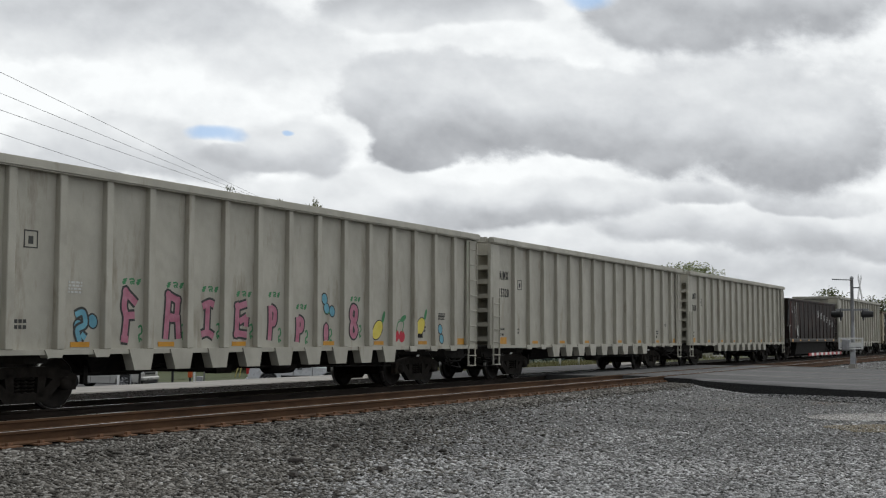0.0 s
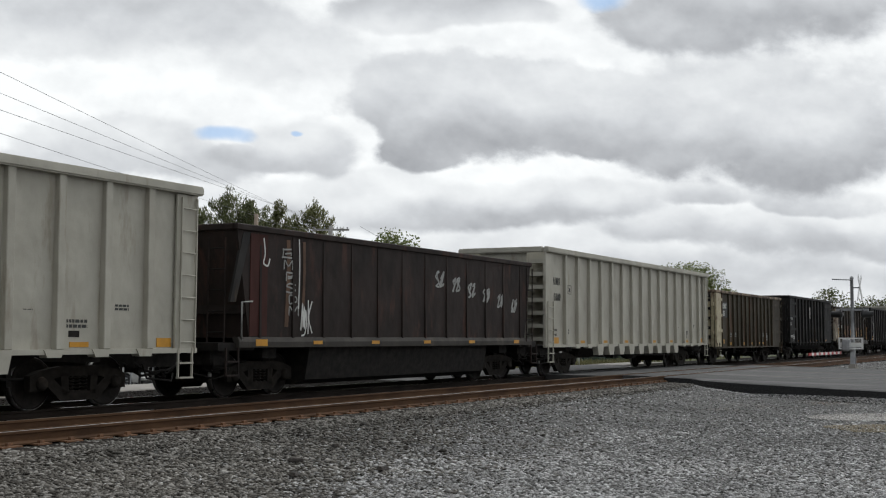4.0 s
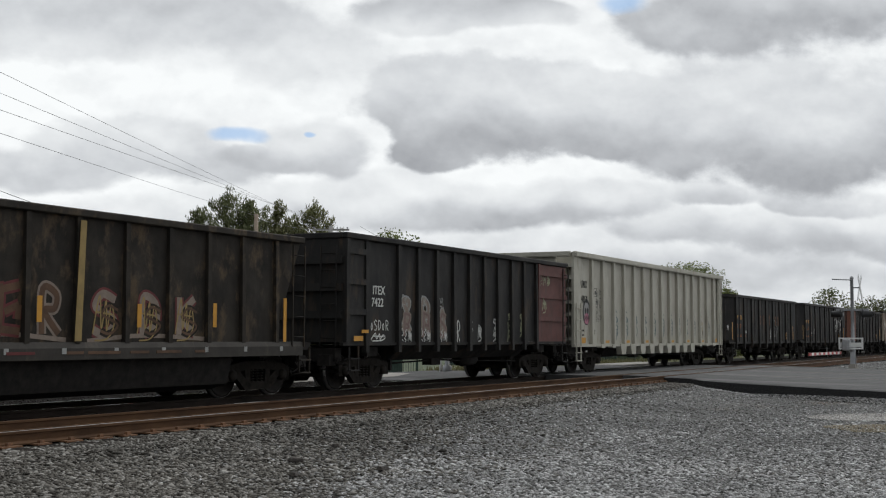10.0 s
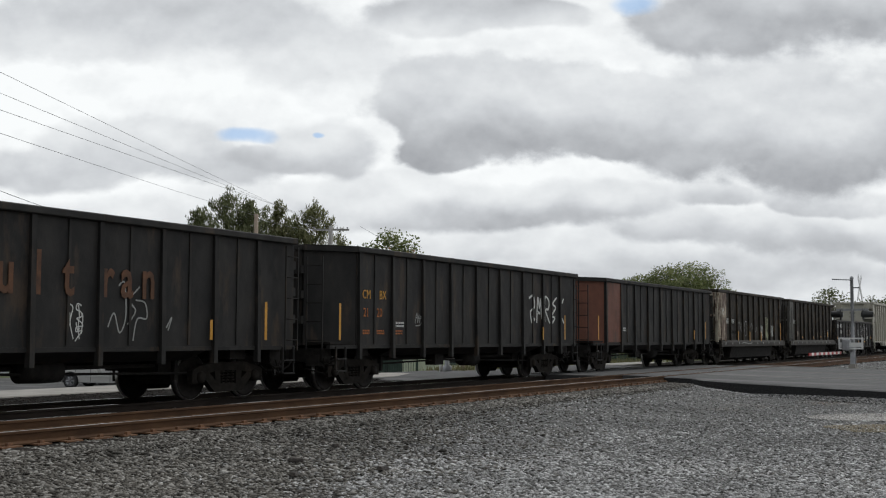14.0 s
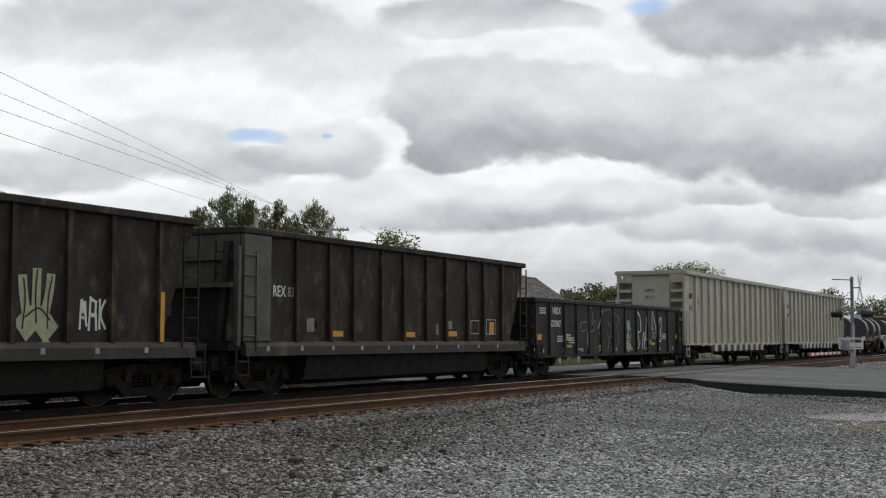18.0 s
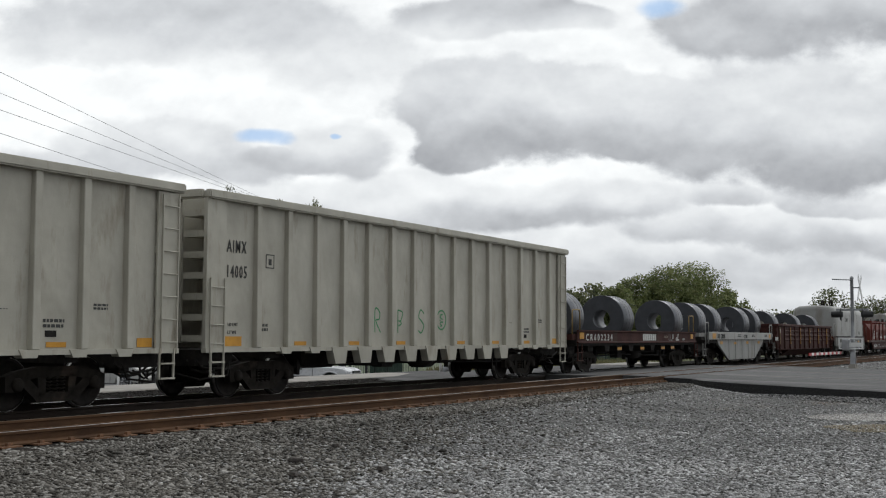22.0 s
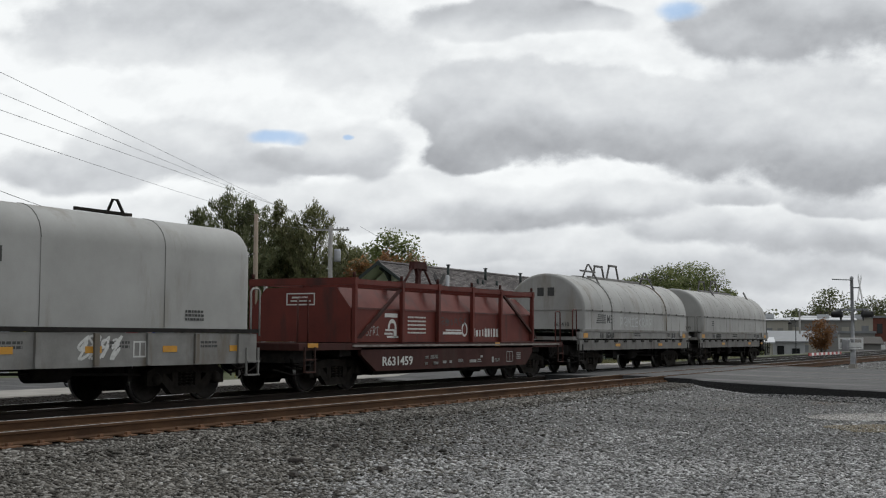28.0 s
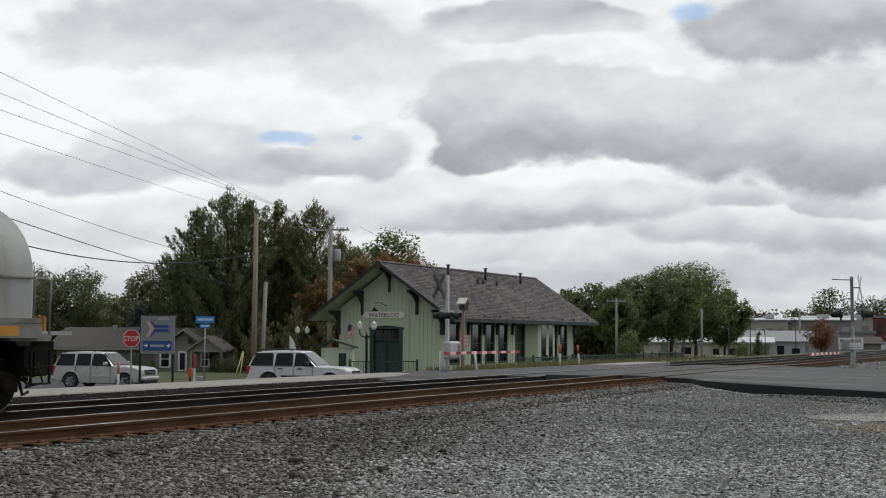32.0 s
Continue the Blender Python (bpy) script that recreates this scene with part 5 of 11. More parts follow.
M_PINK_D = material("spray_dusty_pink", (0.20, 0.125, 0.115), (0.13, 0.085, 0.08), 0.7, scale=6.0, bump=0.0)
c9, xs, yi = gondola("gondola_wagon", "black open gondola with a maroon end bay and sprayed figures", 152.8, 166.5, 3.77, 1.16, (-5.2, 5.2), M_BLACK, 10, 0.14, M_BLACK, M_BLACK, drop=0.25, right_bay=M_MAROON, inset=0.13, at=[0.99, 2.55, 3.57, 4.59, 5.58, 6.54, 7.47, 8.4, 9.37, 10.26, 11.21])
words(c9, "ITEX", -5.5, 2.34, -yi - 0.02, 0.3, M_WHITE, 0.95, 0.014)
words(c9, "7422", -5.55, 2.04, -yi - 0.02, 0.3, M_WHITE, 0.95, 0.014)
yg = -yi - 0.024
for x, g, g2 in ((-3.84, "knot", "B"), (-2.83, "R", "A"), (-1.88, "O", "S")):
    blot(c9, x, 1.74, 0.27, 0.42, M_SOOT, yg + 0.001, 0.1)
    fat_tag(c9, x, 1.82, 0.5, 0.9, M_TAN_SPRAY, M_SILVER, g, yg, 0.15)
    fat_tag(c9, x + 0.05, 1.62, 0.4, 0.6, M_PINK_D, M_TAN_SPRAY, g2, yg - 0.004, 0.08)
    scrawl(c9, x - 0.32, x + 0.3, 1.15, 1.5, ("hook", "bolt", "loops"), M_WHITE, yg - 0.009, 0.022)
    scrawl(c9, x - 0.3, x + 0.2, 1.95, 2.4, ("spike",), M_SILVER, yg - 0.009, 0.022)
scrawl(c9, -5.6, -4.7, 1.45, 1.7, ("O", "S", "D", "O", "R"), M_WHITE, yg, 0.025)
scrawl(c9, -5.55, -4.8, 1.2, 1.4, ("loops",), M_WHITE, yg, 0.03)
for x0, x1, z0, z1, g in ((-1.25, -0.78, 1.15, 1.75, ("D", "R")), (-0.3, 0.0, 1.4, 1.75, ("O", "S")), (0.3, 0.88, 1.2, 1.7, ("loops", "hook")), (1.3, 1.68, 1.16, 1.82, ("script",)), (2.25, 2.72, 1.1, 1.75, ("runner",)), (2.35, 2.7, 1.78, 2.08, ("star",)), (3.2, 3.75, 1.3, 2.0, ("script", "B"))):
    scrawl(c9, x0, x1, z0, z1, g, M_WHITE if x0 < 2 else M_PALE_SPRAY, yg, 0.032)
scrawl(c9, 4.85, 5.2, 2.1, 2.6, ("loops",), M_PALE_SPRAY, -HALF_W + 0.066, 0.03)
scrawl(c9, 4.6, 5.5, 2.95, 3.25, ("hook", "spike", "script"), M_PALE_SPRAY, -HALF_W + 0.066, 0.025)
stripes(c9, [(-6.3, 1.25, 0.4, 0.12), (-6.0, 1.42, 0.3, 0.08)], y=-HALF_W - 0.004)

c10 = hopper(167.1, "AIMX", "14050", "light-grey hopper wagon with a sprayed round face and teal scribbles", 110)
blot(c10, -7.98, 2.18, 0.36, 0.46, M_DARKINK, TAGY, 0.0, "skull_outline", "sprayed round mask, black edged")
blot(c10, -7.98, 2.17, 0.27, 0.36, M_SILVER, TAGY - 0.003, 0.0, "skull_figure")
blot(c10, -7.98, 1.95, 0.24, 0.2, M_PINK, TAGY - 0.005, 0.0, "jaw_figure")
for x in (-8.08, -7.88):
    blot(c10, x, 2.22, 0.08, 0.11, M_DARKINK, TAGY - 0.007, 0.3, "eye_figure")
scrawl(c10, -8.2, -7.76, 1.85, 2.05, ("M", "M"), M_DARKINK, TAGY - 0.009, 0.03)
for z0, z1, g in ((2.75, 3.0, ("O", "spike")), (2.4, 2.72, ("loops", "D")), (2.05, 2.38, ("B", "S")), (1.85, 2.02, ("hook", "O", "A"))):
    scrawl(c10, -7.1, -6.45, z0, z1, g, M_DARKINK, TAGY, 0.022)
for k in range(2, 14):
    x = HOP_RIBS[k] + 0.42
    tall = k % 5 in (2, 3, 1)
    scrawl(c10, x - 0.2, x + 0.24, 1.15 if tall else 1.35, 2.28 if tall else 2.15, ("script" if tall else "runner",), M_TEAL if k != 12 else M_GOLD, TAGY, 0.042)


def coke_gondola(x0, x1, mark, number, label, left_mat, seed):
    h = (x1 - x0) / 2
    car, xs, yi = gondola("gondola_wagon", label, x0, x1, 3.46, 1.09, (-h + 1.75, h - 1.75), M_BLACK, 12, 0.11, None, left_mat, drop=0.33, inset=0.11, chamfer=1.1, at=[1.25, 2.82, 4.39, 5.97, 7.54, 9.11, 10.75, 12.3, 13.72])
    bm = bmesh.new()
    box(bm, -0.03, 0.03, -yi - 0.045, -yi - 0.021, 1.12, 3.31)
    stiffener = mesh_of("stiffener", bm, M_BLACK)
    for x in [1.98, 3.57, 5.15, 6.75, 8.38, 9.9, 11.55, 13.05]:
        part("stiffener", stiffener, None, car).location.x = x - h
    if left_mat is not M_BLACK:
        bm = bmesh.new()
        box(bm, xs[0] + 0.06, xs[1] - 0.06, -yi - 0.05, -yi - 0.022, 1.12, 3.3)
        part("end_bay_panel", bm, left_mat, car)
    if mark:
        for text, x, z, ink in ((mark[0], -6.19, 2.22, M_YELLOW), (mark[1], -5.40, 2.22, M_YELLOW), (number[0], -6.14, 1.78, M_ORANGE_INK), (number[1], -5.52, 1.78, M_ORANGE_INK)):
            words(car, text, x, z, -yi - 0.02, 0.31, ink, 0.85)
        for x in (-6.2, -5.5, -4.6):
            small_print(car, x, 1.42, -yi - 0.024, M_ORANGE_INK, 2, 0.35, 0.04, seed=seed + int(10 * x))
    small_print(car, xs[1] + 0.2, 1.62, -yi - 0.024, M_WHITE, 2, 0.4, seed=seed)
    for k, tall in ((0.32, 0.85), (h + 4.6, 0.4), (h + 6.4, 0.8)):
        bm = bmesh.new()
        box(bm, k - h - 0.06, k - h + 0.02, -HALF_W - 0.006, -HALF_W - 0.001, 1.22, 1.22 + tall)
        part("reflector", bm, M_YELLOW, car)
    return car, xs, yi


c11, xs, yi = coke_gondola(187.3, 202.4, ("CM", "BX"), ("20", "57"), "black open gondola with worn orange letters", M_BLACK, 131)
scrawl(c11, 0.8, 1.22, 1.2, 1.85, ("knot", "script"), M_WHITE, -yi - 0.026, 0.022)
spray_lines(c11, [[(1.8, 1.45), (1.95, 1.7), (2.1, 1.35), (2.25, 1.65), (2.2, 2.25), (2.05, 2.2)], [(2.3, 1.5), (2.5, 1.75), (2.35, 1.95), (2.6, 2.2)], [(2.45, 1.2), (2.55, 1.6), (2.8, 1.62), (2.75, 1.9), (2.5, 1.95)], [(3.35, 1.45), (3.5, 1.65), (3.4, 1.4)]], M_SILVER, -yi - 0.026, 0.032)
scrawl(c11, -7.05, -6.6, 1.7, 1.95, ("loops", "E"), M_WHITE, -yi + 0.2, 0.03)
M_WORN = material("worn_orange", (0.135, 0.055, 0.022), (0.05, 0.026, 0.015), 0.75, scale=4.0, bump=0.0)
for ch, x in zip("sultran", (-1.4, -0.75, 0.05, 0.68, 1.60, 2.08, 2.62)):
    words(c11, ch, x, 2.0, -yi - 0.042, 1.05, M_WORN, 0.72, 0.02)
c12, xs, yi = coke_gondola(203.8, 219.0, ("CM", "BX"), ("21", "20"), "black open gondola with yellow letters and white scrawls", M_BLACK, 141)
scrawl(c12, 3.6, 6.6, 1.75, 2.6, ("hook", "spike", "R", "bolt", "K"), M_WHITE, -yi - 0.026, 0.07)
scrawl(c12, -3.6, -3.2, 1.6, 1.95, ("loops",), M_SILVER, -yi - 0.026, 0.025)
c13, xs, yi = coke_gondola(220.6, 235.6, None, None, "black open gondola with a rust-orange end bay", M_RUSTRED, 151)
words(c13, "BX", -5.0, 2.22, -yi - 0.02, 0.3, M_YELLOW, 0.8)
bm = bmesh.new()
box(bm, -7.56, -7.48, -0.68, 0.68, 1.12, 3.28)
part("end_plate", bm, M_BLACK, c13, "sooty black end plate")

c14, xs, yi = scrap_gondola(237.0, 250.6, 3.60, M_WHITE_RUST, "AEX", "2054", "black scrap gondola with a rusty white corner and sprayed tags", 160, 0.3)
yg = -yi - 0.026
spray_lines(c14, [[(-3.33, 1.4), (-3.25, 1.9), (-2.9, 2.08), (-2.75, 1.7), (-2.6, 2.08), (-2.55, 1.6)], [(-2.3, 1.4), (-2.25, 1.95), (-2.0, 2.1), (-1.95, 1.6), (-2.2, 1.45)], [(-1.95, 1.9), (-1.7, 2.14), (-1.45, 2.05), (-1.5, 1.5), (-1.8, 1.4)], [(-0.6, 1.75), (-0.5, 2.05), (-0.3, 1.85), (-0.45, 1.7)], [(0.1, 1.55), (0.2, 1.85), (0.4, 1.6), (0.55, 1.85), (0.72, 1.6)]], M_SILVER, yg, 0.035)
scrawl(c14, 1.32, 2.0, 1.3, 1.92, ("spike", "A", "K"), M_WHITE, yg, 0.05)
scrawl(c14, 3.72, 4.4, 1.4, 1.95, ("spike", "A", "K"), M_WHITE, yg, 0.05)
scrawl(c14, -6.75, -6.15, 2.4, 2.72, ("A", "bolt", "P", "S"), M_WHITE, -HALF_W - 0.016, 0.03)
bm = bmesh.new()
for dx, z1 in ((-0.24, 2.3), (0.02, 2.42), (0.28, 2.34)):
    ribbon(bm, smooth_path([(2.72 + dx * 0.8, 1.7), (2.72 + dx * 1.1, 2.05), (2.72 + dx * 1.2, z1)]), 0.19, yg)
ribbon(bm, smooth_path([(2.4, 1.35), (2.75, 1.6), (3.1, 1.3)]), 0.42, yg - 0.002)
ribbon(bm, smooth_path([(2.9, 1.2), (3.1, 1.05), (3.3, 1.1)]), 0.2, yg - 0.002)
part("spray_mark", bm, M_PALE_SPRAY, c14, "sprayed pale figure")
spray_lines(c14, [[(2.45, 1.4), (2.5, 1.9), (2.45, 2.25)], [(2.75, 1.5), (2.72, 2.0), (2.75, 2.4)], [(3.0, 1.4), (3.0, 1.9), (3.08, 2.3)], [(2.5, 1.6), (2.8, 1.75), (3.05, 1.55)]], M_SOOT, yg - 0.006, 0.03)
spray_lines(c14, [[(-3.0, 1.02), (-2.4, 1.07), (-1.5, 1.0), (-0.9, 1.06)]], M_SILVER, -HALF_W - 0.036, 0.03)
c15, xs, yi = scrap_gondola(252.0, 266.2, 3.58, material("grey_scraped_paint", (0.085, 0.082, 0.070), (0.045, 0.042, 0.036), 0.7, scale=2.0, stain=(0.19, 0.185, 0.165), stain_amount=0.3), "REX", "839", "black scrap gondola with a grey scraped corner", 170)

# the low mill gondola
c16, xs, yi = gondola("gondola_wagon", "low black mill gondola with silver sprayed tags", 266.9, 282.3, 2.56, 0.72, (-6.1, 6.3), M_BLACK, 14, 0.08, None, M_BLACK, inset=0.09, at=[0.15, 1.27, 2.51, 3.6, 4.77, 5.97, 7.22, 8.46, 9.78, 11.11, 12.4, 13.7, 15.0])
words(c16, "NRLX", -6.16, 2.06, -yi - 0.02, 0.32, M_WHITE, 0.85, 0.012)
words(c16, "527607", -6.35, 1.64, -yi - 0.02, 0.30, M_WHITE, 1.0, 0.015)
yg = -yi - 0.026
spray_lines(c16, [[(-3.7, 1.62), (-3.55, 1.5), (-3.05, 1.6), (-3.0, 1.85), (-2.95, 2.25), (-2.7, 2.35), (-2.55, 2.1), (-2.6, 1.75), (-2.3, 1.9), (-2.4, 1.55), (-2.8, 1.5)], [(-3.7, 1.62), (-3.6, 1.8), (-3.1, 1.83)], [(-3.05, 1.4), (-3.1, 1.05), (-2.9, 0.8), (-2.7, 0.78)]], M_TAN_SPRAY, yg, 0.035)
spray_lines(c16, [[(-2.1, 1.6), (-1.8, 1.9), (-1.6, 2.28)], [(-1.95, 1.55), (-1.7, 1.2), (-1.9, 0.78)], [(-1.4, 2.25), (-0.8, 2.3), (-0.5, 2.0), (-0.7, 1.75), (-1.0, 1.85), (-0.6, 1.6), (-0.9, 1.3), (-1.05, 0.8), (-0.8, 1.15), (-0.6, 0.75)], [(-0.35, 2.2), (0.2, 1.95), (-0.1, 1.7), (0.1, 1.3), (-0.05, 0.95)], [(-0.85, 1.3), (-0.3, 1.32)]], M_TAN_SPRAY, yg, 0.03)
spray_lines(c16, [[(-3.0, 1.5), (-3.02, 1.1), (-2.8, 0.8)], [(-2.0, 1.62), (-1.75, 1.95), (-1.55, 2.28)]], M_SILVER, yg - 0.004, 0.10)
stripes(c16, [(1.2, 1.75, 0.3, 0.3), (1.15, 1.35, 0.2, 0.2), (1.05, 1.1, 0.4, 0.12), (1.25, 0.92, 0.5, 0.16)], y=yg, mat=M_SILVER, name="spray_mark")
scrawl(c16, 0.95, 1.55, 0.9, 1.95, ("script",), M_SILVER, yg - 0.004, 0.03)
for pts in ([(2.05, 0.82), (2.2, 1.2), (2.1, 2.2), (2.5, 2.15), (2.62, 1.6), (2.3, 1.45), (2.45, 1.0), (2.1, 0.78)], [(2.8, 0.85), (2.95, 1.5), (3.1, 1.2), (3.45, 2.3), (3.4, 1.5), (3.6, 0.95), (3.2, 1.3), (3.0, 0.8)], [(3.8, 1.05), (4.0, 1.6), (4.05, 2.35), (4.35, 1.9), (4.5, 1.55), (4.35, 1.2), (4.1, 1.7)], [(4.72, 1.15), (4.85, 1.6), (4.7, 1.8), (5.2, 2.1), (5.1, 1.5), (5.15, 1.15), (4.85, 1.2)]):
    spray_lines(c16, [pts], M_WHITE, yg, 0.06)
    spray_lines(c16, [[(x + 0.1, z * 0.85 + 0.22) for x, z in pts]], M_SILVER, yg - 0.003, 0.025)
bm = bmesh.new()
box(bm, 3.85, 4.48, yg - 0.014, yg - 0.008, 1.2, 1.58)
part("data_panel", bm, M_BLACK, c16, "black data panel with white frames")
for x in (3.95, 4.2):
    spray_lines(c16, [[(x, 1.28), (x, 1.5)], [(x + 0.18, 1.28), (x + 0.18, 1.5)], [(x, 1.28), (x + 0.18, 1.28)], [(x, 1.5), (x + 0.18, 1.5)]], M_WHITE, yg - 0.018, 0.02)
stripes(c16, [(-7.3, 1.3, 0.44, 0.17), (-4.72, 1.0, 0.42, 0.09), (-1.78, 0.98, 0.38, 0.09), (1.2, 1.03, 0.42, 0.1), (4.1, 1.05, 0.42, 0.1), (7.2, 1.35, 0.3, 0.2)], y=-yi - 0.036)
stripes(c16, [(-7.55, 0.9, 0.24, 0.09), (-3.78, 0.89, 0.24, 0.08), (-1.75, 0.86, 0.24, 0.08), (1.2, 0.8, 0.2, 0.08)], y=-yi - 0.036, mat=M_SILVER, name="reflector")
for x, z in ((-7.2, 2.2), (-5.75, 1.3), (-4.75, 1.25), (5.3, 1.4)):
    small_print(c16, x, z, -yi - 0.024, M_WHITE, 3, 0.5, seed=int(40 + x))
small_print(c16, xs[2] + 0.2, 1.35, -yi - 0.024, M_WHITE, 3, 0.4, seed=5)
for k in range(9):
    bm = bmesh.new()
    box(bm, -7.0 + k * 1.7, -6.85 + k * 1.7, -yi - 0.03, -yi - 0.024, 0.8, 0.92)
    part("small_print", bm, M_SILVER, c16)

hopper(282.95, "AIMX", "14111", "light-grey hopper wagon with black stencilled marks on its end", 190)
c18 = hopper(302.4, "AIMX", "14005", "light-grey hopper wagon with small green scribbles", 200)
for k, ch in ((4, "R"), (5, "B"), (6, "S")):
    bm = bmesh.new()
    for st in GLYPHS[ch]:
        ribbon(bm, smooth_path([(HOP_RIBS[k] + 0.5 + (a - 0.5) * 0.35, 1.7 + (b - 0.5) * 0.6) for a, b in st]), 0.04, TAGY)
    part("spray_mark", bm, M_GREEN, c18)
bm = bmesh.new()
ribbon(bm, [np.array((HOP_RIBS[7] + 0.5 + 0.26 * math.cos(i * 0.45), 1.75 + 0.26 * math.sin(i * 0.45))) for i in range(15)], 0.045, TAGY)
part("spray_mark", bm, M_GREEN, c18, "sprayed green ring")
curl(c18, HOP_RIBS[7] + 0.5, 1.75, 0.2, 0.3, M_GREEN, 6, TAGY - 0.002, 0.035, 5)

# ---- coil wagons ----


def flat_end(car, h, z0, z1, mat):
    for s in (-1, 1):
        bm = bmesh.new()
        e0, e1 = sorted((s * (h - 0.9), s * h))
        box(bm, e0, e1, -1.45, 1.45, z0, z1)
        part("end_platform", bm, mat, car)


def grab_rail(car, x, z, w, hgt, mat, y=-1.4, turn=0.0):
    bm = bmesh.new()
    pipe(bm, [(-w / 2, 0, 0), (-w / 2, 0, hgt - 0.06), (-w / 2 + 0.06, 0, hgt), (w / 2 - 0.06, 0, hgt), (w / 2, 0, hgt - 0.06), (w / 2, 0, 0)], 0.022)
    ob = part("grab_rail", bm, mat, car)
    ob.matrix_basis = pose(x, y, z, 0, 0, turn)


c19, h = new_car("coil_wagon", "rust-brown open coil wagon with yellow markers and faded white letters", 321.9, 336.4)
bm = bmesh.new()
for s in (-1, 1):
    prism(bm, [(s * 1.5, 1.09), (s * 1.58, 1.09), (s * 1.58, 1.13), (s * 1.53, 1.15), (s * 1.53, 1.48), (s * 1.58, 1.50), (s * 1.58, 1.55), (s * 1.5, 1.55)], -h + 0.25, h - 0.25, "x")
part("side_sill", bm, M_CRBROWN, c19)
bm = bmesh.new()
box(bm, -h + 0.2, h - 0.2, -1.49, 1.49, 1.0, 1.22)
for s in (-1, 1):
    prism(bm, [(s * 0.35, 1.22), (s * 1.2, 1.22), (s * 1.2, 1.52)], -h + 1, h - 1, "x")
part("cradle_deck", bm, M_UNDER, c19)
flat_end(c19, h, 1.2, 1.4, M_CRBROWN)
for k in range(7):
    x = -3.9 + k * 1.3
    bm = bmesh.new()
    prism(bm, [(x - 0.32, 1.07), (x + 0.32, 1.07), (x + 0.16, 0.78), (x - 0.16, 0.78)], -1.45, -1.1)
    part("bracket", bm, M_UNDER, c19)
    if k in (1, 3, 5, 6):
        bm = bmesh.new()
        box(bm, x - 0.23, x + 0.23, -1.46, -1.452, 0.83, 0.93)
        part("reflector", bm, M_YELLOW, c19)
words(c19, "CR602234", -h + 1.0, 1.19, -1.535, 0.32, M_WHITE, 1.3, 0.012, 1.6)
stripes(c19, [(k * 0.235 - 0.04, 1.31, 0.18, 0.26) for k in range(7)] + [(4.33, 1.2, 0.4, 0.05), (4.24, 1.28, 0.16, 0.05), (4.4, 1.34, 0.06, 0.2), (4.46, 1.42, 0.14, 0.05)], y=-1.534, mat=M_WHITE, name="brand_block")
stripes(c19, [(-h + 0.65, 1.35, 0.4, 0.22), (h - 0.8, 1.35, 0.35, 0.2)], y=-1.534)
spray_lines(c19, [[(3.17, 1.19), (3.17, 1.42)], [(3.4, 1.19), (3.4, 1.42)], [(3.62, 1.19), (3.62, 1.3)], [(3.17, 1.19), (3.62, 1.19)]], M_SILVER, -1.535, 0.025, "chalky stencil frame")
stripes(c19, [(3.71, 1.34, 0.15, 0.2)], y=-1.534, mat=M_SILVER, name="tag_plate")
small_print(c19, 5.07, 1.18, -1.534, M_SILVER, 1, 0.34, 0.09, seed=221)
small_print(c19, 2.55, 1.34, -1.534, M_TAN_SPRAY, 2, 0.5, 0.035, seed=222)
for s in (-1, 1):
    grab_rail(c19, s * (h - 0.45), 1.4, 0.7, 0.85, M_GOLD, -1.4)
underframe(c19, h, (-5.2, 5.8), M_CRBROWN)
truck(c19, -5.2), truck(c19, 5.8)
for x in (323.6, 329.0, 335.6):
    coil(x + 0.1, 2.02)

M_WELL = material("well_grey_paint", (0.30, 0.30, 0.285), (0.235, 0.232, 0.215), 0.7, scale=1.5, stretch=(1, 1, 0.4), stain=(0.15, 0.13, 0.10), stain_amount=0.45, stain_scale=2.0)
c20, h = new_car("coil_wagon", "light-grey trough coil wagon with a deep centre section", 337.0, 351.4)
bm = bmesh.new()
for s in (-1, 1):
    box(bm, -h + 1.2, h - 0.9, s * 1.54 - 0.04, s * 1.54 + 0.04, 1.21, 1.57)
part("side_beam", bm, M_NSGREY, c20, bevel=0.015)
bm = bmesh.new()
for s in (-1, 1):
    prism(bm, [(-4.35, 1.2), (4.7, 1.2), (4.5, 0.98), (2.85, 0.24), (-2.35, 0.24), (-4.15, 0.98)], s * 1.45 - 0.05, s * 1.45 + 0.05)
part("well_side", bm, M_WELL, c20)
bm = bmesh.new()
box(bm, -h + 1.0, h - 0.7, -1.48, 1.48, 1.05, 1.2)
for s in (-1, 1):
    prism(bm, [(s * 0.35, 1.2), (s * 1.2, 1.2), (s * 1.2, 1.55)], -h + 1.2, h - 1, "x")
part("cradle_deck", bm, M_UNDER, c20)
flat_end(c20, h, 1.35, 1.52, M_NSGREY_D)
for k in range(5):
    x = -2.3 + k * 1.25
    bm = bmesh.new()
    box(bm, x - 0.03, x + 0.03, -1.52, -1.5, 0.26, 1.2)
    part("well_rib", bm, M_WELL, c20)
stripes(c20, [(-5.17, 1.38, 0.55, 0.24), (h - 1.35, 1.38, 0.35, 0.2)], y=-1.585)
stripes(c20, [(-3.7, 1.06, 0.45, 0.13), (-1.2, 1.04, 0.4, 0.12), (1.2, 1.06, 0.4, 0.12), (3.6, 1.06, 0.4, 0.12)], y=-1.524)
words(c20, "170190", -4.05, 1.27, -1.585, 0.31, M_DARKINK, 0.82, 0.015)
stripes(c20, [(-4.5, 1.37, 0.16, 0.21), (-4.27, 1.37, 0.16, 0.21)], y=-1.585, mat=M_DARKINK, name="brand_block")
stripes(c20, [(0.45, 1.29 + 0.04 * k, 0.45, 0.02) for k in range(5)] + [(0.85, 1.37, 0.26, 0.17)], y=-1.585, mat=M_DARKINK, name="brand_block")
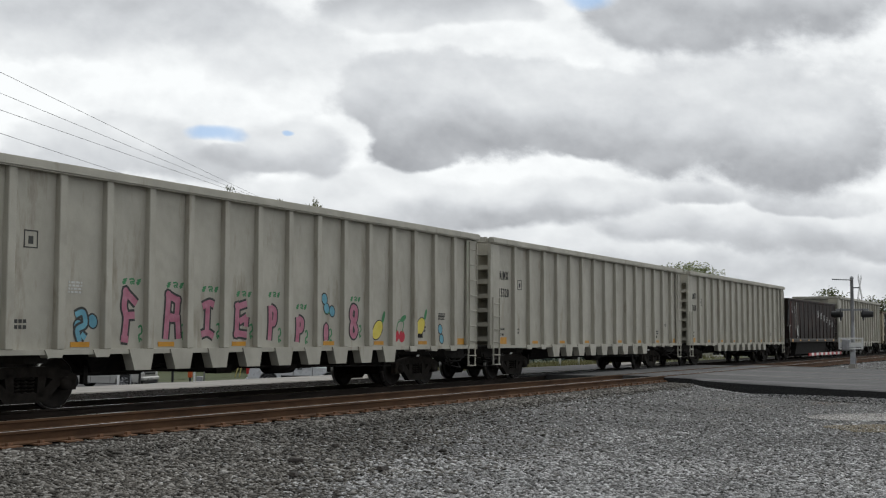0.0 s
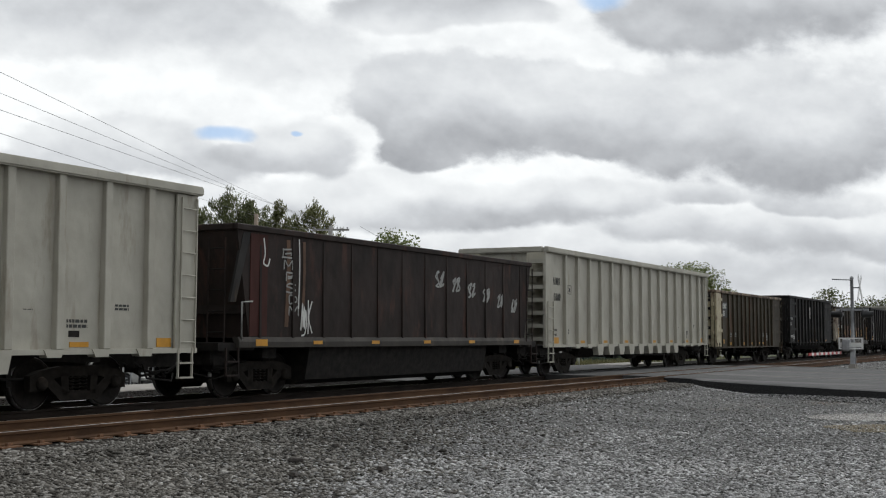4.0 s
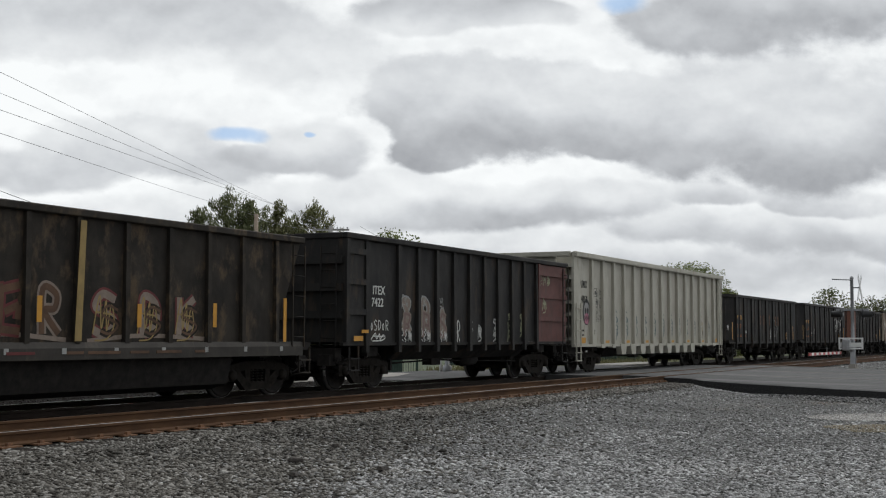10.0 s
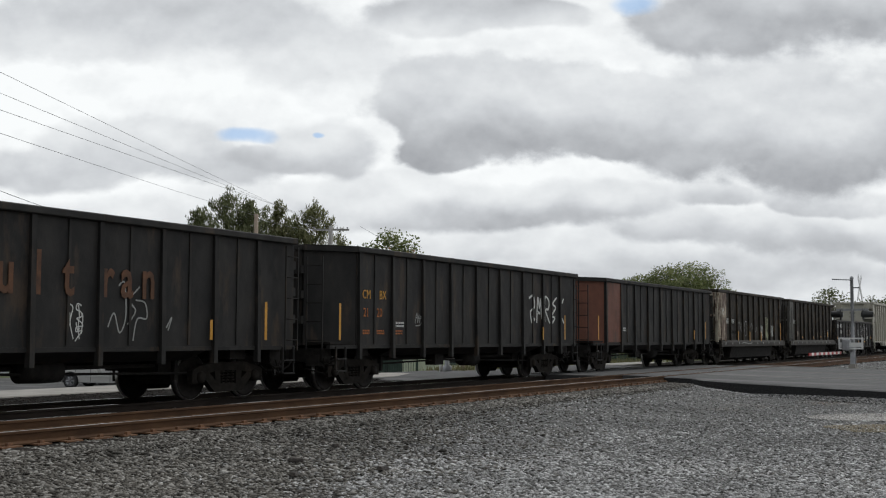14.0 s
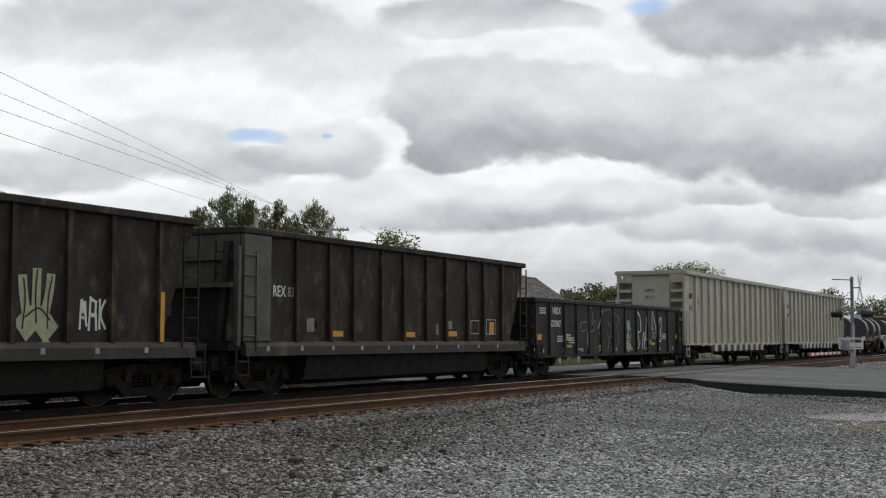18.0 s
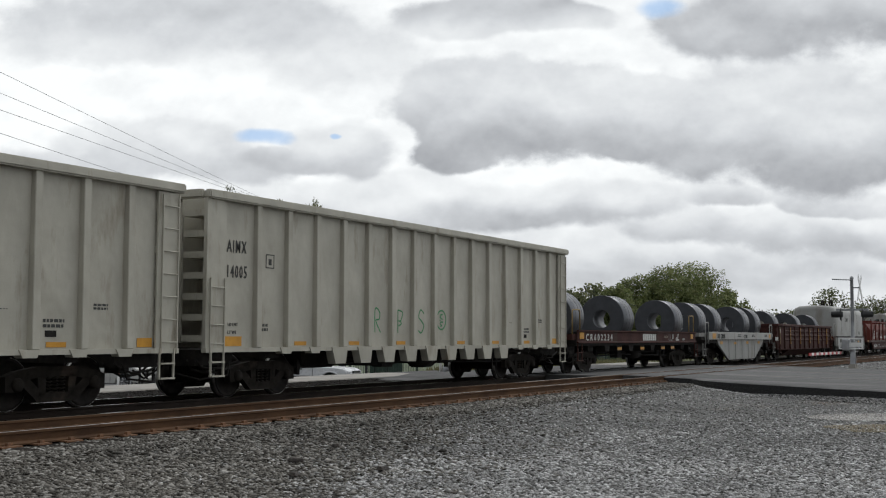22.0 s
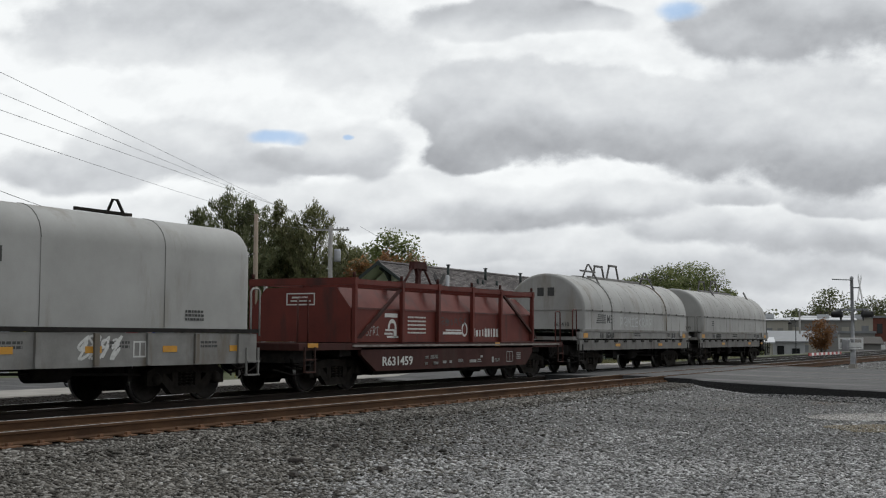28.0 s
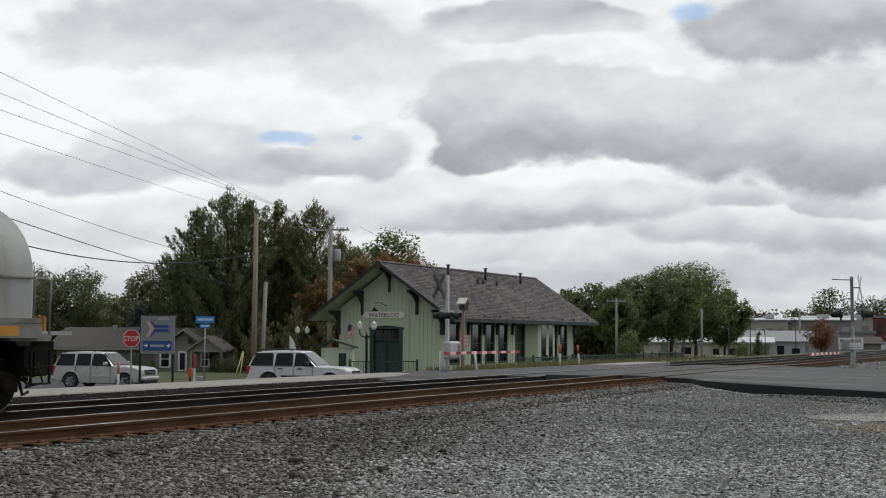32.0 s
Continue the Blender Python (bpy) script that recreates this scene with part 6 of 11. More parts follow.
for k in range(3):
    small_print(c20, -0.9 + 2.8 * k, 1.42, -1.582, M_DARKINK, 2, 0.6, seed=230 + k)
for s in (-1, 1):
    grab_rail(c20, s * (h - 0.95), 1.0, 0.5, 1.0, M_NSGREY, -1.55)
underframe(c20, h, (-4.05, 5.3), M_NSGREY_D)
truck(c20, -4.05), truck(c20, 5.3)
for x in (339.3, 342.0, 347.6, 350.1):
    coil(x + 0.1, 2.02)

c21, xs, yi = gondola("gondola_wagon", "rust-brown mill gondola carrying steel coils", 352.2, 368.1, 2.10, 0.72, (-6.2, 6.0), M_CRBROWN, 12, 0.08, None, M_CRBROWN, drop=0.05, inset=0.1)
for k in range(1, 11):
    for z in (1.2, 1.45, 1.7):
        bm = bmesh.new()
        prism(bm, [(-yi - 0.021, z - 0.07), (-yi - 0.07, z), (-yi - 0.021, z + 0.07)], xs[k] + 0.15, xs[k + 1] - 0.15, "x")
        part("pressed_rib", bm, M_CRBROWN, c21)
for k in (0, 2, 4, 6, 8, 10):
    bm = bmesh.new()
    box(bm, xs[k] - 0.035, xs[k] + 0.035, -HALF_W - 0.007, -HALF_W - 0.001, 0.95, 1.9)
    part("reflector", bm, M_YELLOW if k else M_GOLD, c21)
words(c21, "CR", xs[0] + 0.2, 1.6, -yi - 0.02, 0.3, M_WHITE, 0.8)
words(c21, "601889", xs[0] - 0.9, 1.15, -yi - 0.02, 0.3, M_WHITE, 0.8)
for x in (354.9, 361.1, 366.8):
    coil(x, 1.98, COIL_MID)


def hood(car, x0, x1, section, mat, round_end=0.0, name="hood"):
    """A lid drawn along x from a half outline (y, z), z upwards; its ends may be rounded in."""
    bm = bmesh.new()
    zc = section[0][1]
    outline = [(-y, z) for y, z in section] + [(y, z) for y, z in section[::-1] if y > 1e-4]
    n = 5 if round_end else 0
    xs = [(x0, round_end)] if round_end else []
    for i in range(1, n + 1):
        a = math.pi / 2 * i / n
        xs.append((x0 + round_end * (1 - math.cos(a)), round_end * (1 - math.sin(a))))
    if not xs:
        xs = [(x0, 0.0)]
    xs += [(x0 + x1 - x, s) for x, s in reversed(xs)]
    ym, zm = max(y for y, z in section), max(z for y, z in section)
    rings = []
    for x, s in xs:
        fy, fz = 1 - s / ym, 1 - s / (zm - zc)
        rings.append([bm.verts.new((x, y * fy, zc + (z - zc) * fz)) for y, z in outline])
    for a, b in zip(rings, rings[1:]):
        for i in range(len(outline) - 1):
            bm.faces.new((a[i], a[i + 1], b[i + 1], b[i])).smooth = True
    bm.faces.new(rings[0][::-1])
    bm.faces.new(rings[-1])
    bmesh.ops.recalc_face_normals(bm, faces=bm.faces[:])
    return part(name, bm, mat, car)


def arch(y, z0, z1, z2, n=10):
    return [(y, z0), (y, z1)] + [(y * math.cos(a), z1 + (z2 - z1) * math.sin(a)) for a in [math.pi / 2 * i / n for i in range(1, n + 1)]]


# the tall boxy grey hood
c22, h = new_car("coil_wagon", "grey hooded coil wagon with a tall rounded lid", 369.4, 381.6)
r = 0.6
sec = [(1.5, 1.44), (1.5, 2.95)] + [(1.5 - r + r * math.cos(a), 2.95 + r * math.sin(a)) for a in [math.pi / 2 * i / 7 for i in range(1, 8)]] + [(0.0, 3.6)]
hood(c22, -h + 0.9, h - 0.25, sec, M_NSGREY, 0.28)
bm = bmesh.new()
for s in (-1, 1):
    box(bm, -h + 0.8, h - 0.15, s * 1.54 - 0.05, s * 1.54 + 0.05, 1.36, 1.44)
part("lid_rim", bm, M_UNDER, c22)
bm = bmesh.new()
for s in (-1, 1):
    box(bm, -h + 0.2, h - 0.2, s * 1.52 - 0.05, s * 1.52 + 0.05, 0.74, 1.35)
part("side_sill", bm, M_NSGREY_D, c22)
for k in range(9):
    bm = bmesh.new()
    x = -h + 0.6 + k * 1.35
    box(bm, x - 0.06, x + 0.06, -1.62, -1.571, 0.76, 1.34)
    part("sill_rib", bm, M_NSGREY_D, c22)
for x in (-3.2, 0.0, 3.1):
    bm = bmesh.new()
    pts = [(-1.505, 1.46), (-1.505, 2.95)] + [(-(0.9 + 0.605 * math.cos(a)), 2.95 + 0.605 * math.sin(a)) for a in [math.pi / 2 * i / 7 for i in range(1, 8)]]
    for a, b in zip(pts, pts[1:]):
        rod(bm, (x, a[0], a[1]), (x, b[0], b[1]), 0.007, seg=4)
    part("seam", bm, M_NSGREY_D, c22)
stripes(c22, [(-h + 1.3 + k * 2.0, 1.05, 0.4, 0.12) for k in range(6)], y=-1.573)
stripes(c22, [(-1.6, 2.5 + 0.06 * k, 0.6, 0.03) for k in range(5)] + [(-1.15, 2.62, 0.16, 0.26), (-0.9, 2.62, 0.16, 0.26)], y=-1.502, mat=M_DARKINK, name="brand_block")
spray(c22, 1.35, 1.08, 1.5, 0.42, M_WHITE, 240, -1.575, 4, 0.05)
bm = bmesh.new()
for z in (0.9, 1.17):
    box(bm, 2.2, 2.54, -1.576, -1.571, z, z + 0.03)
for x in (2.2, 2.36, 2.51):
    box(bm, x, x + 0.03, -1.576, -1.571, 0.93, 1.17)
part("data_panel", bm, M_WHITE, c22, "white outlined data panel")
small_print(c22, 3.7, 1.75, -1.507, M_DARKINK, 3, 0.55, seed=249)
for k in range(4):
    small_print(c22, -3.4 + 2.5 * k, 1.15, -1.572, M_DARKINK, 2, 0.5, seed=241 + k)


def lid_bail(car, x, z, mat, w=0.9, hgt=0.6):
    """The lifting frame on top of a lid."""
    for y in (-0.3, 0.3):
        bm = bmesh.new()
        prism(bm, [(x - w / 2, z), (x - w / 2 + 0.06, z), (x - w * 0.24, z + hgt), (x - w * 0.24 - 0.06, z + hgt)], y - 0.03, y + 0.03)
        prism(bm, [(x + w / 2 - 0.06, z), (x + w / 2, z), (x + w * 0.24 + 0.06, z + hgt), (x + w * 0.24, z + hgt)], y - 0.03, y + 0.03)
        box(bm, x - w * 0.3, x + w * 0.3, y - 0.03, y + 0.03, z + hgt - 0.02, z + hgt + 0.06)
        part("lifting_bail", bm, mat, car)


def lid_guide(car, x, z, y, mat):
    """A bent guide bar that stands off a lid."""
    bm = bmesh.new()
    pipe(bm, [(x + 0.1, y - 0.62, z - 0.42), (x + 0.08, y - 0.5, z - 0.2), (x, y - 0.12, z + 0.55), (x - 0.1, y - 0.1, z + 0.55), (x - 0.22, y + 0.05, z + 0.05)], 0.032)
    box(bm, x - 1.25, x + 0.22, y - 0.3, y - 0.24, z + 0.24, z + 0.30)
    part("lid_guide", bm, mat, car)


bm = bmesh.new()
pipe(bm, [(-0.55 + 0.5 * math.cos(a), -0.3, 3.45 + 0.6 * math.sin(a)) for a in [math.pi * i / 8 for i in range(9)]], 0.06)
pipe(bm, [(-0.55 + 0.5 * math.cos(a), 0.3, 3.45 + 0.6 * math.sin(a)) for a in [math.pi * i / 8 for i in range(9)]], 0.06)
part("lifting_bail", bm, M_TRUCK, c22)
for x in (-4.6, 2.7):
    lid_guide(c22, x, 3.34, -0.5, M_TRUCK)
grab_rail(c22, -h + 0.4, 1.3, 0.6, 1.0, M_NSGREY, -1.45)
grab_rail(c22, h - 0.1, 1.3, 0.3, 1.0, M_NSGREY, -1.45)
underframe(c22, h, (-4.4, 4.3), M_NSGREY_D)
truck(c22, -4.4), truck(c22, 4.3)

# the red hooded wagon
c23, h = new_car("coil_wagon", "dark red hooded coil wagon with posts and white markings", 383.0, 398.2)
M_DECKEDGE = material("pale_deck_edge", (0.26, 0.235, 0.21), (0.13, 0.11, 0.095), 0.7, scale=4.0, bump=0.05)
for s in (-1, 1):
    bm = bmesh.new()
    prism(bm, [(-5.0, 1.03), (-5.0, 0.85), (-4.3, 0.45), (4.6, 0.45), (5.1, 0.85), (5.1, 1.03)], s * 1.48 - 0.05, s * 1.48 + 0.05)
    part("side_sill", bm, M_CRBROWN, c23)
    bm = bmesh.new()
    box(bm, -5.4, 7.2, s * 1.55 - 0.02, s * 1.55 + 0.02, 1.05, 1.10)
    part("deck_edge", bm, M_DECKEDGE, c23, "pale line along the deck edge")
bm = bmesh.new()
box(bm, -h, h, -1.53, 1.53, 0.98, 1.14)
part("deck", bm, M_CRBROWN, c23)
# lid with chamfered shoulders, its far end sloping down
bm = bmesh.new()
half = [(1.45, 1.16), (1.45, 1.98), (1.05, 2.48)]
outline = [(-y, z) for y, z in half] + [(y, z) for y, z in half[::-1]]
near = [bm.verts.new((-5.37, y, z)) for y, z in outline]
far = [bm.verts.new(((5.34, 5.30, 4.85, 4.85, 5.30, 5.34)[i], y, z)) for i, (y, z) in enumerate(outline)]
for i in range(6):
    bm.faces.new((near[i], near[(i + 1) % 6], far[(i + 1) % 6], far[i]))
bm.faces.new(near)
bm.faces.new((far[0], far[1], far[4], far[5]))
bm.faces.new((far[1], far[2], far[3], far[4]))
bmesh.ops.recalc_face_normals(bm, faces=bm.faces[:])
part("hood", bm, M_RED, c23)
for x in (-5.3, -3.05, -1.11, 0.93, 2.8, 5.09):
    for s in (-1, 1):
        bm = bmesh.new()
        box(bm, x - 0.05, x + 0.05, s * 1.52 - 0.05, s * 1.52 + 0.05, 1.15, 2.54)
        part("hood_post", bm, M_RED, c23)
    bm = bmesh.new()
    box(bm, x - 0.07, x + 0.07, -1.58, 1.58, 2.54, 2.71)
    part("cross_beam", bm, M_RED, c23)
    for s in (-1, 1):
        bm = bmesh.new()
        rod(bm, (x, s * 1.5, 2.72), (x, s * 1.5, 2.84), 0.04, seg=8)
        part("guide_pin", bm, M_CRBROWN, c23)
for s in (-1, 1):
    for p, q in (((-5.1, 1.25), (-3.12, 2.5)), ((2.88, 2.6), (5.4, 1.25))):
        bm = bmesh.new()
        prism(bm, [(p[0] - 0.07, p[1]), (p[0] + 0.07, p[1]), (q[0] + 0.07, q[1]), (q[0] - 0.07, q[1])], s * 1.515 - 0.03, s * 1.515 + 0.03)
        part("brace", bm, M_CRBROWN, c23)
    bm = bmesh.new()
    box(bm, -5.3, 5.25, s * 1.455 - 0.012, s * 1.455 + 0.012, 1.96, 2.0)
    part("seam", bm, M_MAROON, c23)
for s in (-1, 1):
    for x0, x1 in ((-5.2, -3.13), (-2.97, -1.19), (-1.03, 0.85), (1.01, 2.72), (2.88, 5.01)):
        bm = bmesh.new()
        box(bm, x0, x1, s * 1.52 - 0.035, s * 1.52 + 0.035, 2.56, 2.68)
        part("side_rail", bm, M_RED, c23)
for p, q in ((-0.52, 0.16), (1.42, 0.78)):
    bm = bmesh.new()
    rod(bm, (p, 0, 2.62), (q, 0, 3.3), 0.035, seg=8)
    part("lifting_bail", bm, M_CRBROWN, c23)
bm = bmesh.new()
prism(bm, [(0.08, 3.2), (0.2, 3.24), (0.74, 3.24), (0.86, 3.2), (0.8, 3.44), (0.14, 3.44)], -0.09, 0.09)
part("bail_plate", bm, M_CRBROWN, c23)
bm = bmesh.new()
prism(bm, [(0.36, 2.6), (0.58, 2.6), (0.54, 3.05), (0.62, 3.24), (0.32, 3.24), (0.4, 3.05)], -0.05, 0.05)
part("bail_post", bm, M_CRBROWN, c23)
words(c23, "R631459", -4.04, 0.58, -1.53, 0.31, M_WHITE, 1.38, 0.015)
yg = -1.453
# emblem and brand name as plain shapes, product name as bars
bm = bmesh.new()
ribbon(bm, [np.array((-3.42 + 0.17 * math.cos(a), 1.52 + 0.17 * math.sin(a))) for a in [math.pi * (1.05 - 1.1 * i / 14) for i in range(15)]], 0.09, yg)
part("brand_block", bm, M_WHITE, c23, "white round-topped emblem")
stripes(c23, [(-3.48, 1.83, 0.62, 0.1), (-3.55, 1.46, 0.4, 0.05), (-3.6, 1.37, 0.4, 0.05), (-3.28, 1.38, 0.14, 0.2), (-3.4, 1.29, 0.55, 0.05), (-0.15, 1.4, 1.1, 0.07), (-0.1, 1.48, 0.9, 0.035)] + [(1.17 + 0.19 * k, 1.42 - (0.02 if k in (1, 2) else 0), 0.06 if k in (2, 3, 6) else 0.12, 0.24 if k > 3 or k == 0 else 0.18) for k in range(9)], y=yg, mat=M_WHITE, name="brand_block")
bm = bmesh.new()
ribbon(bm, [np.array((0.58 + 0.15 * math.cos(i * 0.45), 1.5 + 0.17 * math.sin(i * 0.45))) for i in range(15)], 0.06, yg)
part("brand_block", bm, M_WHITE, c23, "white ring emblem")
for k in range(5):
    small_print(c23, -2.63, 1.78 - 0.1 * k, yg, M_WHITE, 1, 0.95, 0.04, seed=250 + k)
scrawl(c23, -4.68, -4.05, 1.32, 1.56, ("S", "F", "B", "I"), M_SILVER, yg, 0.022)
scrawl(c23, -0.85, 0.75, 1.62, 1.82, ("hook", "loops", "O", "spike", "S", "bolt"), M_DARKINK, yg, 0.025)
for text, x, z, size in (("LMT", -1.86, 0.72, 0.11), ("215700", -1.56, 0.72, 0.14), ("WT", -1.86, 0.56, 0.1), ("70300", -1.4, 0.56, 0.11), ("GB5R", 0.03, 0.6, 0.13), ("G52V", 2.37, 0.58, 0.14)):
    words(c23, text, x, z, -1.532, size, M_SILVER, 1.0, 0.004)
stripes(c23, [(-0.75, 0.62, 0.2, 0.07), (-0.4, 0.62, 0.14, 0.07), (0.95, 0.62, 0.42, 0.08), (1.36, 0.6, 0.25, 0.03), (1.36, 0.66, 0.2, 0.03), (1.5, 0.74, 0.14, 0.06), (2.25, 0.64, 0.12, 0.16)], y=-1.533, mat=M_SILVER, name="stencil_block")
spray_lines(c23, [[(3.2, 0.57), (3.2, 0.86)], [(3.62, 0.57), (3.62, 0.86)], [(3.2, 0.57), (3.62, 0.57)], [(3.2, 0.86), (3.62, 0.86)], [(3.41, 0.6), (3.41, 0.84)]], M_SILVER, -1.535, 0.022, "pale stencil frame")
small_print(c23, 3.9, 0.8, -1.533, M_SILVER, 4, 0.3, 0.035, seed=257)
bm = bmesh.new()
for q in ((-0.42, 0.42, 2.05, 2.08), (-0.42, 0.42, 2.32, 2.35), (-0.42, -0.39, 2.08, 2.32), (0.39, 0.42, 2.08, 2.32), (-0.3, 0.3, 2.14, 2.17), (-0.2, 0.25, 2.22, 2.26)):
    box(bm, -5.376, -5.371, q[0], q[1], q[2], q[3])
part("placard", bm, M_WHITE, c23)
stripes(c23, [(-h + 0.5, 1.09, 0.4, 0.1), (2.5, 1.09, 0.3, 0.1)], y=-1.565)
for s in (-1, 1):
    grab_rail(c23, s * (h - 0.25), 1.15, 0.4, 1.0, M_MAROON, -1.45)
# near-black block that closes the view under the deck between the trucks
bm = bmesh.new()
prism(bm, [(-1.3, 0.98), (1.3, 0.98), (1.2, 0.34), (-1.2, 0.34)], -3.95, 4.5, "x")
part("trough", bm, M_UNDER, c23, "dark trough under the deck")
underframe(c23, h, (-5.35, 5.9), M_CRBROWN)
truck(c23, -5.35), truck(c23, 5.9)


M_FAINT = material("faint_scrawl", (0.46, 0.465, 0.455), (0.37, 0.375, 0.365), 0.75, scale=3.0, bump=0.0)
M_SILLGREY = material("sooty_grey_sill", (0.165, 0.16, 0.148), (0.11, 0.105, 0.095), 0.75, scale=2.0, stain=(0.06, 0.05, 0.04), stain_amount=0.55)
M_RUSTSTRAP = material("rusty_strap", (0.22, 0.17, 0.12), (0.30, 0.28, 0.25), 0.75, scale=3.0)
M_BAIL = material("bail_grey", (0.15, 0.14, 0.13), (0.09, 0.085, 0.08), 0.7, scale=6.0)


def round_hood_wagon(x0, x1, number, label, seed):
    car, h = new_car("coil_wagon", label, x0, x1)
    e = -h + (0.95 if seed == 270 else 1.13)
    hood(car, e, h - 0.42, arch(1.5, 1.58, 2.24, 3.56, 14), M_NSGREY, 0.1, "hood")
    bm = bmesh.new()
    for s in (-1, 1):
        box(bm, -h + 0.55, h - 0.35, s * 1.53 - 0.04, s * 1.53 + 0.04, 1.5, 1.58)
        box(bm, e + 0.1, h - 0.5, s * 1.515 - 0.015, s * 1.515 + 0.015, 2.235, 2.265)
    box(bm, e - 0.02, e - 0.002, -1.4, 1.4, 2.235, 2.265)
    part("lid_rim", bm, M_NSGREY_D, car)
    for k in range(12):
        bm = bmesh.new()
        x = -h + 1.6 + k * 0.98
        box(bm, x - 0.03, x + 0.03, -1.56, -1.531, 2.22, 2.28)
        part("latch", bm, M_SILLGREY, car)
    bm = bmesh.new()
    box(bm, -h + 0.3, h - 0.3, -1.1, 1.1, 1.2, 1.25)
    part("deck", bm, M_UNDER, car)
    for s in (-1, 1):
        bm = bmesh.new()
        box(bm, -h + 0.3, h - 0.3, s * 1.5 - 0.05, s * 1.5 + 0.05, 1.25, 1.49)
        part("top_sill", bm, M_NSGREY_D, car)
        bm = bmesh.new()
        box(bm, -h + 0.3, h - (0.3 if seed == 270 else 2.3), s * 1.52 - 0.05, s * 1.52 + 0.05, 0.85, 1.2)
        part("side_sill", bm, M_SILLGREY, car)
    for k in range(10):
        bm = bmesh.new()
        x = -h + 1.6 + k * 1.15
        pts = arch(1.5, 1.6, 2.24, 3.561, 14)
        full = [(-y, z) for y, z in pts] + [(y, z) for y, z in pts[::-1][1:]]
        for a, b in zip(full, full[1:]):
            rod(bm, (x, a[0], a[1]), (x, b[0], b[1]), 0.004, seg=4)
        part("seam", bm, M_NSGREY_D, car)
    for k in range(13):
        bm = bmesh.new()
        x = -h + 0.7 + k * 1.0
        prism(bm, [(x, 1.195), (x + 0.34, 1.195), (x + 0.3, 1.12), (x + 0.04, 1.12)], -1.60, -1.572)
        part("stake_pocket", bm, M_UNDER, car)
    for x in ((-3.05, 3.4) if seed == 270 else (-1.75, 4.8)):
        if seed != 270:
            bm = bmesh.new()
            rod(bm, (x + 0.05, -1.02, 3.0), (x + 0.3, -0.6, 3.72), 0.045, seg=6)
            part("lid_guide", bm, M_BAIL, car)
            bm = bmesh.new()
            rod(bm, (x - 0.1, 0.4, 3.4), (x + 0.1, 0.3, 3.72), 0.045, seg=6)
            part("lid_guide", bm, M_BAIL, car)
            continue
        bm = bmesh.new()
        pts = arch(1.51, 1.58, 2.24, 3.575, 14)
        full = [(-y, z) for y, z in pts] + [(y, z) for y, z in pts[::-1][1:]]
        for a, b in zip(full, full[1:]):
            rod(bm, (x, a[0], a[1]), (x, b[0], b[1]), 0.035, seg=5)
        part("lid_hoop", bm, M_NSGREY if x < 0 else M_RUSTSTRAP, car, "strap over the lid")
        lid_guide(car, x + 0.1, 3.45, -0.45, M_BAIL)
    bm = bmesh.new()
    box(bm, -2.6, 3.2, -0.42, -0.34, 3.5, 3.6)
    box(bm, -2.6, 3.2, 0.34, 0.42, 3.5, 3.6)
    part("walkway_rail", bm, M_NSGREY_D, car)
    lid_bail(car, 0.3, 3.5, M_BAIL, 1.5, 0.6)
    stripes(car, [(-4.15 + 0.02 * k, 1.82 + 0.07 * k, 0.95 - 0.05 * k, 0.035) for k in range(5)] + [(-3.5, 1.96, 0.07, 0.28), (-3.32, 1.96, 0.07, 0.28), (-3.41, 1.96, 0.08, 0.12), (-3.05, 1.84, 0.24, 0.06), (-3.05, 1.96, 0.24, 0.06), (-3.05, 2.08, 0.24, 0.06)] if seed == 270 else [(-4.14, 1.87 + 0.09 * k, 0.3, 0.05) for k in range(3)], y=-1.502, mat=M_DARKINK, name="brand_block")
    lettering("lettering", number, 0.2, M_DARKINK, car, Matrix.Translation((e - 0.004, -0.32, 1.68)) @ FRONT)
    for k in range(5 if seed != 270 else 2):
        bm = bmesh.new()
        if seed == 270:
            box(bm, e - 0.008, e - 0.002, 0.2 - 0.4 * k - 0.15, 0.2 - 0.4 * k + 0.1, 2.75, 3.05)
        else:
            box(bm, e - 0.008, e - 0.002, -0.2, 0.6, 2.8 + 0.06 * k, 2.83 + 0.06 * k)
        part("brand_block", bm, M_DARKINK, car)
    words(car, number, -3.85, 1.27, -1.552, 0.29, M_DARKINK, 1.0, 0.02)
    stripes(car, [(-4.32, 1.36, 0.12, 0.17), (-4.12, 1.36, 0.12, 0.17)], y=-1.553, mat=M_DARKINK, name="brand_block")
    small_print(car, -0.8, 1.42, -1.552, M_DARKINK, 2, 0.8, seed=seed)
    small_print(car, 3.4, 1.42, -1.552, M_DARKINK, 2, 0.4, seed=seed + 1)
    bm = bmesh.new()
    box(bm, 3.95, 4.46, -1.556, -1.551, 1.25, 1.48)
    plate = part("placard_holder", bm, M_DARKINK, car)
    for q in ((3.95, 4.46, 1.48, 1.5), (3.95, 4.46, 1.25, 1.28), (3.93, 3.95, 1.25, 1.5), (4.46, 4.48, 1.25, 1.5), (4.19, 4.22, 1.28, 1.48)):
        bm = bmesh.new()
        box(bm, q[0], q[1], -1.562, -1.557, q[2], q[3])
        part("placard_frame", bm, M_SILVER, plate)
    bm = bmesh.new()
    box(bm, 4.93, 5.27, -1.62, -1.551, 1.36, 1.57)
    part("lever_box", bm, M_NSGREY, car)
    if seed == 270:
        scrawl(car, -2.2, 1.6, 1.7, 2.05, ("B", "hook", "M", "I", "E", "K", "R", "spike", "B"), M_FAINT, -1.504, 0.05)
    stripes(car, [(-h + 0.9, 1.37, 0.4, 0.16), (h - 1.0, 1.37, 0.4, 0.16)], y=-1.553)
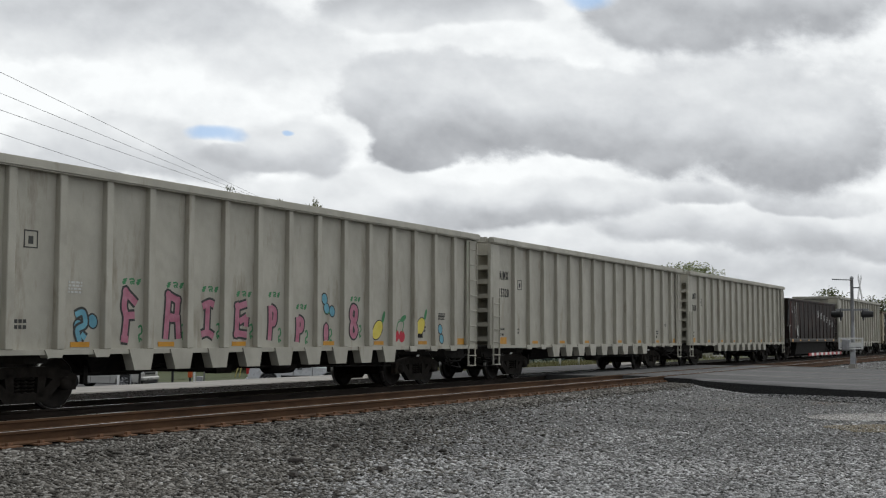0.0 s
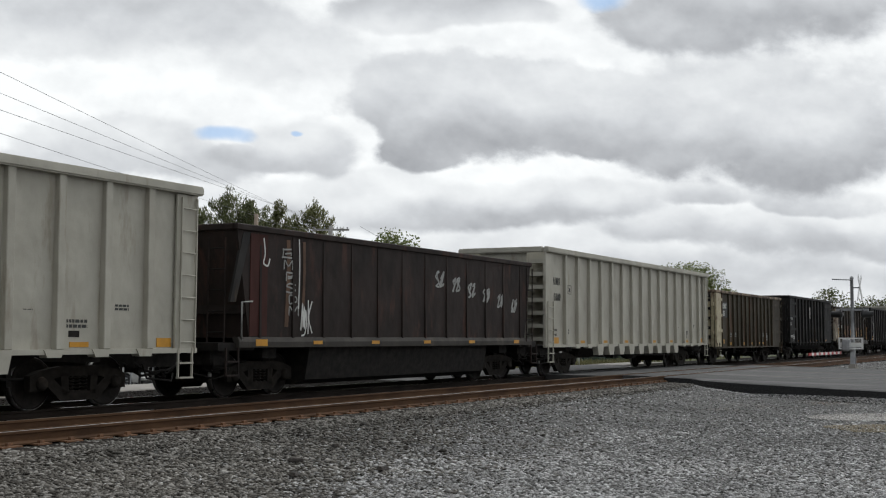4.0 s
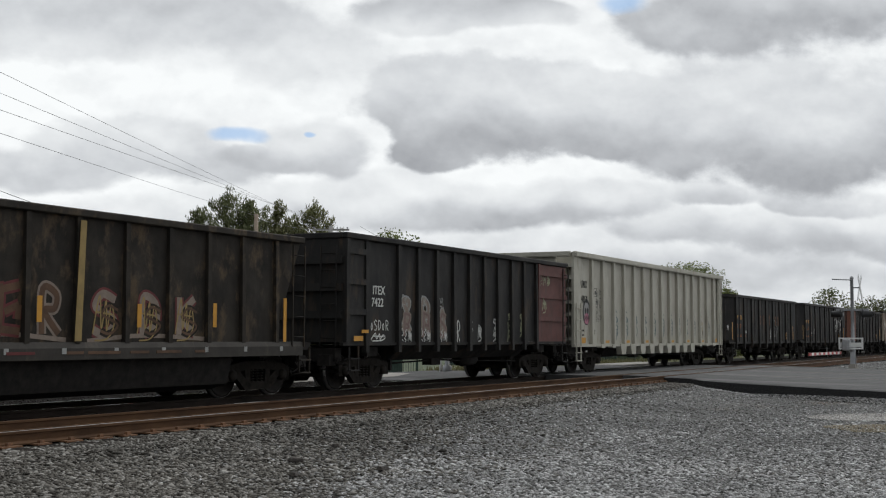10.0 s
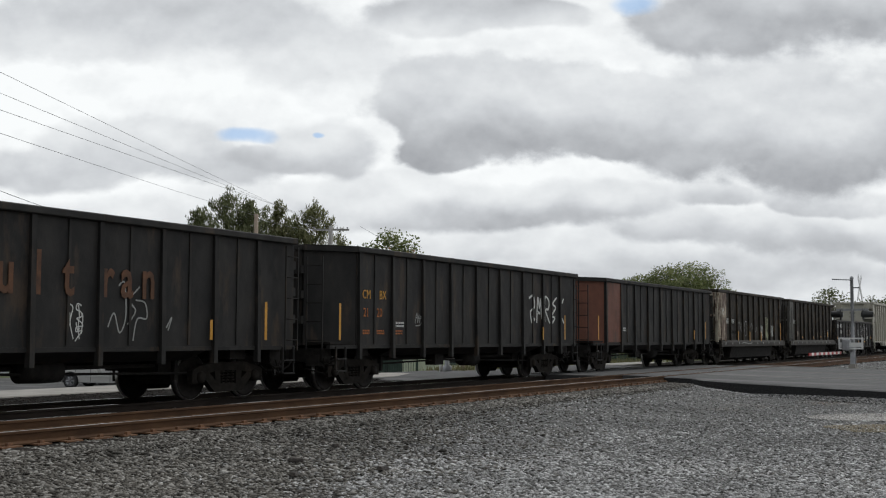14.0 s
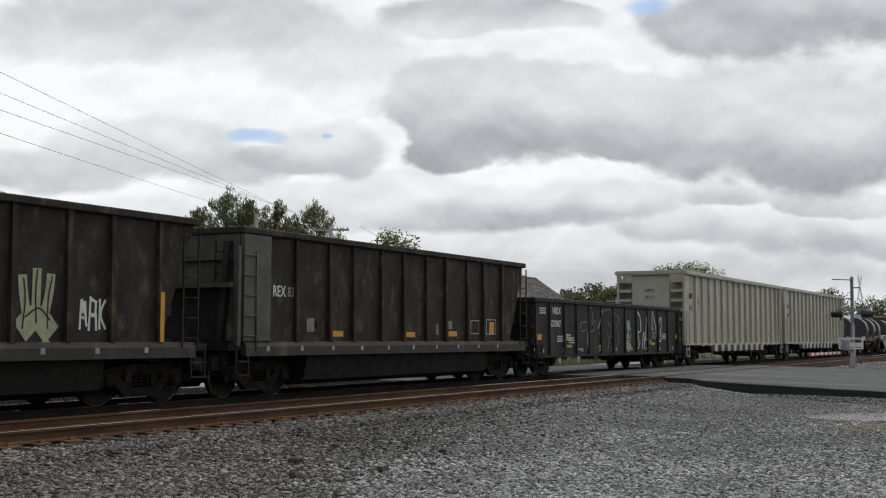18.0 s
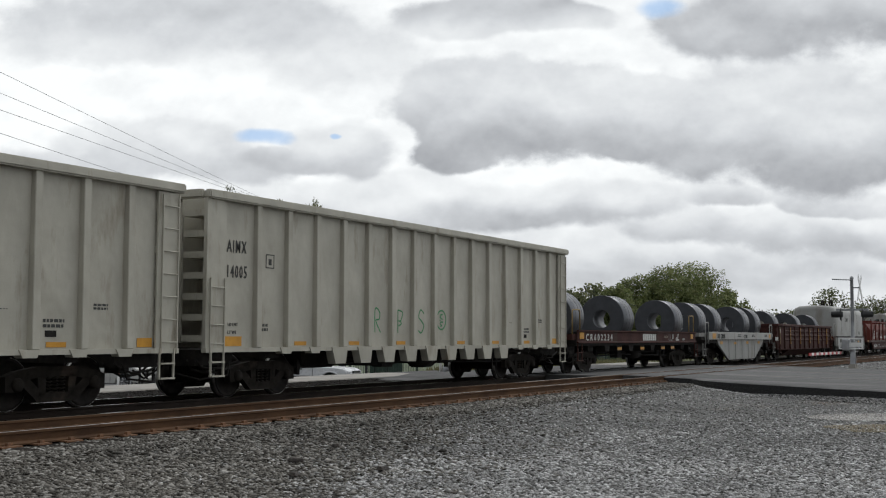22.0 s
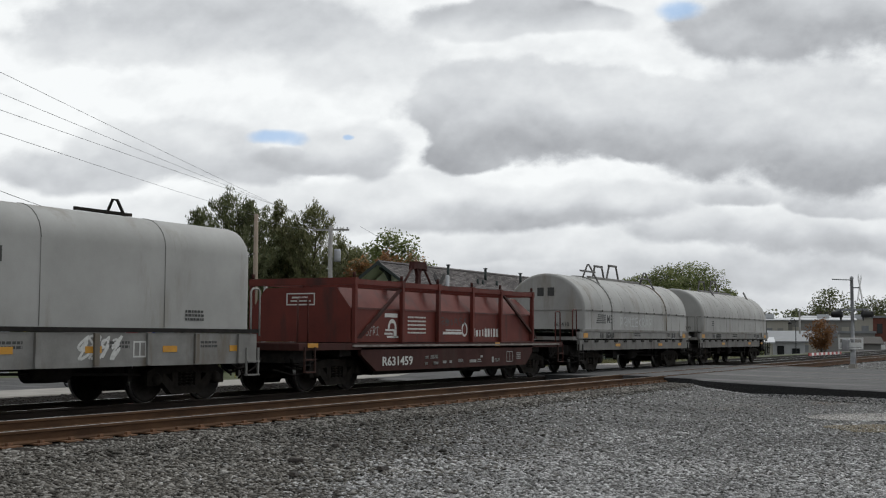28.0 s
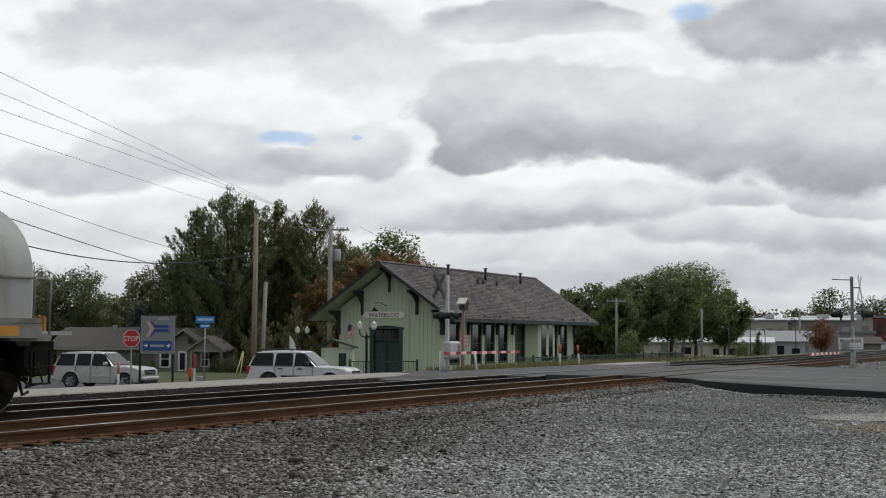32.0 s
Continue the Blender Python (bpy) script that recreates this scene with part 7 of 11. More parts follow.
    stripes(car, [(-2.6, 1.02, 0.5, 0.1), (2.4, 1.02, 0.5, 0.1), (5.0, 1.02, 0.4, 0.1)], y=-1.573)
    flat_end(car, h, 1.2, 1.32, M_NSGREY_D)
    for s in (-1, 1):
        grab_rail(car, s * (h - 0.2), 1.25, 0.35, 1.0, M_MAROON if seed == 270 and s < 0 else M_NSGREY_D, -1.42)
    underframe(car, h, (-h + 2.6, h - 1.5), M_UNDER)
    truck(car, -h + 2.6), truck(car, h - 1.5)
    bm = bmesh.new()
    box(bm, h - 0.35, h + 0.3, -1.2, 1.2, 0.62, 1.2)
    part("end_sill", bm, M_UNDER, car)
    bm = bmesh.new()
    box(bm, h - 0.4, h + 0.5, -1.42, 0.6, 1.3, 1.37)
    part("end_step", bm, M_NSGREY, car, "pale steel end step")
    bm = bmesh.new()
    box(bm, h - 0.1, h + 0.75, -0.14, 0.14, 0.72, 0.98, (h - 0.1, h + 0.6, -0.1, 0.1))
    part("coupler", bm, M_TRUCK, car)
    bm = bmesh.new()
    pipe(bm, [(h + 0.1, -0.35, 0.8), (h + 0.3, -0.4, 0.45), (h + 0.35, -0.42, 0.25), (h + 0.5, -0.4, 0.3)], 0.03)
    part("air_hose", bm, M_UNDER, car)
    bm = bmesh.new()
    box(bm, h - 0.02, h + 0.02, -1.3, -0.95, 1.32, 1.62)
    part("end_marker", bm, M_YELLOW, car)
    return car


round_hood_wagon(399.3, 412.7, "165410", "pale grey coil wagon with a round lid and faint white scrawl", 270)
round_hood_wagon(413.8, 427.4, "165395", "pale grey coil wagon with a round lid, last of the train", 280)

# ---- ground ----


def ground_z(x, y):
    """Height of the ground: gravel on the camera's side, the ballast bed, then a drop to the town's level."""
    def ramp(a, b, t):
        t = min(max(t, 0), 1)
        return a + (b - a) * t * t * (3 - 2 * t)
    if y < 11.3:
        return ramp(-0.46, -0.24, (y - 7.0) / 4.3)
    if y < 20.0:
        return ramp(-0.215, -0.30, (y - 13.6) / 2.0)
    if y < 25.8:
        return ramp(-0.30, -0.36, (y - 20.0) / 2.0)
    if y < 28.5:
        return ramp(-0.36, -1.25, (y - 25.8) / 2.7)
    return ramp(-1.25, -1.62, (y - 28.5) / 15.0)


M_GROUND = material("gravel_ground", (0.165, 0.162, 0.154), (0.08, 0.077, 0.073), 0.95, spec=0.08, scale=9.0, bump=0.8, fine=55.0, stain=(0.15, 0.125, 0.10), stain_amount=0.4, stain_scale=0.25, stain_stretch=(1, 1, 1))
xs = [-900, -400, -200, -100, -50, -20] + [k * 1.0 for k in range(-10, 120)] + [130, 150, 180, 220, 300, 450, 700, 1100, 1800, 3000]
ys = [-1500, -600, -250, -100, -40, -15] + [k * 0.5 for k in range(-16, 84)] + [44, 50, 60, 80, 110, 160, 250, 400, 700, 1200, 2200, 3500]
verts = [(x, y, ground_z(x, y)) for y in ys for x in xs]
faces = [(j * len(xs) + i, j * len(xs) + i + 1, (j + 1) * len(xs) + i + 1, (j + 1) * len(xs) + i) for j in range(len(ys) - 1) for i in range(len(xs) - 1)]
me = bpy.data.meshes.new("ground")
me.from_pydata(verts, [], faces)
me.materials.append(M_GROUND)
ground = new("ground", me)
tagged(ground, "grey gravel ground with a raised ballast bed", "ground", kind="structure")

# ---- tracks ----
RAIL_PROFILE = [(-0.07, -0.17), (0.07, -0.17), (0.07, -0.155), (0.012, -0.13), (0.01, -0.045), (0.036, -0.035), (0.036, -0.004), (0.03, 0.0), (-0.03, 0.0), (-0.036, -0.004), (-0.036, -0.035), (-0.01, -0.045), (-0.012, -0.13), (-0.07, -0.155)]
TIE_BM = bmesh.new()
box(TIE_BM, -0.115, 0.115, -1.3, 1.3, -0.36, -0.19)
TIE = mesh_of("tie", TIE_BM, M_TIE, 0.012)
for yc, zr, label in ((NEAR_Y, 0.0, "empty railway track with brown rusty rails"), (TRACK_Y, RAIL_Z, "railway track under the train")):
    tr = thing("track", label, "railway track", pose(0, yc, zr), kind="structure")
    for s in (-1, 1):
        bm = bmesh.new()
        prism(bm, [(s * GAUGE / 2 + s * 0.036 + a, b) for a, b in RAIL_PROFILE], -120, 700, "x")
        rail = part("rail", bm, M_RAIL_SIDE if yc == NEAR_Y else M_RAIL_DARK, tr)
        bm = bmesh.new()
        c = s * GAUGE / 2 + s * 0.036
        prism(bm, [(c - 0.029, 0.0005), (c + 0.029, 0.0005), (c + 0.022, 0.004), (c - 0.022, 0.004)], -120, 700, "x")
        part("rail_head", bm, M_RAIL_DIM if yc == NEAR_Y else M_RAIL_TOP, rail, "running surface tinted darker for the train mirrored in it" if yc == NEAR_Y else "bright worn running surface")
    for k in range(150):
        t = part("tie", TIE, None, tr)
        t.location.x = 5 + k * 0.53
    bm = bmesh.new()
    for k in range(150, 900):
        x = 5 + k * 0.53
        box(bm, x - 0.115, x + 0.115, -1.3, 1.3, -0.36, -0.19)
    tagged(part("far_ties", bm, M_TIE, tr), kind="stuff")
    bm = bmesh.new()
    for k in range(150):
        x = 5 + k * 0.53
        for s in (-1, 1):
            c = s * (GAUGE / 2 + 0.036)
            w = 0.12 + 0.05 * ((k * 7) % 3) / 2
            box(bm, x - w, x + w, c - 0.18, c + 0.18, -0.189, -0.170)
            for a in (-0.11, 0.11):
                box(bm, x - 0.04, x + 0.04, c + a - 0.025, c + a + 0.025, -0.171, -0.13)
    tagged(part("tie_plates", bm, M_PLATE if yc == NEAR_Y else M_RAIL_DARK, tr, "tie plates and clips" if yc != NEAR_Y else "rusty orange tie plates and clips"), kind="stuff")

# ---- loose stone: one mesh of many small rocks ----


def stone_field(name, count, place, size, mat, seed, label):
    """place(rng, n) gives x, y, z arrays; stones are crooked eight-sided lumps."""
    rng = np.random.default_rng(seed)
    x, y, z = place(rng, count)
    n = len(x)
    base = np.array([(1, 0, 0), (-1, 0, 0), (0, 1, 0), (0, -1, 0), (0, 0, 1), (0, 0, -1)], float)
    tri = np.array([(0, 2, 4), (2, 1, 4), (1, 3, 4), (3, 0, 4), (2, 0, 5), (1, 2, 5), (3, 1, 5), (0, 3, 5)])
    s = rng.uniform(size[0], size[1], n) * (1 + 0.6 * (rng.random(n) ** 6))
    v = base[None] * (s[:, None, None] * rng.uniform(0.55, 1.25, (n, 6, 3)))
    v[:, :, 2] *= 0.46
    v[:, :, 0] *= 1.25
    v += rng.normal(0, 0.2, (n, 6, 3)) * s[:, None, None] * np.array([1.0, 1.0, 0.6])
    a = rng.uniform(0, 2 * np.pi, n)
    c, d = np.cos(a)[:, None], np.sin(a)[:, None]
    vx, vy = v[:, :, 0] * c - v[:, :, 1] * d, v[:, :, 0] * d + v[:, :, 1] * c
    co = np.stack([vx + x[:, None], vy + y[:, None], v[:, :, 2] + z[:, None] + s[:, None] * 0.25], 2).reshape(-1, 3)
    f = (tri[None] + 6 * np.arange(n)[:, None, None]).reshape(-1, 3)
    me = bpy.data.meshes.new(name)
    me.vertices.add(len(co))
    me.vertices.foreach_set("co", co.ravel())
    me.loops.add(f.size)
    me.loops.foreach_set("vertex_index", f.ravel().astype(np.int32))
    me.polygons.add(len(f))
    me.polygons.foreach_set("loop_start", np.arange(0, f.size, 3, dtype=np.int32))
    me.polygons.foreach_set("loop_total", np.full(len(f), 3, np.int32))
    me.update(calc_edges=True)
    me.materials.append(mat)
    return tagged(new(name, me), label, "gravel", kind="stuff")


def stone_material(name, tones, rough=0.9):
    """Each stone takes its own grey."""
    m = bpy.data.materials.new(name)
    m.use_nodes = True
    nt = m.node_tree
    bs = nt.nodes["Principled BSDF"]
    geo = nt.nodes.new("ShaderNodeNewGeometry")
    ramp = nt.nodes.new("ShaderNodeValToRGB")
    ramp.color_ramp.elements[0].color, ramp.color_ramp.elements[1].color = rgb(*tones[0]), rgb(*tones[-1])
    for i, t in enumerate(tones[1:-1]):
        ramp.color_ramp.elements.new((i + 1) / (len(tones) - 1)).color = rgb(*t)
    nt.links.new(geo.outputs["Random Per Island"], ramp.inputs[0])
    co = nt.nodes.new("ShaderNodeTexCoord")
    n = nt.nodes.new("ShaderNodeTexNoise")
    n.inputs["Scale"].default_value, n.inputs["Detail"].default_value = 0.35, 4
    nt.links.new(co.outputs["Object"], n.inputs["Vector"])
    mr = nt.nodes.new("ShaderNodeMapRange")
    mr.inputs[1].default_value, mr.inputs[2].default_value, mr.inputs[3].default_value, mr.inputs[4].default_value = 0.3, 0.7, 0.72, 1.2
    nt.links.new(n.outputs["Fac"], mr.inputs[0])
    hv = nt.nodes.new("ShaderNodeHueSaturation")
    nt.links.new(mr.outputs[0], hv.inputs["Value"])
    nt.links.new(ramp.outputs[0], hv.inputs["Color"])
    nt.links.new(hv.outputs[0], bs.inputs["Base Color"])
    bs.inputs["Roughness"].default_value = rough
    bs.inputs["Specular IOR Level"].default_value = 0.2
    return m


M_STONE = stone_material("ballast_stone", [(0.075, 0.072, 0.067), (0.185, 0.18, 0.17), (0.275, 0.268, 0.256), (0.37, 0.364, 0.352), (0.56, 0.553, 0.54)])
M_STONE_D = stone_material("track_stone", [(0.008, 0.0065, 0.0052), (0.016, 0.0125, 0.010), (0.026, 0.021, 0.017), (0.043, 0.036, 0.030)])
M_STONE_S = stone_material("shoulder_stone", [(0.026, 0.023, 0.019), (0.070, 0.063, 0.053), (0.118, 0.108, 0.093), (0.175, 0.163, 0.144), (0.31, 0.296, 0.27)])
M_STONE_P = stone_material("pale_stone", [(0.22, 0.205, 0.185), (0.36, 0.34, 0.315), (0.52, 0.50, 0.47)])
gz = np.vectorize(ground_z)


def near_field(rng, n, dirty=False):
    # thrown along sight lines, so that the stones thin out with distance
    az = rng.uniform(radians(6.5), radians(50), n)
    d = 9.0 / (1 - rng.random(n) * 0.80)
    x, y = d * np.cos(az), d * np.sin(az)
    keep = (y < 11.45) & (x > 4) & ~((x > road_near(y)) & (x < road_far(y)))
    x, y = x[keep], y[keep]
    # the stone is dirty near the track and washed pale further out
    edge = y - np.interp(x, [8, 10, 12, 18, 25, 35], [4.6, 6.6, 7.6, 9.0, 10.6, 11.4]) + 0.5 * np.sin(1.7 * x) * np.sin(2.3 * y + 1.1 * x)
    chance = 1 / (1 + np.exp(-edge / 0.55))
    take = rng.random(len(x)) < (chance if dirty else 1 - chance)
    x, y = x[take], y[take]
    return x, y, gz(x, y)


def road_near(y):
    return np.interp(y, [-30, 0, 4.7, 9.0, 10.2, 11.2, 12.5], [22.0, 31.6, 33.2, 34.9, 35.6, 37.3, 37.6])


def road_far(y):
    return np.interp(y, [-30, 0, 7.5, 12.5], [46.0, 49.5, 53.5, 54.5])


def shoulder(rng, n):
    x = rng.uniform(6, 37, n)
    y = np.where(rng.random(n) < 0.5, np.minimum(rng.normal(11.25, 0.3, n), 11.62), rng.uniform(11.4, 11.95, n))
    return x, y, np.where(y > 11.5, -0.215, gz(x, np.minimum(y, 11.28)) + 0.015)


def bed(rng, n):
    x = 6 + 54 * rng.random(n) ** 1.4
    y = rng.uniform(11.5, 22.93, n)
    keep = ~((x > 37) & (x < 55)) & (np.abs(y - 12.826) > 0.6) | (np.abs(x - 46) > 9) & (y > 13.6)
    x, y = x[keep], y[keep]
    return x, y, np.maximum(gz(x, y) - 0.012, -0.228 - 0.0075 * (y - 11.62))


def right_bank(rng, n):
    x = rng.uniform(54, 100, n)
    y = rng.uniform(5, 11.6, n)
    return x, y, gz(x, y)


stone_field("gravel", 165000, near_field, (0.013, 0.033), M_STONE, 3, "loose grey crushed stone on the ground by the track")
stone_field("dirty_ballast", 170000, lambda rng, n: near_field(rng, n, True), (0.014, 0.036), M_STONE_S, 14, "dirty brown-grey ballast spilled down from the rail")
stone_field("ballast", 42000, shoulder, (0.018, 0.036), M_STONE_S, 4, "grey ballast heaped against the rail")

stone_field("track_ballast", 38000, bed, (0.018, 0.036), M_STONE_D, 5, "dark ballast between the rails")
stone_field("bank_gravel", 6000, right_bank, (0.025, 0.05), M_STONE, 6, "grey ballast beyond the crossing")


def pale_patch(rng, n):
    a, r = rng.uniform(0, 2 * np.pi, n), np.sqrt(rng.random(n))
    u, v = 1.5 * r * np.cos(a), 1.1 * r * np.sin(a)
    x, y = 27.2 + u * 0.5 + v * 1.1, 4.1 - u * 0.85 + v * 0.2
    return x, y, gz(x, y) + 0.008


def road_edge(rng, n):
    y = rng.uniform(-6.0, 11.2, n)
    u = rng.random(n)
    x = road_near(y) - 0.5 + 0.5 * u
    return x, y, np.maximum(gz(x, y), -0.47 + 0.14 * u + 0.03 * np.sin(1.3 * y))


stone_field("edge_gravel", 9000, road_edge, (0.014, 0.034), M_STONE, 9, "loose grey stone banked against the edge of the road")
stone_field("pale_gravel", 6000, pale_patch, (0.010, 0.022), M_STONE_P, 7, "pale washed patch of fine gravel")


def tan_patch(rng, n):
    a, r = rng.uniform(0, 2 * np.pi, n), np.sqrt(rng.random(n))
    u, v = 1.0 * r * np.cos(a), 1.15 * r * np.sin(a)
    x, y = 23.9 + u * 0.5 + v * 0.9, 3.55 - u * 0.75 + v * 0.1 + 0.25 * np.sin(3 * v)
    return x, y, gz(x, y) + 0.008


stone_field("tan_gravel", 2600, tan_patch, (0.010, 0.022), stone_material("tan_stone", [(0.15, 0.125, 0.085), (0.23, 0.195, 0.135), (0.33, 0.30, 0.24)]), 8, "tan patch of fine gravel and dead weeds")
M_ROT = material("old_wood", (0.05, 0.042, 0.035), (0.025, 0.02, 0.018), 0.9, scale=12.0, bump=0.6)
for x, y, l, r in ((11.65, 8.2, 0.22, 25), (12.6, 8.85, 0.2, -30), (12.9, 7.75, 0.26, 10), (14.2, 9.3, 0.14, 50)):
    bm = bmesh.new()
    box(bm, -l / 2, l / 2, -0.045, 0.045, 0, 0.05, (-l * 0.4, l * 0.45, -0.03, 0.035))
    solo("wood_scrap", bm, M_ROT, "dark broken scrap of wood lying on the gravel", "debris", pose(x, y, ground_z(x, y) + 0.02, 0, 4, r), "scraps on the gravel", bevel=0.008)

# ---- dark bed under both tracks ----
M_BED = material("dark_ballast", (0.018, 0.0155, 0.013), (0.009, 0.008, 0.007), 0.95, spec=0.03, scale=7.0, bump=0.8, fine=40.0)
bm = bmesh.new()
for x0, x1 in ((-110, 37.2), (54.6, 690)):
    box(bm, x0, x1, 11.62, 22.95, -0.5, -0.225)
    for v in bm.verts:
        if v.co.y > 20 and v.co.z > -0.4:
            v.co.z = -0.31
solo("track_bed", bm, M_BED, "dark ballast bed under the two tracks", "ballast", kind="structure")

# ---- level crossing ----
M_ASPHALT = material("worn_asphalt", (0.060, 0.058, 0.056), (0.038, 0.037, 0.036), 0.85, scale=1.6, bump=0.35, fine=70.0, stain=(0.115, 0.11, 0.106), stain_amount=0.62, stain_scale=1.6, stain_stretch=(1, 0.05, 1))
M_FRESH = material("black_asphalt_edge", (0.022, 0.022, 0.022), (0.012, 0.012, 0.012), 0.9, scale=20.0, bump=0.9)
M_CONCRETE = material("pale_concrete", (0.31, 0.288, 0.255), (0.215, 0.20, 0.176), 0.85, scale=1.2, bump=0.2, stain=(0.24, 0.225, 0.20), stain_amount=0.45, stain_scale=0.8, stain_stretch=(1, 1, 1))
road = thing("road", "worn dark asphalt road over the level crossing", "road", kind="structure")


def asphalt_top(y):
    return -0.03 - 0.105 * min(max((11.2 - y) / 7.0, 0), 1)


bm = bmesh.new()
rowsv = []
for y in [-30, -12, -4, 0, 2, 4.3, 6, 7.5, 9.0, 9.7, 10.4, 11.0, 11.55, 12.05]:
    a, b, z = float(road_near(y)), float(road_far(y)), asphalt_top(y)
    a += 0.25 * noise.noise(Vector((y * 0.9, 3, 0)))
    rowsv.append([bm.verts.new((a - 0.06, y, z - 0.36)), bm.verts.new((a, y, z - 0.03)), bm.verts.new((a + 0.2, y, z))] + [bm.verts.new((a + 0.2 + (b - a - 0.2) * k / 8, y, z)) for k in range(1, 9)] + [bm.verts.new((b + 0.2, y, z - 0.4))])
for p, q in zip(rowsv, rowsv[1:]):
    for i in range(len(p) - 1):
        f = bm.faces.new((p[i], p[i + 1], q[i + 1], q[i]))
        f.material_index = 1 if i < 1 else 0
me = mesh_of("approach", bm, M_ASPHALT)
me.materials.append(M_FRESH)
part("approach", me, None, road)
for y0, y1, z in ((12.22, 13.42, -0.012), (13.66, 16.14, -0.04), (16.37, 17.57, -0.10), (17.82, 21.6, -0.12)):
    bm = bmesh.new()
    box(bm, 37.4 if y0 < 17.7 else 35.2, 54.4, y0, y1, z - 0.2, z, (37.4 if y0 < 17.7 else 37.8, 54.4, y0, y1))
    part("crossing_panel", bm, M_ASPHALT, road)
bm = bmesh.new()
rowsv = []
for y in (21.6, 22.5, 23.5, 24.3, 25, 25.8, 26.6, 27.3, 28, 29, 31, 34, 38, 44, 52, 60):
    z = min(-0.12, ground_z(0, y) + 0.06) if y < 25.9 else ground_z(0, y) + 0.06
    rowsv.append([bm.verts.new((37.4 - 0.06 * (y - 21.6), y, z)), bm.verts.new((54.4, y, z))])
for p, q in zip(rowsv, rowsv[1:]):
    bm.faces.new((p[0], p[1], q[1], q[0]))
part("far_approach", bm, M_ASPHALT, road)
for x in (40.8, 46.5, 51.8):
    bm = bmesh.new()
    box(bm, x - 0.06, x + 0.06, 3.0, 11.6, -0.115, -0.112)
    for v in bm.verts:
        v.co.z = asphalt_top(v.co.y) + (0.004 if v.co.z > -0.1135 else 0.001)
    part("worn_line", bm, M_CONCRETE, road)

# pale roadside strip beyond the tracks, and the lawns and streets of the town
strip = bmesh.new()
box(strip, -60, 43.0, 23.0, 25.75, -0.42, -0.285, (-60, 42.6, 23.1, 25.65))
solo("pavement", strip, M_CONCRETE, "pale dusty concrete strip beside the far track", "pavement", kind="structure")
bm = bmesh.new()
box(bm, 54.6, 62, 19.6, 21.4, -0.5, -0.10)
solo("pavement", bm, M_CONCRETE, "pale concrete apron beside the crossing", "pavement", kind="structure")
M_GRASS = material("grass_sheet", (0.080, 0.090, 0.034), (0.050, 0.062, 0.024), 0.95, scale=2.5, bump=0.6, stain=(0.11, 0.10, 0.045), stain_amount=0.4, stain_scale=0.4, stain_stretch=(1, 1, 1))
M_STREET = material("street_asphalt", (0.235, 0.23, 0.222), (0.18, 0.176, 0.17), 0.9, scale=1.5, bump=0.2)


def sheet(name, x0, x1, y0, y1, lift, mat, label, cat, n=24):
    """A patch of surface that follows the ground."""
    bm = bmesh.new()
    grid = [[bm.verts.new((x0 + (x1 - x0) * i / 6, y0 + (y1 - y0) * j / n, ground_z(0, y0 + (y1 - y0) * j / n) + lift)) for i in range(7)] for j in range(n + 1)]
    for j in range(n):
        for i in range(6):
            bm.faces.new((grid[j][i], grid[j][i + 1], grid[j + 1][i + 1], grid[j + 1][i]))
    return solo(name, bm, mat, label, cat, kind="structure")


sheet("lawn", 54.6, 140, 22.0, 90, 0.03, M_GRASS, "patchy green grass round the old station", "grass")
sheet("street", -60, 54.3, 25.85, 50, 0.02, M_STREET, "grey town street beside the railway", "road")
sheet("lawn", 40, 110, 50.2, 190, 0.05, M_GRASS, "lawn in front of the bungalow", "grass", 8)


def grass_tufts(name, count, x0, x1, y0, y1, hgt, seed, mat):
    rng = np.random.default_rng(seed)
    v, f = [], []
    for i in range(count):
        x, y = rng.uniform(x0, x1), rng.uniform(y0, y1)
        z = ground_z(x, y) + 0.02
        a, h, w = rng.uniform(0, math.pi), hgt * rng.uniform(0.4, 1.0), 0.03
        dx, dy = math.cos(a) * w, math.sin(a) * w
        lx, ly = rng.normal(0, 0.3, 2) * h
        k = len(v)
        v += [(x - dx, y - dy, z), (x + dx, y + dy, z), (x + lx, y + ly, z + h)]
        f.append((k, k + 1, k + 2))
    me = bpy.data.meshes.new(name)
    me.from_pydata(v, [], f)
    me.materials.append(mat)
    tagged(new(name, me), "rough dry grass by the track", "grass", kind="stuff")


M_DRYGRASS = material("dry_grass", (0.26, 0.235, 0.11), (0.13, 0.135, 0.055), 0.9, scale=1.5, bump=0.0)
grass_tufts("grass_tufts", 6500, 47, 66, 22.6, 29, 0.34, 5, M_DRYGRASS)
grass_tufts("grass_tufts", 2500, 60, 95, 23, 33, 0.4, 6, M_DRYGRASS)

# ---- trees ----
M_BARK = material("bark", (0.085, 0.065, 0.05), (0.045, 0.036, 0.03), 0.95, scale=5.0, stretch=(4, 4, 0.6), bump=0.8)


def leaf_material(name, tones):
    """Leaves that let some light through."""
    m = stone_material(name, tones, 0.6)
    nt = m.node_tree
    bs = nt.nodes["Principled BSDF"]
    tr = nt.nodes.new("ShaderNodeBsdfTranslucent")
    nt.links.new(bs.inputs["Base Color"].links[0].from_socket, tr.inputs["Color"])
    mix = nt.nodes.new("ShaderNodeMixShader")
    mix.inputs[0].default_value = 0.45
    nt.links.new(bs.outputs[0], mix.inputs[1])
    nt.links.new(tr.outputs[0], mix.inputs[2])
    nt.links.new(mix.outputs[0], nt.nodes["Material Output"].inputs[0])
    return m


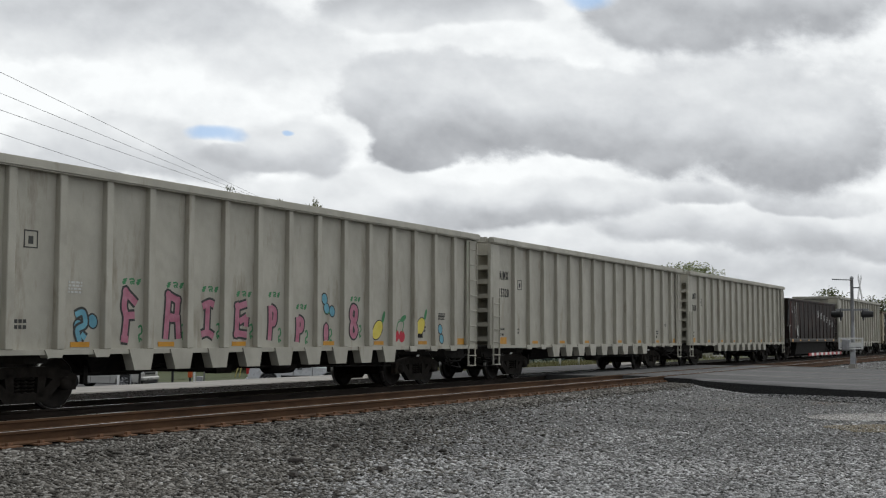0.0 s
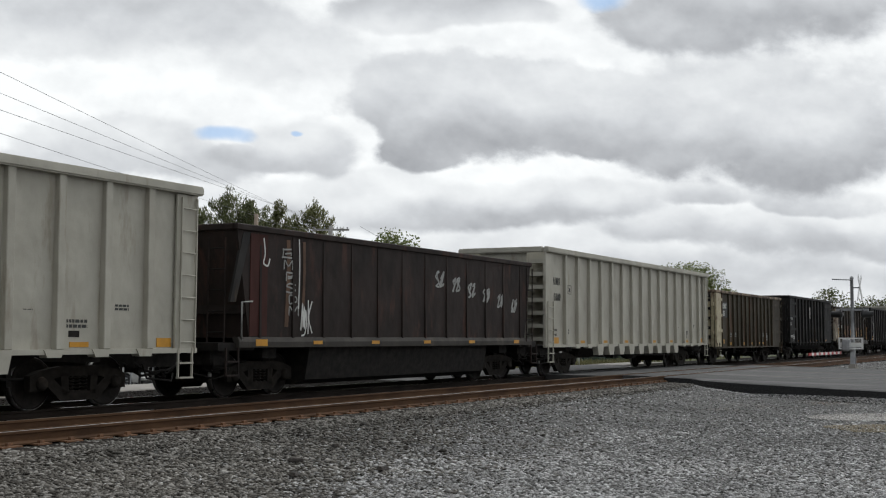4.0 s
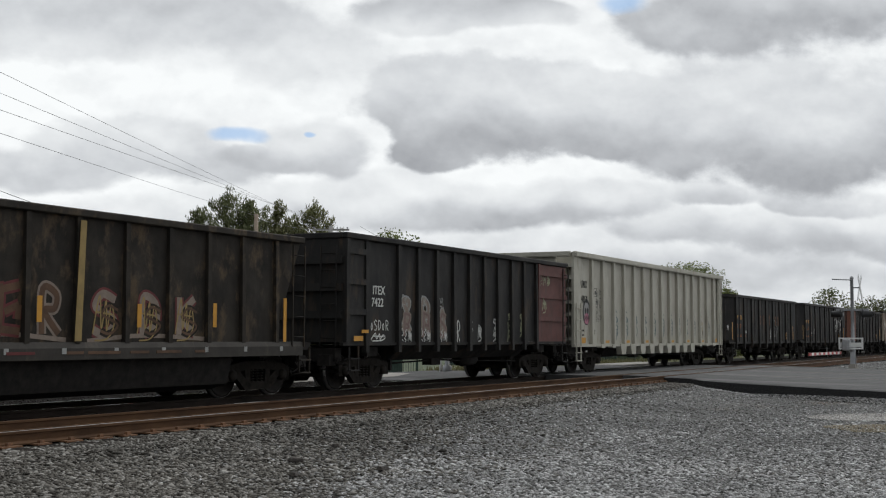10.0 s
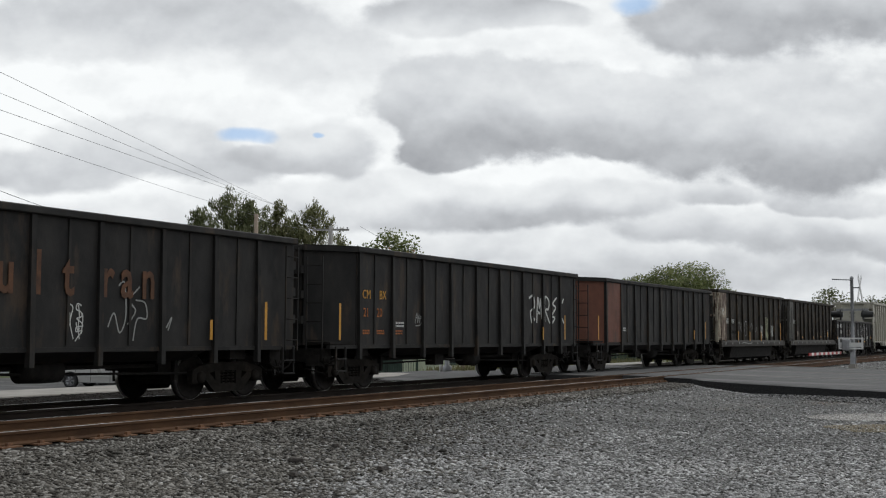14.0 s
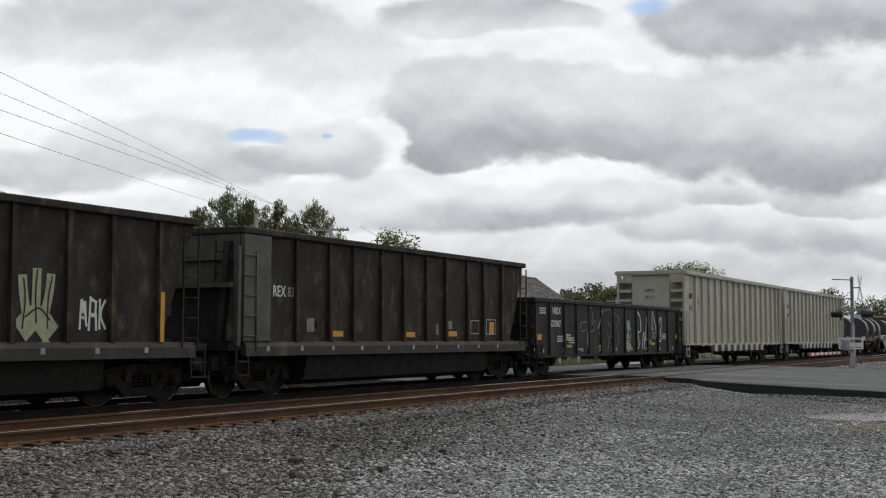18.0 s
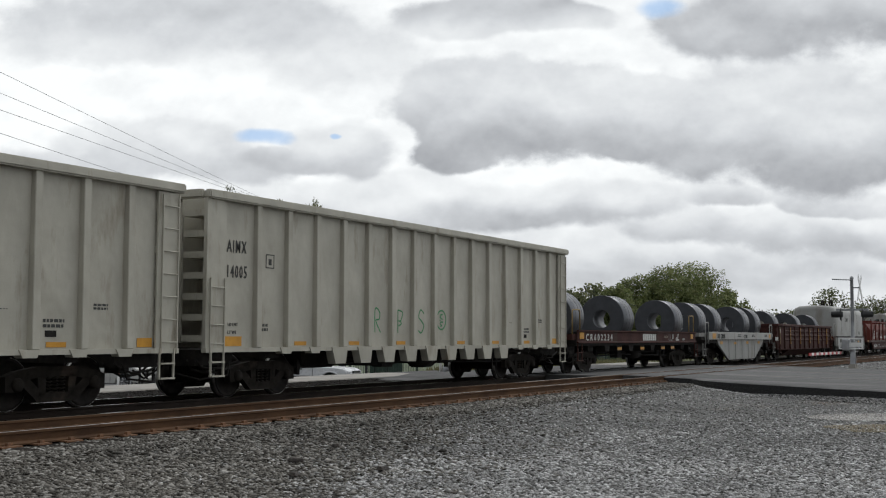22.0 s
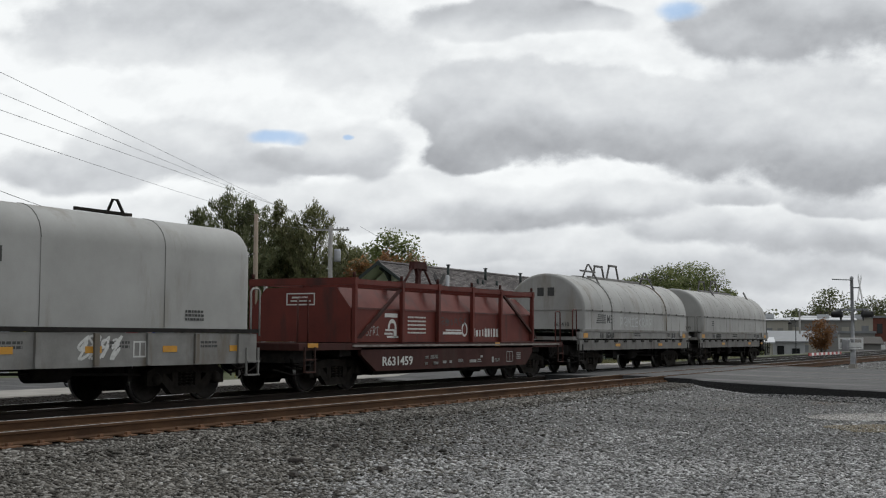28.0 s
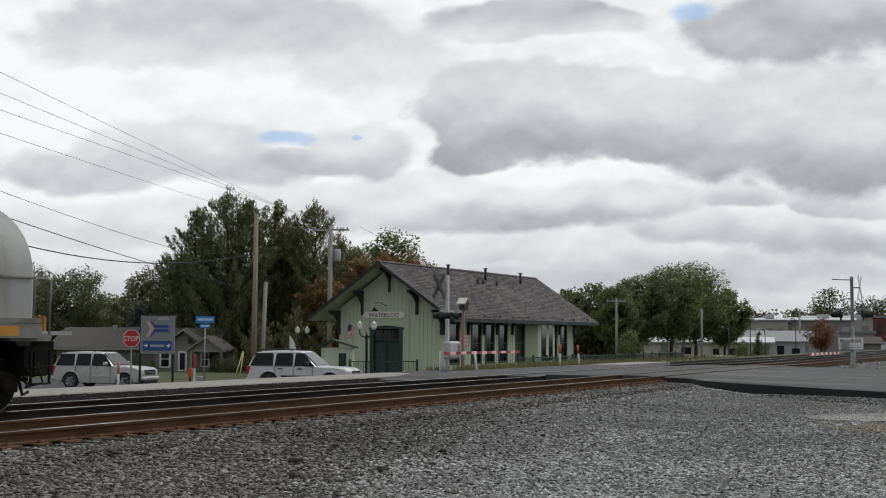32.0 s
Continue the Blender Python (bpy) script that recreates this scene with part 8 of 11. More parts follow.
L_DARK = leaf_material("dark_foliage", [(0.080, 0.096, 0.044), (0.118, 0.134, 0.062), (0.158, 0.172, 0.080), (0.215, 0.22, 0.112)])
L_MID = leaf_material("green_foliage", [(0.10, 0.128, 0.046), (0.145, 0.175, 0.062), (0.19, 0.218, 0.08), (0.255, 0.265, 0.11)])
L_OLIVE = leaf_material("olive_foliage", [(0.10, 0.108, 0.048), (0.142, 0.150, 0.066), (0.186, 0.188, 0.086), (0.24, 0.232, 0.114)])
L_AUTUMN = leaf_material("autumn_foliage", [(0.111, 0.114, 0.052), (0.189, 0.137, 0.058), (0.286, 0.13, 0.055), (0.351, 0.189, 0.072)])
L_RUST = leaf_material("rusty_foliage", [(0.13, 0.078, 0.039), (0.215, 0.104, 0.046), (0.286, 0.143, 0.058)])
L_BLUE = leaf_material("spruce_foliage", [(0.085, 0.105, 0.092), (0.125, 0.148, 0.132), (0.165, 0.19, 0.172)])
L_FAR = leaf_material("far_foliage", [(0.10, 0.108, 0.085), (0.125, 0.12, 0.09), (0.15, 0.13, 0.09)])


def tree(x, y, height, width, leaf, seed, label, shape="round", leaves=5200, size=0.28, base=None, skirt=0.18, boughs=90):
    """Tapered trunk, boughs that sweep up from it, and sprigs of leaves set along the boughs."""
    rng = np.random.default_rng(seed)
    z0 = ground_z(x, y) if base is None else base
    t = thing("tree", label, "tree", pose(x, y, z0))
    bm = bmesh.new()
    r = 0.016 * height + 0.05
    p = Vector((0, 0, -0.1))
    trunk = [p]
    for k in range(5):
        p = p + Vector((rng.normal(0, 0.05) * width * 0.3, rng.normal(0, 0.05) * width * 0.3, height * 0.17))
        trunk.append(p)
    for k, (a, b) in enumerate(zip(trunk, trunk[1:])):
        rod(bm, a, b, r * (1 - 0.17 * k), r * (1 - 0.17 * (k + 1)), 9, False)
    part("trunk", bm, M_BARK, t)
    spire = shape == "spire"
    # boughs: root on the trunk, tip on an uneven envelope
    f = skirt + (1 - skirt) * (np.arange(boughs) + rng.random(boughs)) / boughs
    turn = np.arange(boughs) * 2.4 + rng.normal(0, 0.5, boughs)
    g = (f - skirt) / (1 - skirt)
    if spire:
        env = np.maximum(0.04, np.minimum(1.0, 1.3 * (1 - g ** 2.4) ** 0.75)) * (0.75 + 0.25 * np.minimum(1, g * 6))
    elif shape == "cone":
        env = np.maximum(0.03, 1 - g)
    else:
        env = np.sqrt(np.maximum(0.02, 1 - (2 * g - 0.92) ** 2 / 1.18)) 
    lobes = 1 + 0.22 * np.sin(3 * turn + seed) * np.sin(4 * g + seed * 1.7)
    out = width * 0.5 * env * lobes * rng.uniform(0.62, 1.1, boughs)
    tip = np.stack([out * np.cos(turn), out * np.sin(turn), f * height * rng.uniform(0.96, 1.03, boughs)], 1)
    rise = (0.4 if spire else 0.3) * np.abs(out) + 0.04 * height
    if shape == "cone":
        rise = -0.12 * out
    root = np.stack([0.04 * tip[:, 0], 0.04 * tip[:, 1], np.clip(tip[:, 2] - rise - 0.25 * out, 0.05 * height, 0.9 * height)], 1)
    mid = 0.5 * (root + tip) - np.stack([0 * out, 0 * out, (0.12 if spire else 0.02) * out], 1) + np.stack([0.12 * tip[:, 0], 0.12 * tip[:, 1], 0 * out], 1)
    bm = bmesh.new()
    for k in range(0, boughs, max(1, boughs // 24)):
        w = float(r * 0.3 * (1 - 0.7 * g[k]))
        rod(bm, Vector(root[k]), Vector(mid[k]), w, w * 0.6, 5, False)
        rod(bm, Vector(mid[k]), Vector(tip[k]), w * 0.6, w * 0.15, 5, False)
    part("limbs", bm, M_BARK, t)
    weight = out + 0.12 * width
    idx = rng.choice(boughs, leaves, p=weight / weight.sum())
    u = (1 - 0.85 * rng.random(leaves) ** 1.35)[:, None]
    c = (1 - u) ** 2 * root[idx] + 2 * u * (1 - u) * mid[idx] + u ** 2 * tip[idx]
    along = 2 * (1 - u) * (mid[idx] - root[idx]) + 2 * u * (tip[idx] - mid[idx])
    along /= np.linalg.norm(along, axis=1)[:, None] + 1e-6
    puff = (0.040 if spire else 0.062) * width * (1.25 - 0.85 * u if spire else 1.25 - 0.5 * u)
    c = c + np.clip(rng.normal(0, 1, (leaves, 3)), -1.6, 1.6) * puff * np.array((1, 1, 0.75))
    lift = np.array((0, 0, 0.7 if spire else 0.1))
    d = along + lift + rng.normal(0, 0.7 if spire else 0.9, (leaves, 3))
    d /= np.linalg.norm(d, axis=1)[:, None]
    centre = np.array((0, 0, height * 0.45))
    face = (c - centre) / (0.5 * width) * np.array((1, 1, 0.6)) + np.array((0, 0, 0.35)) + rng.normal(0, 0.35, (leaves, 3))
    side = np.cross(d, face)
    side /= np.linalg.norm(side, axis=1)[:, None] + 1e-6
    s = size * rng.uniform(0.6, 1.25, leaves)[:, None]
    long_, wide = (1.15, 0.15) if spire else (0.62, 0.34)
    v = np.stack([c - d * s * long_ * 0.4, c + side * s * wide, c + d * s * long_ * 0.6, c - side * s * wide], 1).reshape(-1, 3)
    me = bpy.data.meshes.new("crown")
    me.vertices.add(leaves * 4)
    me.vertices.foreach_set("co", v.ravel())
    me.loops.add(leaves * 4)
    me.loops.foreach_set("vertex_index", np.arange(leaves * 4, dtype=np.int32))
    me.polygons.add(leaves)
    me.polygons.foreach_set("loop_start", np.arange(0, leaves * 4, 4, dtype=np.int32))
    me.polygons.foreach_set("loop_total", np.full(leaves, 4, np.int32))
    me.update(calc_edges=True)
    # soft shading across each clump
    soft = face / (np.linalg.norm(face, axis=1)[:, None] + 1e-6)
    me.normals_split_custom_set_from_vertices(np.repeat(soft, 4, axis=0).tolist())
    me.materials.append(leaf)
    tagged(part("crown", me, None, t), kind="stuff")
    return t


DARKT, GREENT = "tall dark olive tree with spiky upward tips", "broad leafy green tree"
for k, (x, y, h, w, m) in enumerate(((79.2, 62.7, 14.8, 8.2, L_DARK), (79.4, 66.0, 13.4, 6.6, L_DARK), (81.0, 61.9, 14.4, 6.5, L_DARK), (84.2, 61.3, 14.2, 5.8, L_OLIVE), (85.0, 58.2, 14.2, 7.4, L_OLIVE), (86.5, 61.3, 13.0, 6.5, L_DARK), (87.2, 56.7, 11.0, 6.4, L_OLIVE), (89.7, 56.5, 10.4, 6.0, L_DARK))):
    tree(x, y, h, w, m, 20 + k, DARKT, "spire", 29000, 0.285, skirt=0.09, boughs=230)
for k, (x, y, h, w) in enumerate(((83.5, 83.4, 8.9, 6.5), (83.3, 86.4, 8.4, 6), (84.5, 90.7, 9.4, 7), (87.9, 84.6, 6.6, 6), (91.9, 86.2, 6.4, 8), (83.0, 75.2, 8.7, 5), (83.0, 72.2, 9.6, 5), (80.9, 68.5, 9.8, 5))):
    tree(x, y, h, w, (L_DARK, L_DARK, L_OLIVE)[k % 3], 30 + k, "dark green tree behind the bungalow", "round", 15000, 0.27, skirt=0.03)
tree(77.8, 70.9, 5.6, 4.8, L_BLUE, 39, "blue-grey spruce behind the bungalow roof", "cone", 4500, 0.3, skirt=0.03)
tree(69.6, 79.0, 11.6, 6.6, L_DARK, 41, "tall dark spruce with layered boughs", "cone", 16000, 0.27, skirt=0.03)
tree(107.5, 63.7, 13.3, 10, L_MID, 40, GREENT, "round", 20000, 0.42, skirt=0.1)
for k, (x, y, h, w) in enumerate(((83.0, 52.1, 9.3, 4.5), (85.7, 51.5, 9.7, 4.6), (87.5, 50.0, 9.6, 5.0), (89.9, 49.3, 8.4, 4.2), (80.4, 53.5, 7.4, 4.5))):
    tree(x, y, h, w, L_AUTUMN if k % 2 == 0 else L_RUST, 45 + k, "tree turning orange and brown for autumn", "round", 9000, 0.34, skirt=0.05)
for k, (x, y, h, w) in enumerate(((75.5, 56.5, 4.6, 3.6), (77.5, 54.5, 5.2, 4.0), (73.8, 60.6, 4.0, 3.5), (74.5, 52.5, 4.4, 3.4), (76.5, 51.0, 4.8, 3.6), (72.5, 54.5, 3.6, 3.2))):
    tree(x, y, h, w, L_OLIVE, 42 + k, "tall thin shrub under the pines", "spire", 2200, 0.3, skirt=0.02, boughs=40)
for k, (x, y, h, w) in enumerate(((112.5, 35.5, 9.5, 7.0), (117.1, 34.4, 9.6, 7.0), (109.7, 37.7, 8.3, 5.6), (121.7, 32.8, 7.4, 5.0), (105.2, 38.3, 7.4, 4.6))):
    tree(x, y, h, w, L_MID, 50 + k, "rounded green street tree with a low crown", "round", 19000, 0.27, skirt=0.36)
for k, (x, y, h, w) in enumerate(((110.1, 42.4, 7.8, 7), (113.0, 46.0, 7.4, 6), (128, 47, 7.0, 7))):
    tree(x, y, h, w, L_DARK, 55 + k, "distant dark green tree", "round", 6000, 0.5, skirt=0.22)
for k, (x, y, h, w) in enumerate(((282, 51.5, 14.2, 13), (296, 56.5, 10.3, 13), (314, 47.2, 12.9, 12), (316, 43.3, 13.7, 10), (325, 36.4, 12.1, 12), (274, 57.9, 8.9, 8))):
    tree(x, y, h, w, L_DARK, 60 + k, "distant dark green tree beyond the sheds", "round", 4500, 0.7, skirt=0.06)
tree(134.3, 25.6, 3.6, 3.4, L_RUST, 70, "small rusty-brown street tree", "round", 3200, 0.24, skirt=0.2)
tree(126.5, 30.5, 2.9, 1.9, L_MID, 71, "small pointed young green tree", "cone", 1800, 0.2, skirt=0.05)
tree(96.3, 33.8, 3.2, 2.6, L_MID, 72, "yellow-green bush beside the fence", "round", 2500, 0.22, skirt=0.02)
tree(118.0, 30.0, 2.2, 2.0, L_MID, 73, "low rounded green bush", "round", 1500, 0.2, skirt=0.02)
for k, (x, y, h, w) in enumerate(((250, 70, 9.2, 26), (265, 62, 8.2, 24), (278, 52, 9.0, 22), (290, 44, 8.0, 22), (300, 34, 9.0, 20), (230, 82, 9, 24), (260, 66, 8.6, 20), (280, 20, 8.5, 20), (170, 78, 8, 18), (150, 95, 9, 20), (120, 90, 9, 18))):
    tree(x, y, h, w, (L_FAR, L_DARK, L_FAR)[k % 3], 80 + k, "far wooded edge of town in early autumn colour", "round", 2600, 1.0, skirt=0.02)

# low shrubs by the bungalow
for k, (x, y, h, w) in enumerate(((69.4, 63.6, 1.5, 1.5), (69.9, 62.5, 0.9, 1.3), (71.4, 57.2, 1.3, 1.6), (72.0, 56.4, 1.2, 1.5))):
    tree(x, y, h, w, L_DARK, 95 + k, "clipped dark shrub by the bungalow", "round", 1400, 0.12, skirt=0.02)

# ---- the old station ----
M_SAGE = material("sage_board", (0.56, 0.60, 0.46), (0.49, 0.53, 0.40), 0.75, scale=1.5, stretch=(1, 1, 0.2), bump=0.1, stain=(0.22, 0.25, 0.19), stain_amount=0.3)
M_DKGREEN = material("dark_green_paint", (0.034, 0.060, 0.045), (0.024, 0.044, 0.033), 0.55, scale=3.0, bump=0.08)
M_TRIM = material("near_black_green_trim", (0.026, 0.036, 0.032), (0.019, 0.027, 0.024), 0.6, scale=3.0, bump=0.08)
M_GLASS = bpy.data.materials.new("window_glass")
M_GLASS.use_nodes = True
_g = M_GLASS.node_tree.nodes["Principled BSDF"]
_g.inputs["Base Color"].default_value, _g.inputs["Roughness"].default_value, _g.inputs["Metallic"].default_value = (0.012, 0.014, 0.016, 1), 0.06, 0.0
M_SHINGLE = stone_material("slate_shingle", [(0.055, 0.048, 0.046), (0.085, 0.075, 0.072), (0.12, 0.107, 0.102), (0.155, 0.14, 0.132)], 0.85)
M_CREAMPAINT = material("cream_paint", (0.68, 0.66, 0.57), (0.58, 0.56, 0.48), 0.6, scale=4.0, bump=0.05)
M_STEEL = material("galvanised_steel", (0.36, 0.365, 0.37), (0.27, 0.275, 0.28), 0.5, metal=0.6, scale=5.0, bump=0.05)
M_WHITEP = material("white_paint", (0.72, 0.72, 0.70), (0.60, 0.60, 0.58), 0.55, scale=4.0, bump=0.05)
M_REDP = material("signal_red", (0.45, 0.022, 0.02), (0.36, 0.02, 0.018), 0.5, scale=6.0, bump=0.0)
M_BLACKP = material("black_paint", (0.012, 0.012, 0.012), (0.02, 0.02, 0.02), 0.45, scale=6.0, bump=0.05)
M_POLE = material("weathered_pole_wood", (0.34, 0.275, 0.21), (0.21, 0.165, 0.125), 0.9, scale=3.0, stretch=(8, 8, 0.4), bump=0.5)
M_POLE_G = material("grey_pole_wood", (0.34, 0.33, 0.31), (0.24, 0.23, 0.21), 0.9, scale=3.0, stretch=(8, 8, 0.4), bump=0.5)
M_ORANGE = material("orange_plastic", (0.52, 0.10, 0.02), (0.42, 0.085, 0.02), 0.5, scale=6.0, bump=0.0)

GZ = -1.42
DX0, DX1, DY0, DY1 = 64.3, 85.3, 34.5, 41.94
EAVE_Z, RIDGE_Z, RIDGE_Y = 2.95, 5.62, 38.22
depot = thing("station_building", "old sage-green wooden station with dark green doors and shingled roof", "building", pose(DX0, DY0, GZ))
LX, LY = DX1 - DX0, DY1 - DY0
EZ_, RZ_, RY_ = EAVE_Z - GZ, RIDGE_Z - GZ, RIDGE_Y - DY0
SIDE_WINDOWS = [(0.65, 2.1), (3.9, 5.2), (5.9, 7.1), (7.9, 9.1), (10.6, 11.9), (13.85, 14.6), (16.4, 17.7), (18.5, 19.6)]
DOOR = (2.9, 5.0, 3.05)          # y from the corner, y to, height of its head
bm = bmesh.new()
# long wall with openings
zb, zt = 0.95, 3.42
edges = [0.0] + [e for w in SIDE_WINDOWS for e in w] + [LX]
for a, b in zip(edges[0::2], edges[1::2]):
    box(bm, a, b, 0.0, 0.18, -0.3, EZ_)
for a, b in SIDE_WINDOWS:
    box(bm, a, b, 0.0, 0.18, -0.3, zb)
    box(bm, a, b, 0.0, 0.18, zt, EZ_)
part("wall", bm, M_SAGE, depot)
bm = bmesh.new()
# gable wall with the doorway, built as slabs across
prism(bm, [(0.18, -0.3), (DOOR[0], -0.3), (DOOR[0], EZ_ + (RZ_ - EZ_) * DOOR[0] / RY_ - 0.12), (0.18, EZ_ - 0.05)], 0.0, 0.18, "x")
prism(bm, [(DOOR[0], DOOR[2]), (DOOR[1], DOOR[2]), (DOOR[1], RZ_ - (RZ_ - EZ_) * (DOOR[1] - RY_) / (LY - RY_) - 0.12), (RY_, RZ_ - 0.1), (DOOR[0], EZ_ + (RZ_ - EZ_) * DOOR[0] / RY_ - 0.12)], 0.0, 0.18, "x")
prism(bm, [(DOOR[1], -0.3), (LY, -0.3), (LY, EZ_ - 0.05), (DOOR[1], RZ_ - (RZ_ - EZ_) * (DOOR[1] - RY_) / (LY - RY_) - 0.12)], 0.0, 0.18, "x")
part("gable_wall", bm, M_SAGE, depot)
bm = bmesh.new()
prism(bm, [(0.0, -0.3), (LY, -0.3), (LY, EZ_), (RY_, RZ_ - 0.1), (0.0, EZ_)], LX - 0.18, LX, "x")
box(bm, 0.18, LX - 0.18, LY - 0.18, LY, -0.3, EZ_)
part("rear_walls", bm, M_SAGE, depot)
for i in range(25):
    y = 0.15 + i * (LY - 0.3) / 24
    top = EZ_ + (RZ_ - EZ_) * (1 - abs(y - RY_) / RY_) - 0.25
    z = DOOR[2] + 0.2 if DOOR[0] - 0.12 < y < DOOR[1] + 0.12 else -0.2
    bm = bmesh.new()
    box(bm, -0.022, -0.001, y - 0.025, y + 0.025, z, top)
    part("batten", bm, M_SAGE, depot)
for i in range(68):
    x = 0.1 + i * (LX - 0.2) / 67
    if any(a - 0.12 < x < b + 0.12 for a, b in SIDE_WINDOWS):
        continue
    bm = bmesh.new()
    box(bm, x - 0.025, x + 0.025, -0.022, -0.001, -0.2, EZ_ - 0.1)
    part("batten", bm, M_SAGE, depot)
for a, b in SIDE_WINDOWS:
    bm = bmesh.new()
    box(bm, a, b, 0.06, 0.075, zb, zt)
    win = part("window", bm, M_GLASS, depot, "dark tall sash window")
    bm = bmesh.new()
    for x0, x1, z0, z1 in ((a - 0.1, a + 0.06, zb - 0.1, zt + 0.12), (b - 0.06, b + 0.1, zb - 0.1, zt + 0.12), (a + 0.06, b - 0.06, zt - 0.06, zt + 0.12), (a + 0.06, b - 0.06, zb - 0.1, zb + 0.05), (a + 0.06, b - 0.06, (zb + zt) / 2 - 0.03, (zb + zt) / 2 + 0.03)):
        box(bm, x0, x1, -0.04, 0.055, z0, z1)
    part("frame", bm, M_DKGREEN, win)
# bay in the long wall
bm = bmesh.new()
prism(bm, [(12.1, -0.03), (12.6, -0.75), (15.6, -0.75), (16.1, -0.03)], -0.3, EZ_ - 0.35, "z")
part("bay", bm, M_SAGE, depot, "projecting sage-green bay")
for a, b in ((13.2, 14.0), (14.5, 15.2)):
    bm = bmesh.new()
    box(bm, a, b, -0.77, -0.752, zb, zt)
    part("window", bm, M_GLASS, depot)
# doors
bm = bmesh.new()
box(bm, 0.08, 0.14, DOOR[0] + 0.13, DOOR[1] - 0.13, -0.2, 2.35)
door = part("door", bm, M_DKGREEN, depot, "dark green double doors")
bm = bmesh.new()
for y in (DOOR[0] + 0.15, (DOOR[0] + DOOR[1]) / 2 - 0.1, (DOOR[0] + DOOR[1]) / 2 + 0.02, DOOR[1] - 0.25):
    box(bm, 0.05, 0.079, y, y + 0.09, -0.15, 2.32)
for z in (-0.15, 0.9, 2.2):
    box(bm, 0.052, 0.078, DOOR[0] + 0.16, DOOR[1] - 0.16, z, z + 0.1)
part("panel_moulding", bm, M_TRIM, door)
bm = bmesh.new()
box(bm, 0.1, 0.12, DOOR[0] + 0.13, DOOR[1] - 0.13, 2.42, 2.98)
win = part("transom_window", bm, M_GLASS, depot, "dark glazed transom over the doors")
for k in range(4):
    bm = bmesh.new()
    y = DOOR[0] + 0.13 + k * (DOOR[1] - DOOR[0] - 0.32) / 3
    box(bm, 0.06, 0.098, y, y + 0.06, 2.42, 2.98)
    part("glazing_bar", bm, M_DKGREEN, win)
bm = bmesh.new()
for y0, y1, z0, z1 in ((DOOR[0] - 0.12, DOOR[0] + 0.13, -0.3, 3.05), (DOOR[1] - 0.13, DOOR[1] + 0.12, -0.3, 3.05), (DOOR[0] + 0.13, DOOR[1] - 0.13, 2.35, 2.42)):
    box(bm, -0.05, 0.16, y0, y1, z0, z1)
prism(bm, [(DOOR[0] - 0.2, 3.05), (DOOR[1] + 0.2, 3.05), (DOOR[1] + 0.2, 3.15), ((DOOR[0] + DOOR[1]) / 2, 3.28), (DOOR[0] - 0.2, 3.15)], -0.07, 0.1, "x")
part("door_frame", bm, M_DKGREEN, depot)
# roof
OX, OY = 1.45, 1.45
slope = (RZ_ - EZ_) / RY_
E_Z = EZ_ - slope * OY + 0.35
R_Z = RZ_ + 0.12
for s, ye in ((-1, -OY), (1, LY + OY)):
    bm = bmesh.new()
    v = [(-OX, ye, E_Z), (LX + OX, ye, E_Z), (LX + OX, RY_, R_Z), (-OX, RY_, R_Z)]
    a = [bm.verts.new(p) for p in v]
    b = [bm.verts.new((p[0], p[1], p[2] - 0.14)) for p in v]
    bm.faces.new(a), bm.faces.new(b[::-1])
    for i in range(4):
        bm.faces.new((a[i], b[i], b[(i + 1) % 4], a[(i + 1) % 4]))
    bmesh.ops.recalc_face_normals(bm, faces=bm.faces[:])
    deck = part("roof_slope", bm, M_SAGE, depot, "grey-brown shingled roof slope")
    rng = np.random.default_rng(8)
    vv, ff = [], []
    rows_n = 34
    for j in range(rows_n):
        f0, f1 = j / rows_n, (j + 1.25) / rows_n
        x = -OX - rng.uniform(0, 0.4)
        while x < LX + OX:
            w = rng.uniform(0.25, 0.55)
            xa, xb = max(x, -OX), min(x + w - 0.015, LX + OX)
            x += w
            if xb <= xa:
                continue
            lift = 0.03 + rng.uniform(0, 0.012)
            y0, y1 = ye + (RY_ - ye) * f0, ye + (RY_ - ye) * min(f1, 1.0)
            z0, z1 = E_Z + (R_Z - E_Z) * f0, E_Z + (R_Z - E_Z) * min(f1, 1.0)
            k = len(vv)
            vv += [(xa, y0, z0 + lift), (xb, y0, z0 + lift), (xb, y1, z1 + 0.006), (xa, y1, z1 + 0.006), (xa, y0, z0 + 0.002), (xb, y0, z0 + 0.002)]
            ff += [(k, k + 1, k + 2, k + 3), (k + 4, k + 5, k + 1, k)]
    me = bpy.data.meshes.new("shingles")
    me.from_pydata(vv, [], ff)
    me.materials.append(M_SHINGLE)
    tagged(part("shingles", me, None, deck), kind="stuff")
bm = bmesh.new()
prism(bm, [(RY_ - 0.16, R_Z - 0.02), (RY_, R_Z + 0.09), (RY_ + 0.16, R_Z - 0.02)], -OX, LX + OX, "x")
part("ridge_cap", bm, M_SHINGLE, depot)
for x0, x1 in ((-OX - 0.05, -OX - 0.003), (LX + OX + 0.003, LX + OX + 0.05)):
    for s, ye in ((-1, -OY), (1, LY + OY)):
        bm = bmesh.new()
        prism(bm, [(ye, E_Z - 0.19), (ye, E_Z + 0.03), (RY_, R_Z + 0.04), (RY_, R_Z - 0.19)], x0, x1, "x")
        part("barge_board", bm, M_TRIM, depot)
for y in (-OY - 0.03, LY + OY + 0.03):
    bm = bmesh.new()
    box(bm, -OX, LX + OX, y - 0.025, y + 0.025, E_Z - 0.2, E_Z + 0.02)
    part("fascia", bm, M_TRIM, depot)


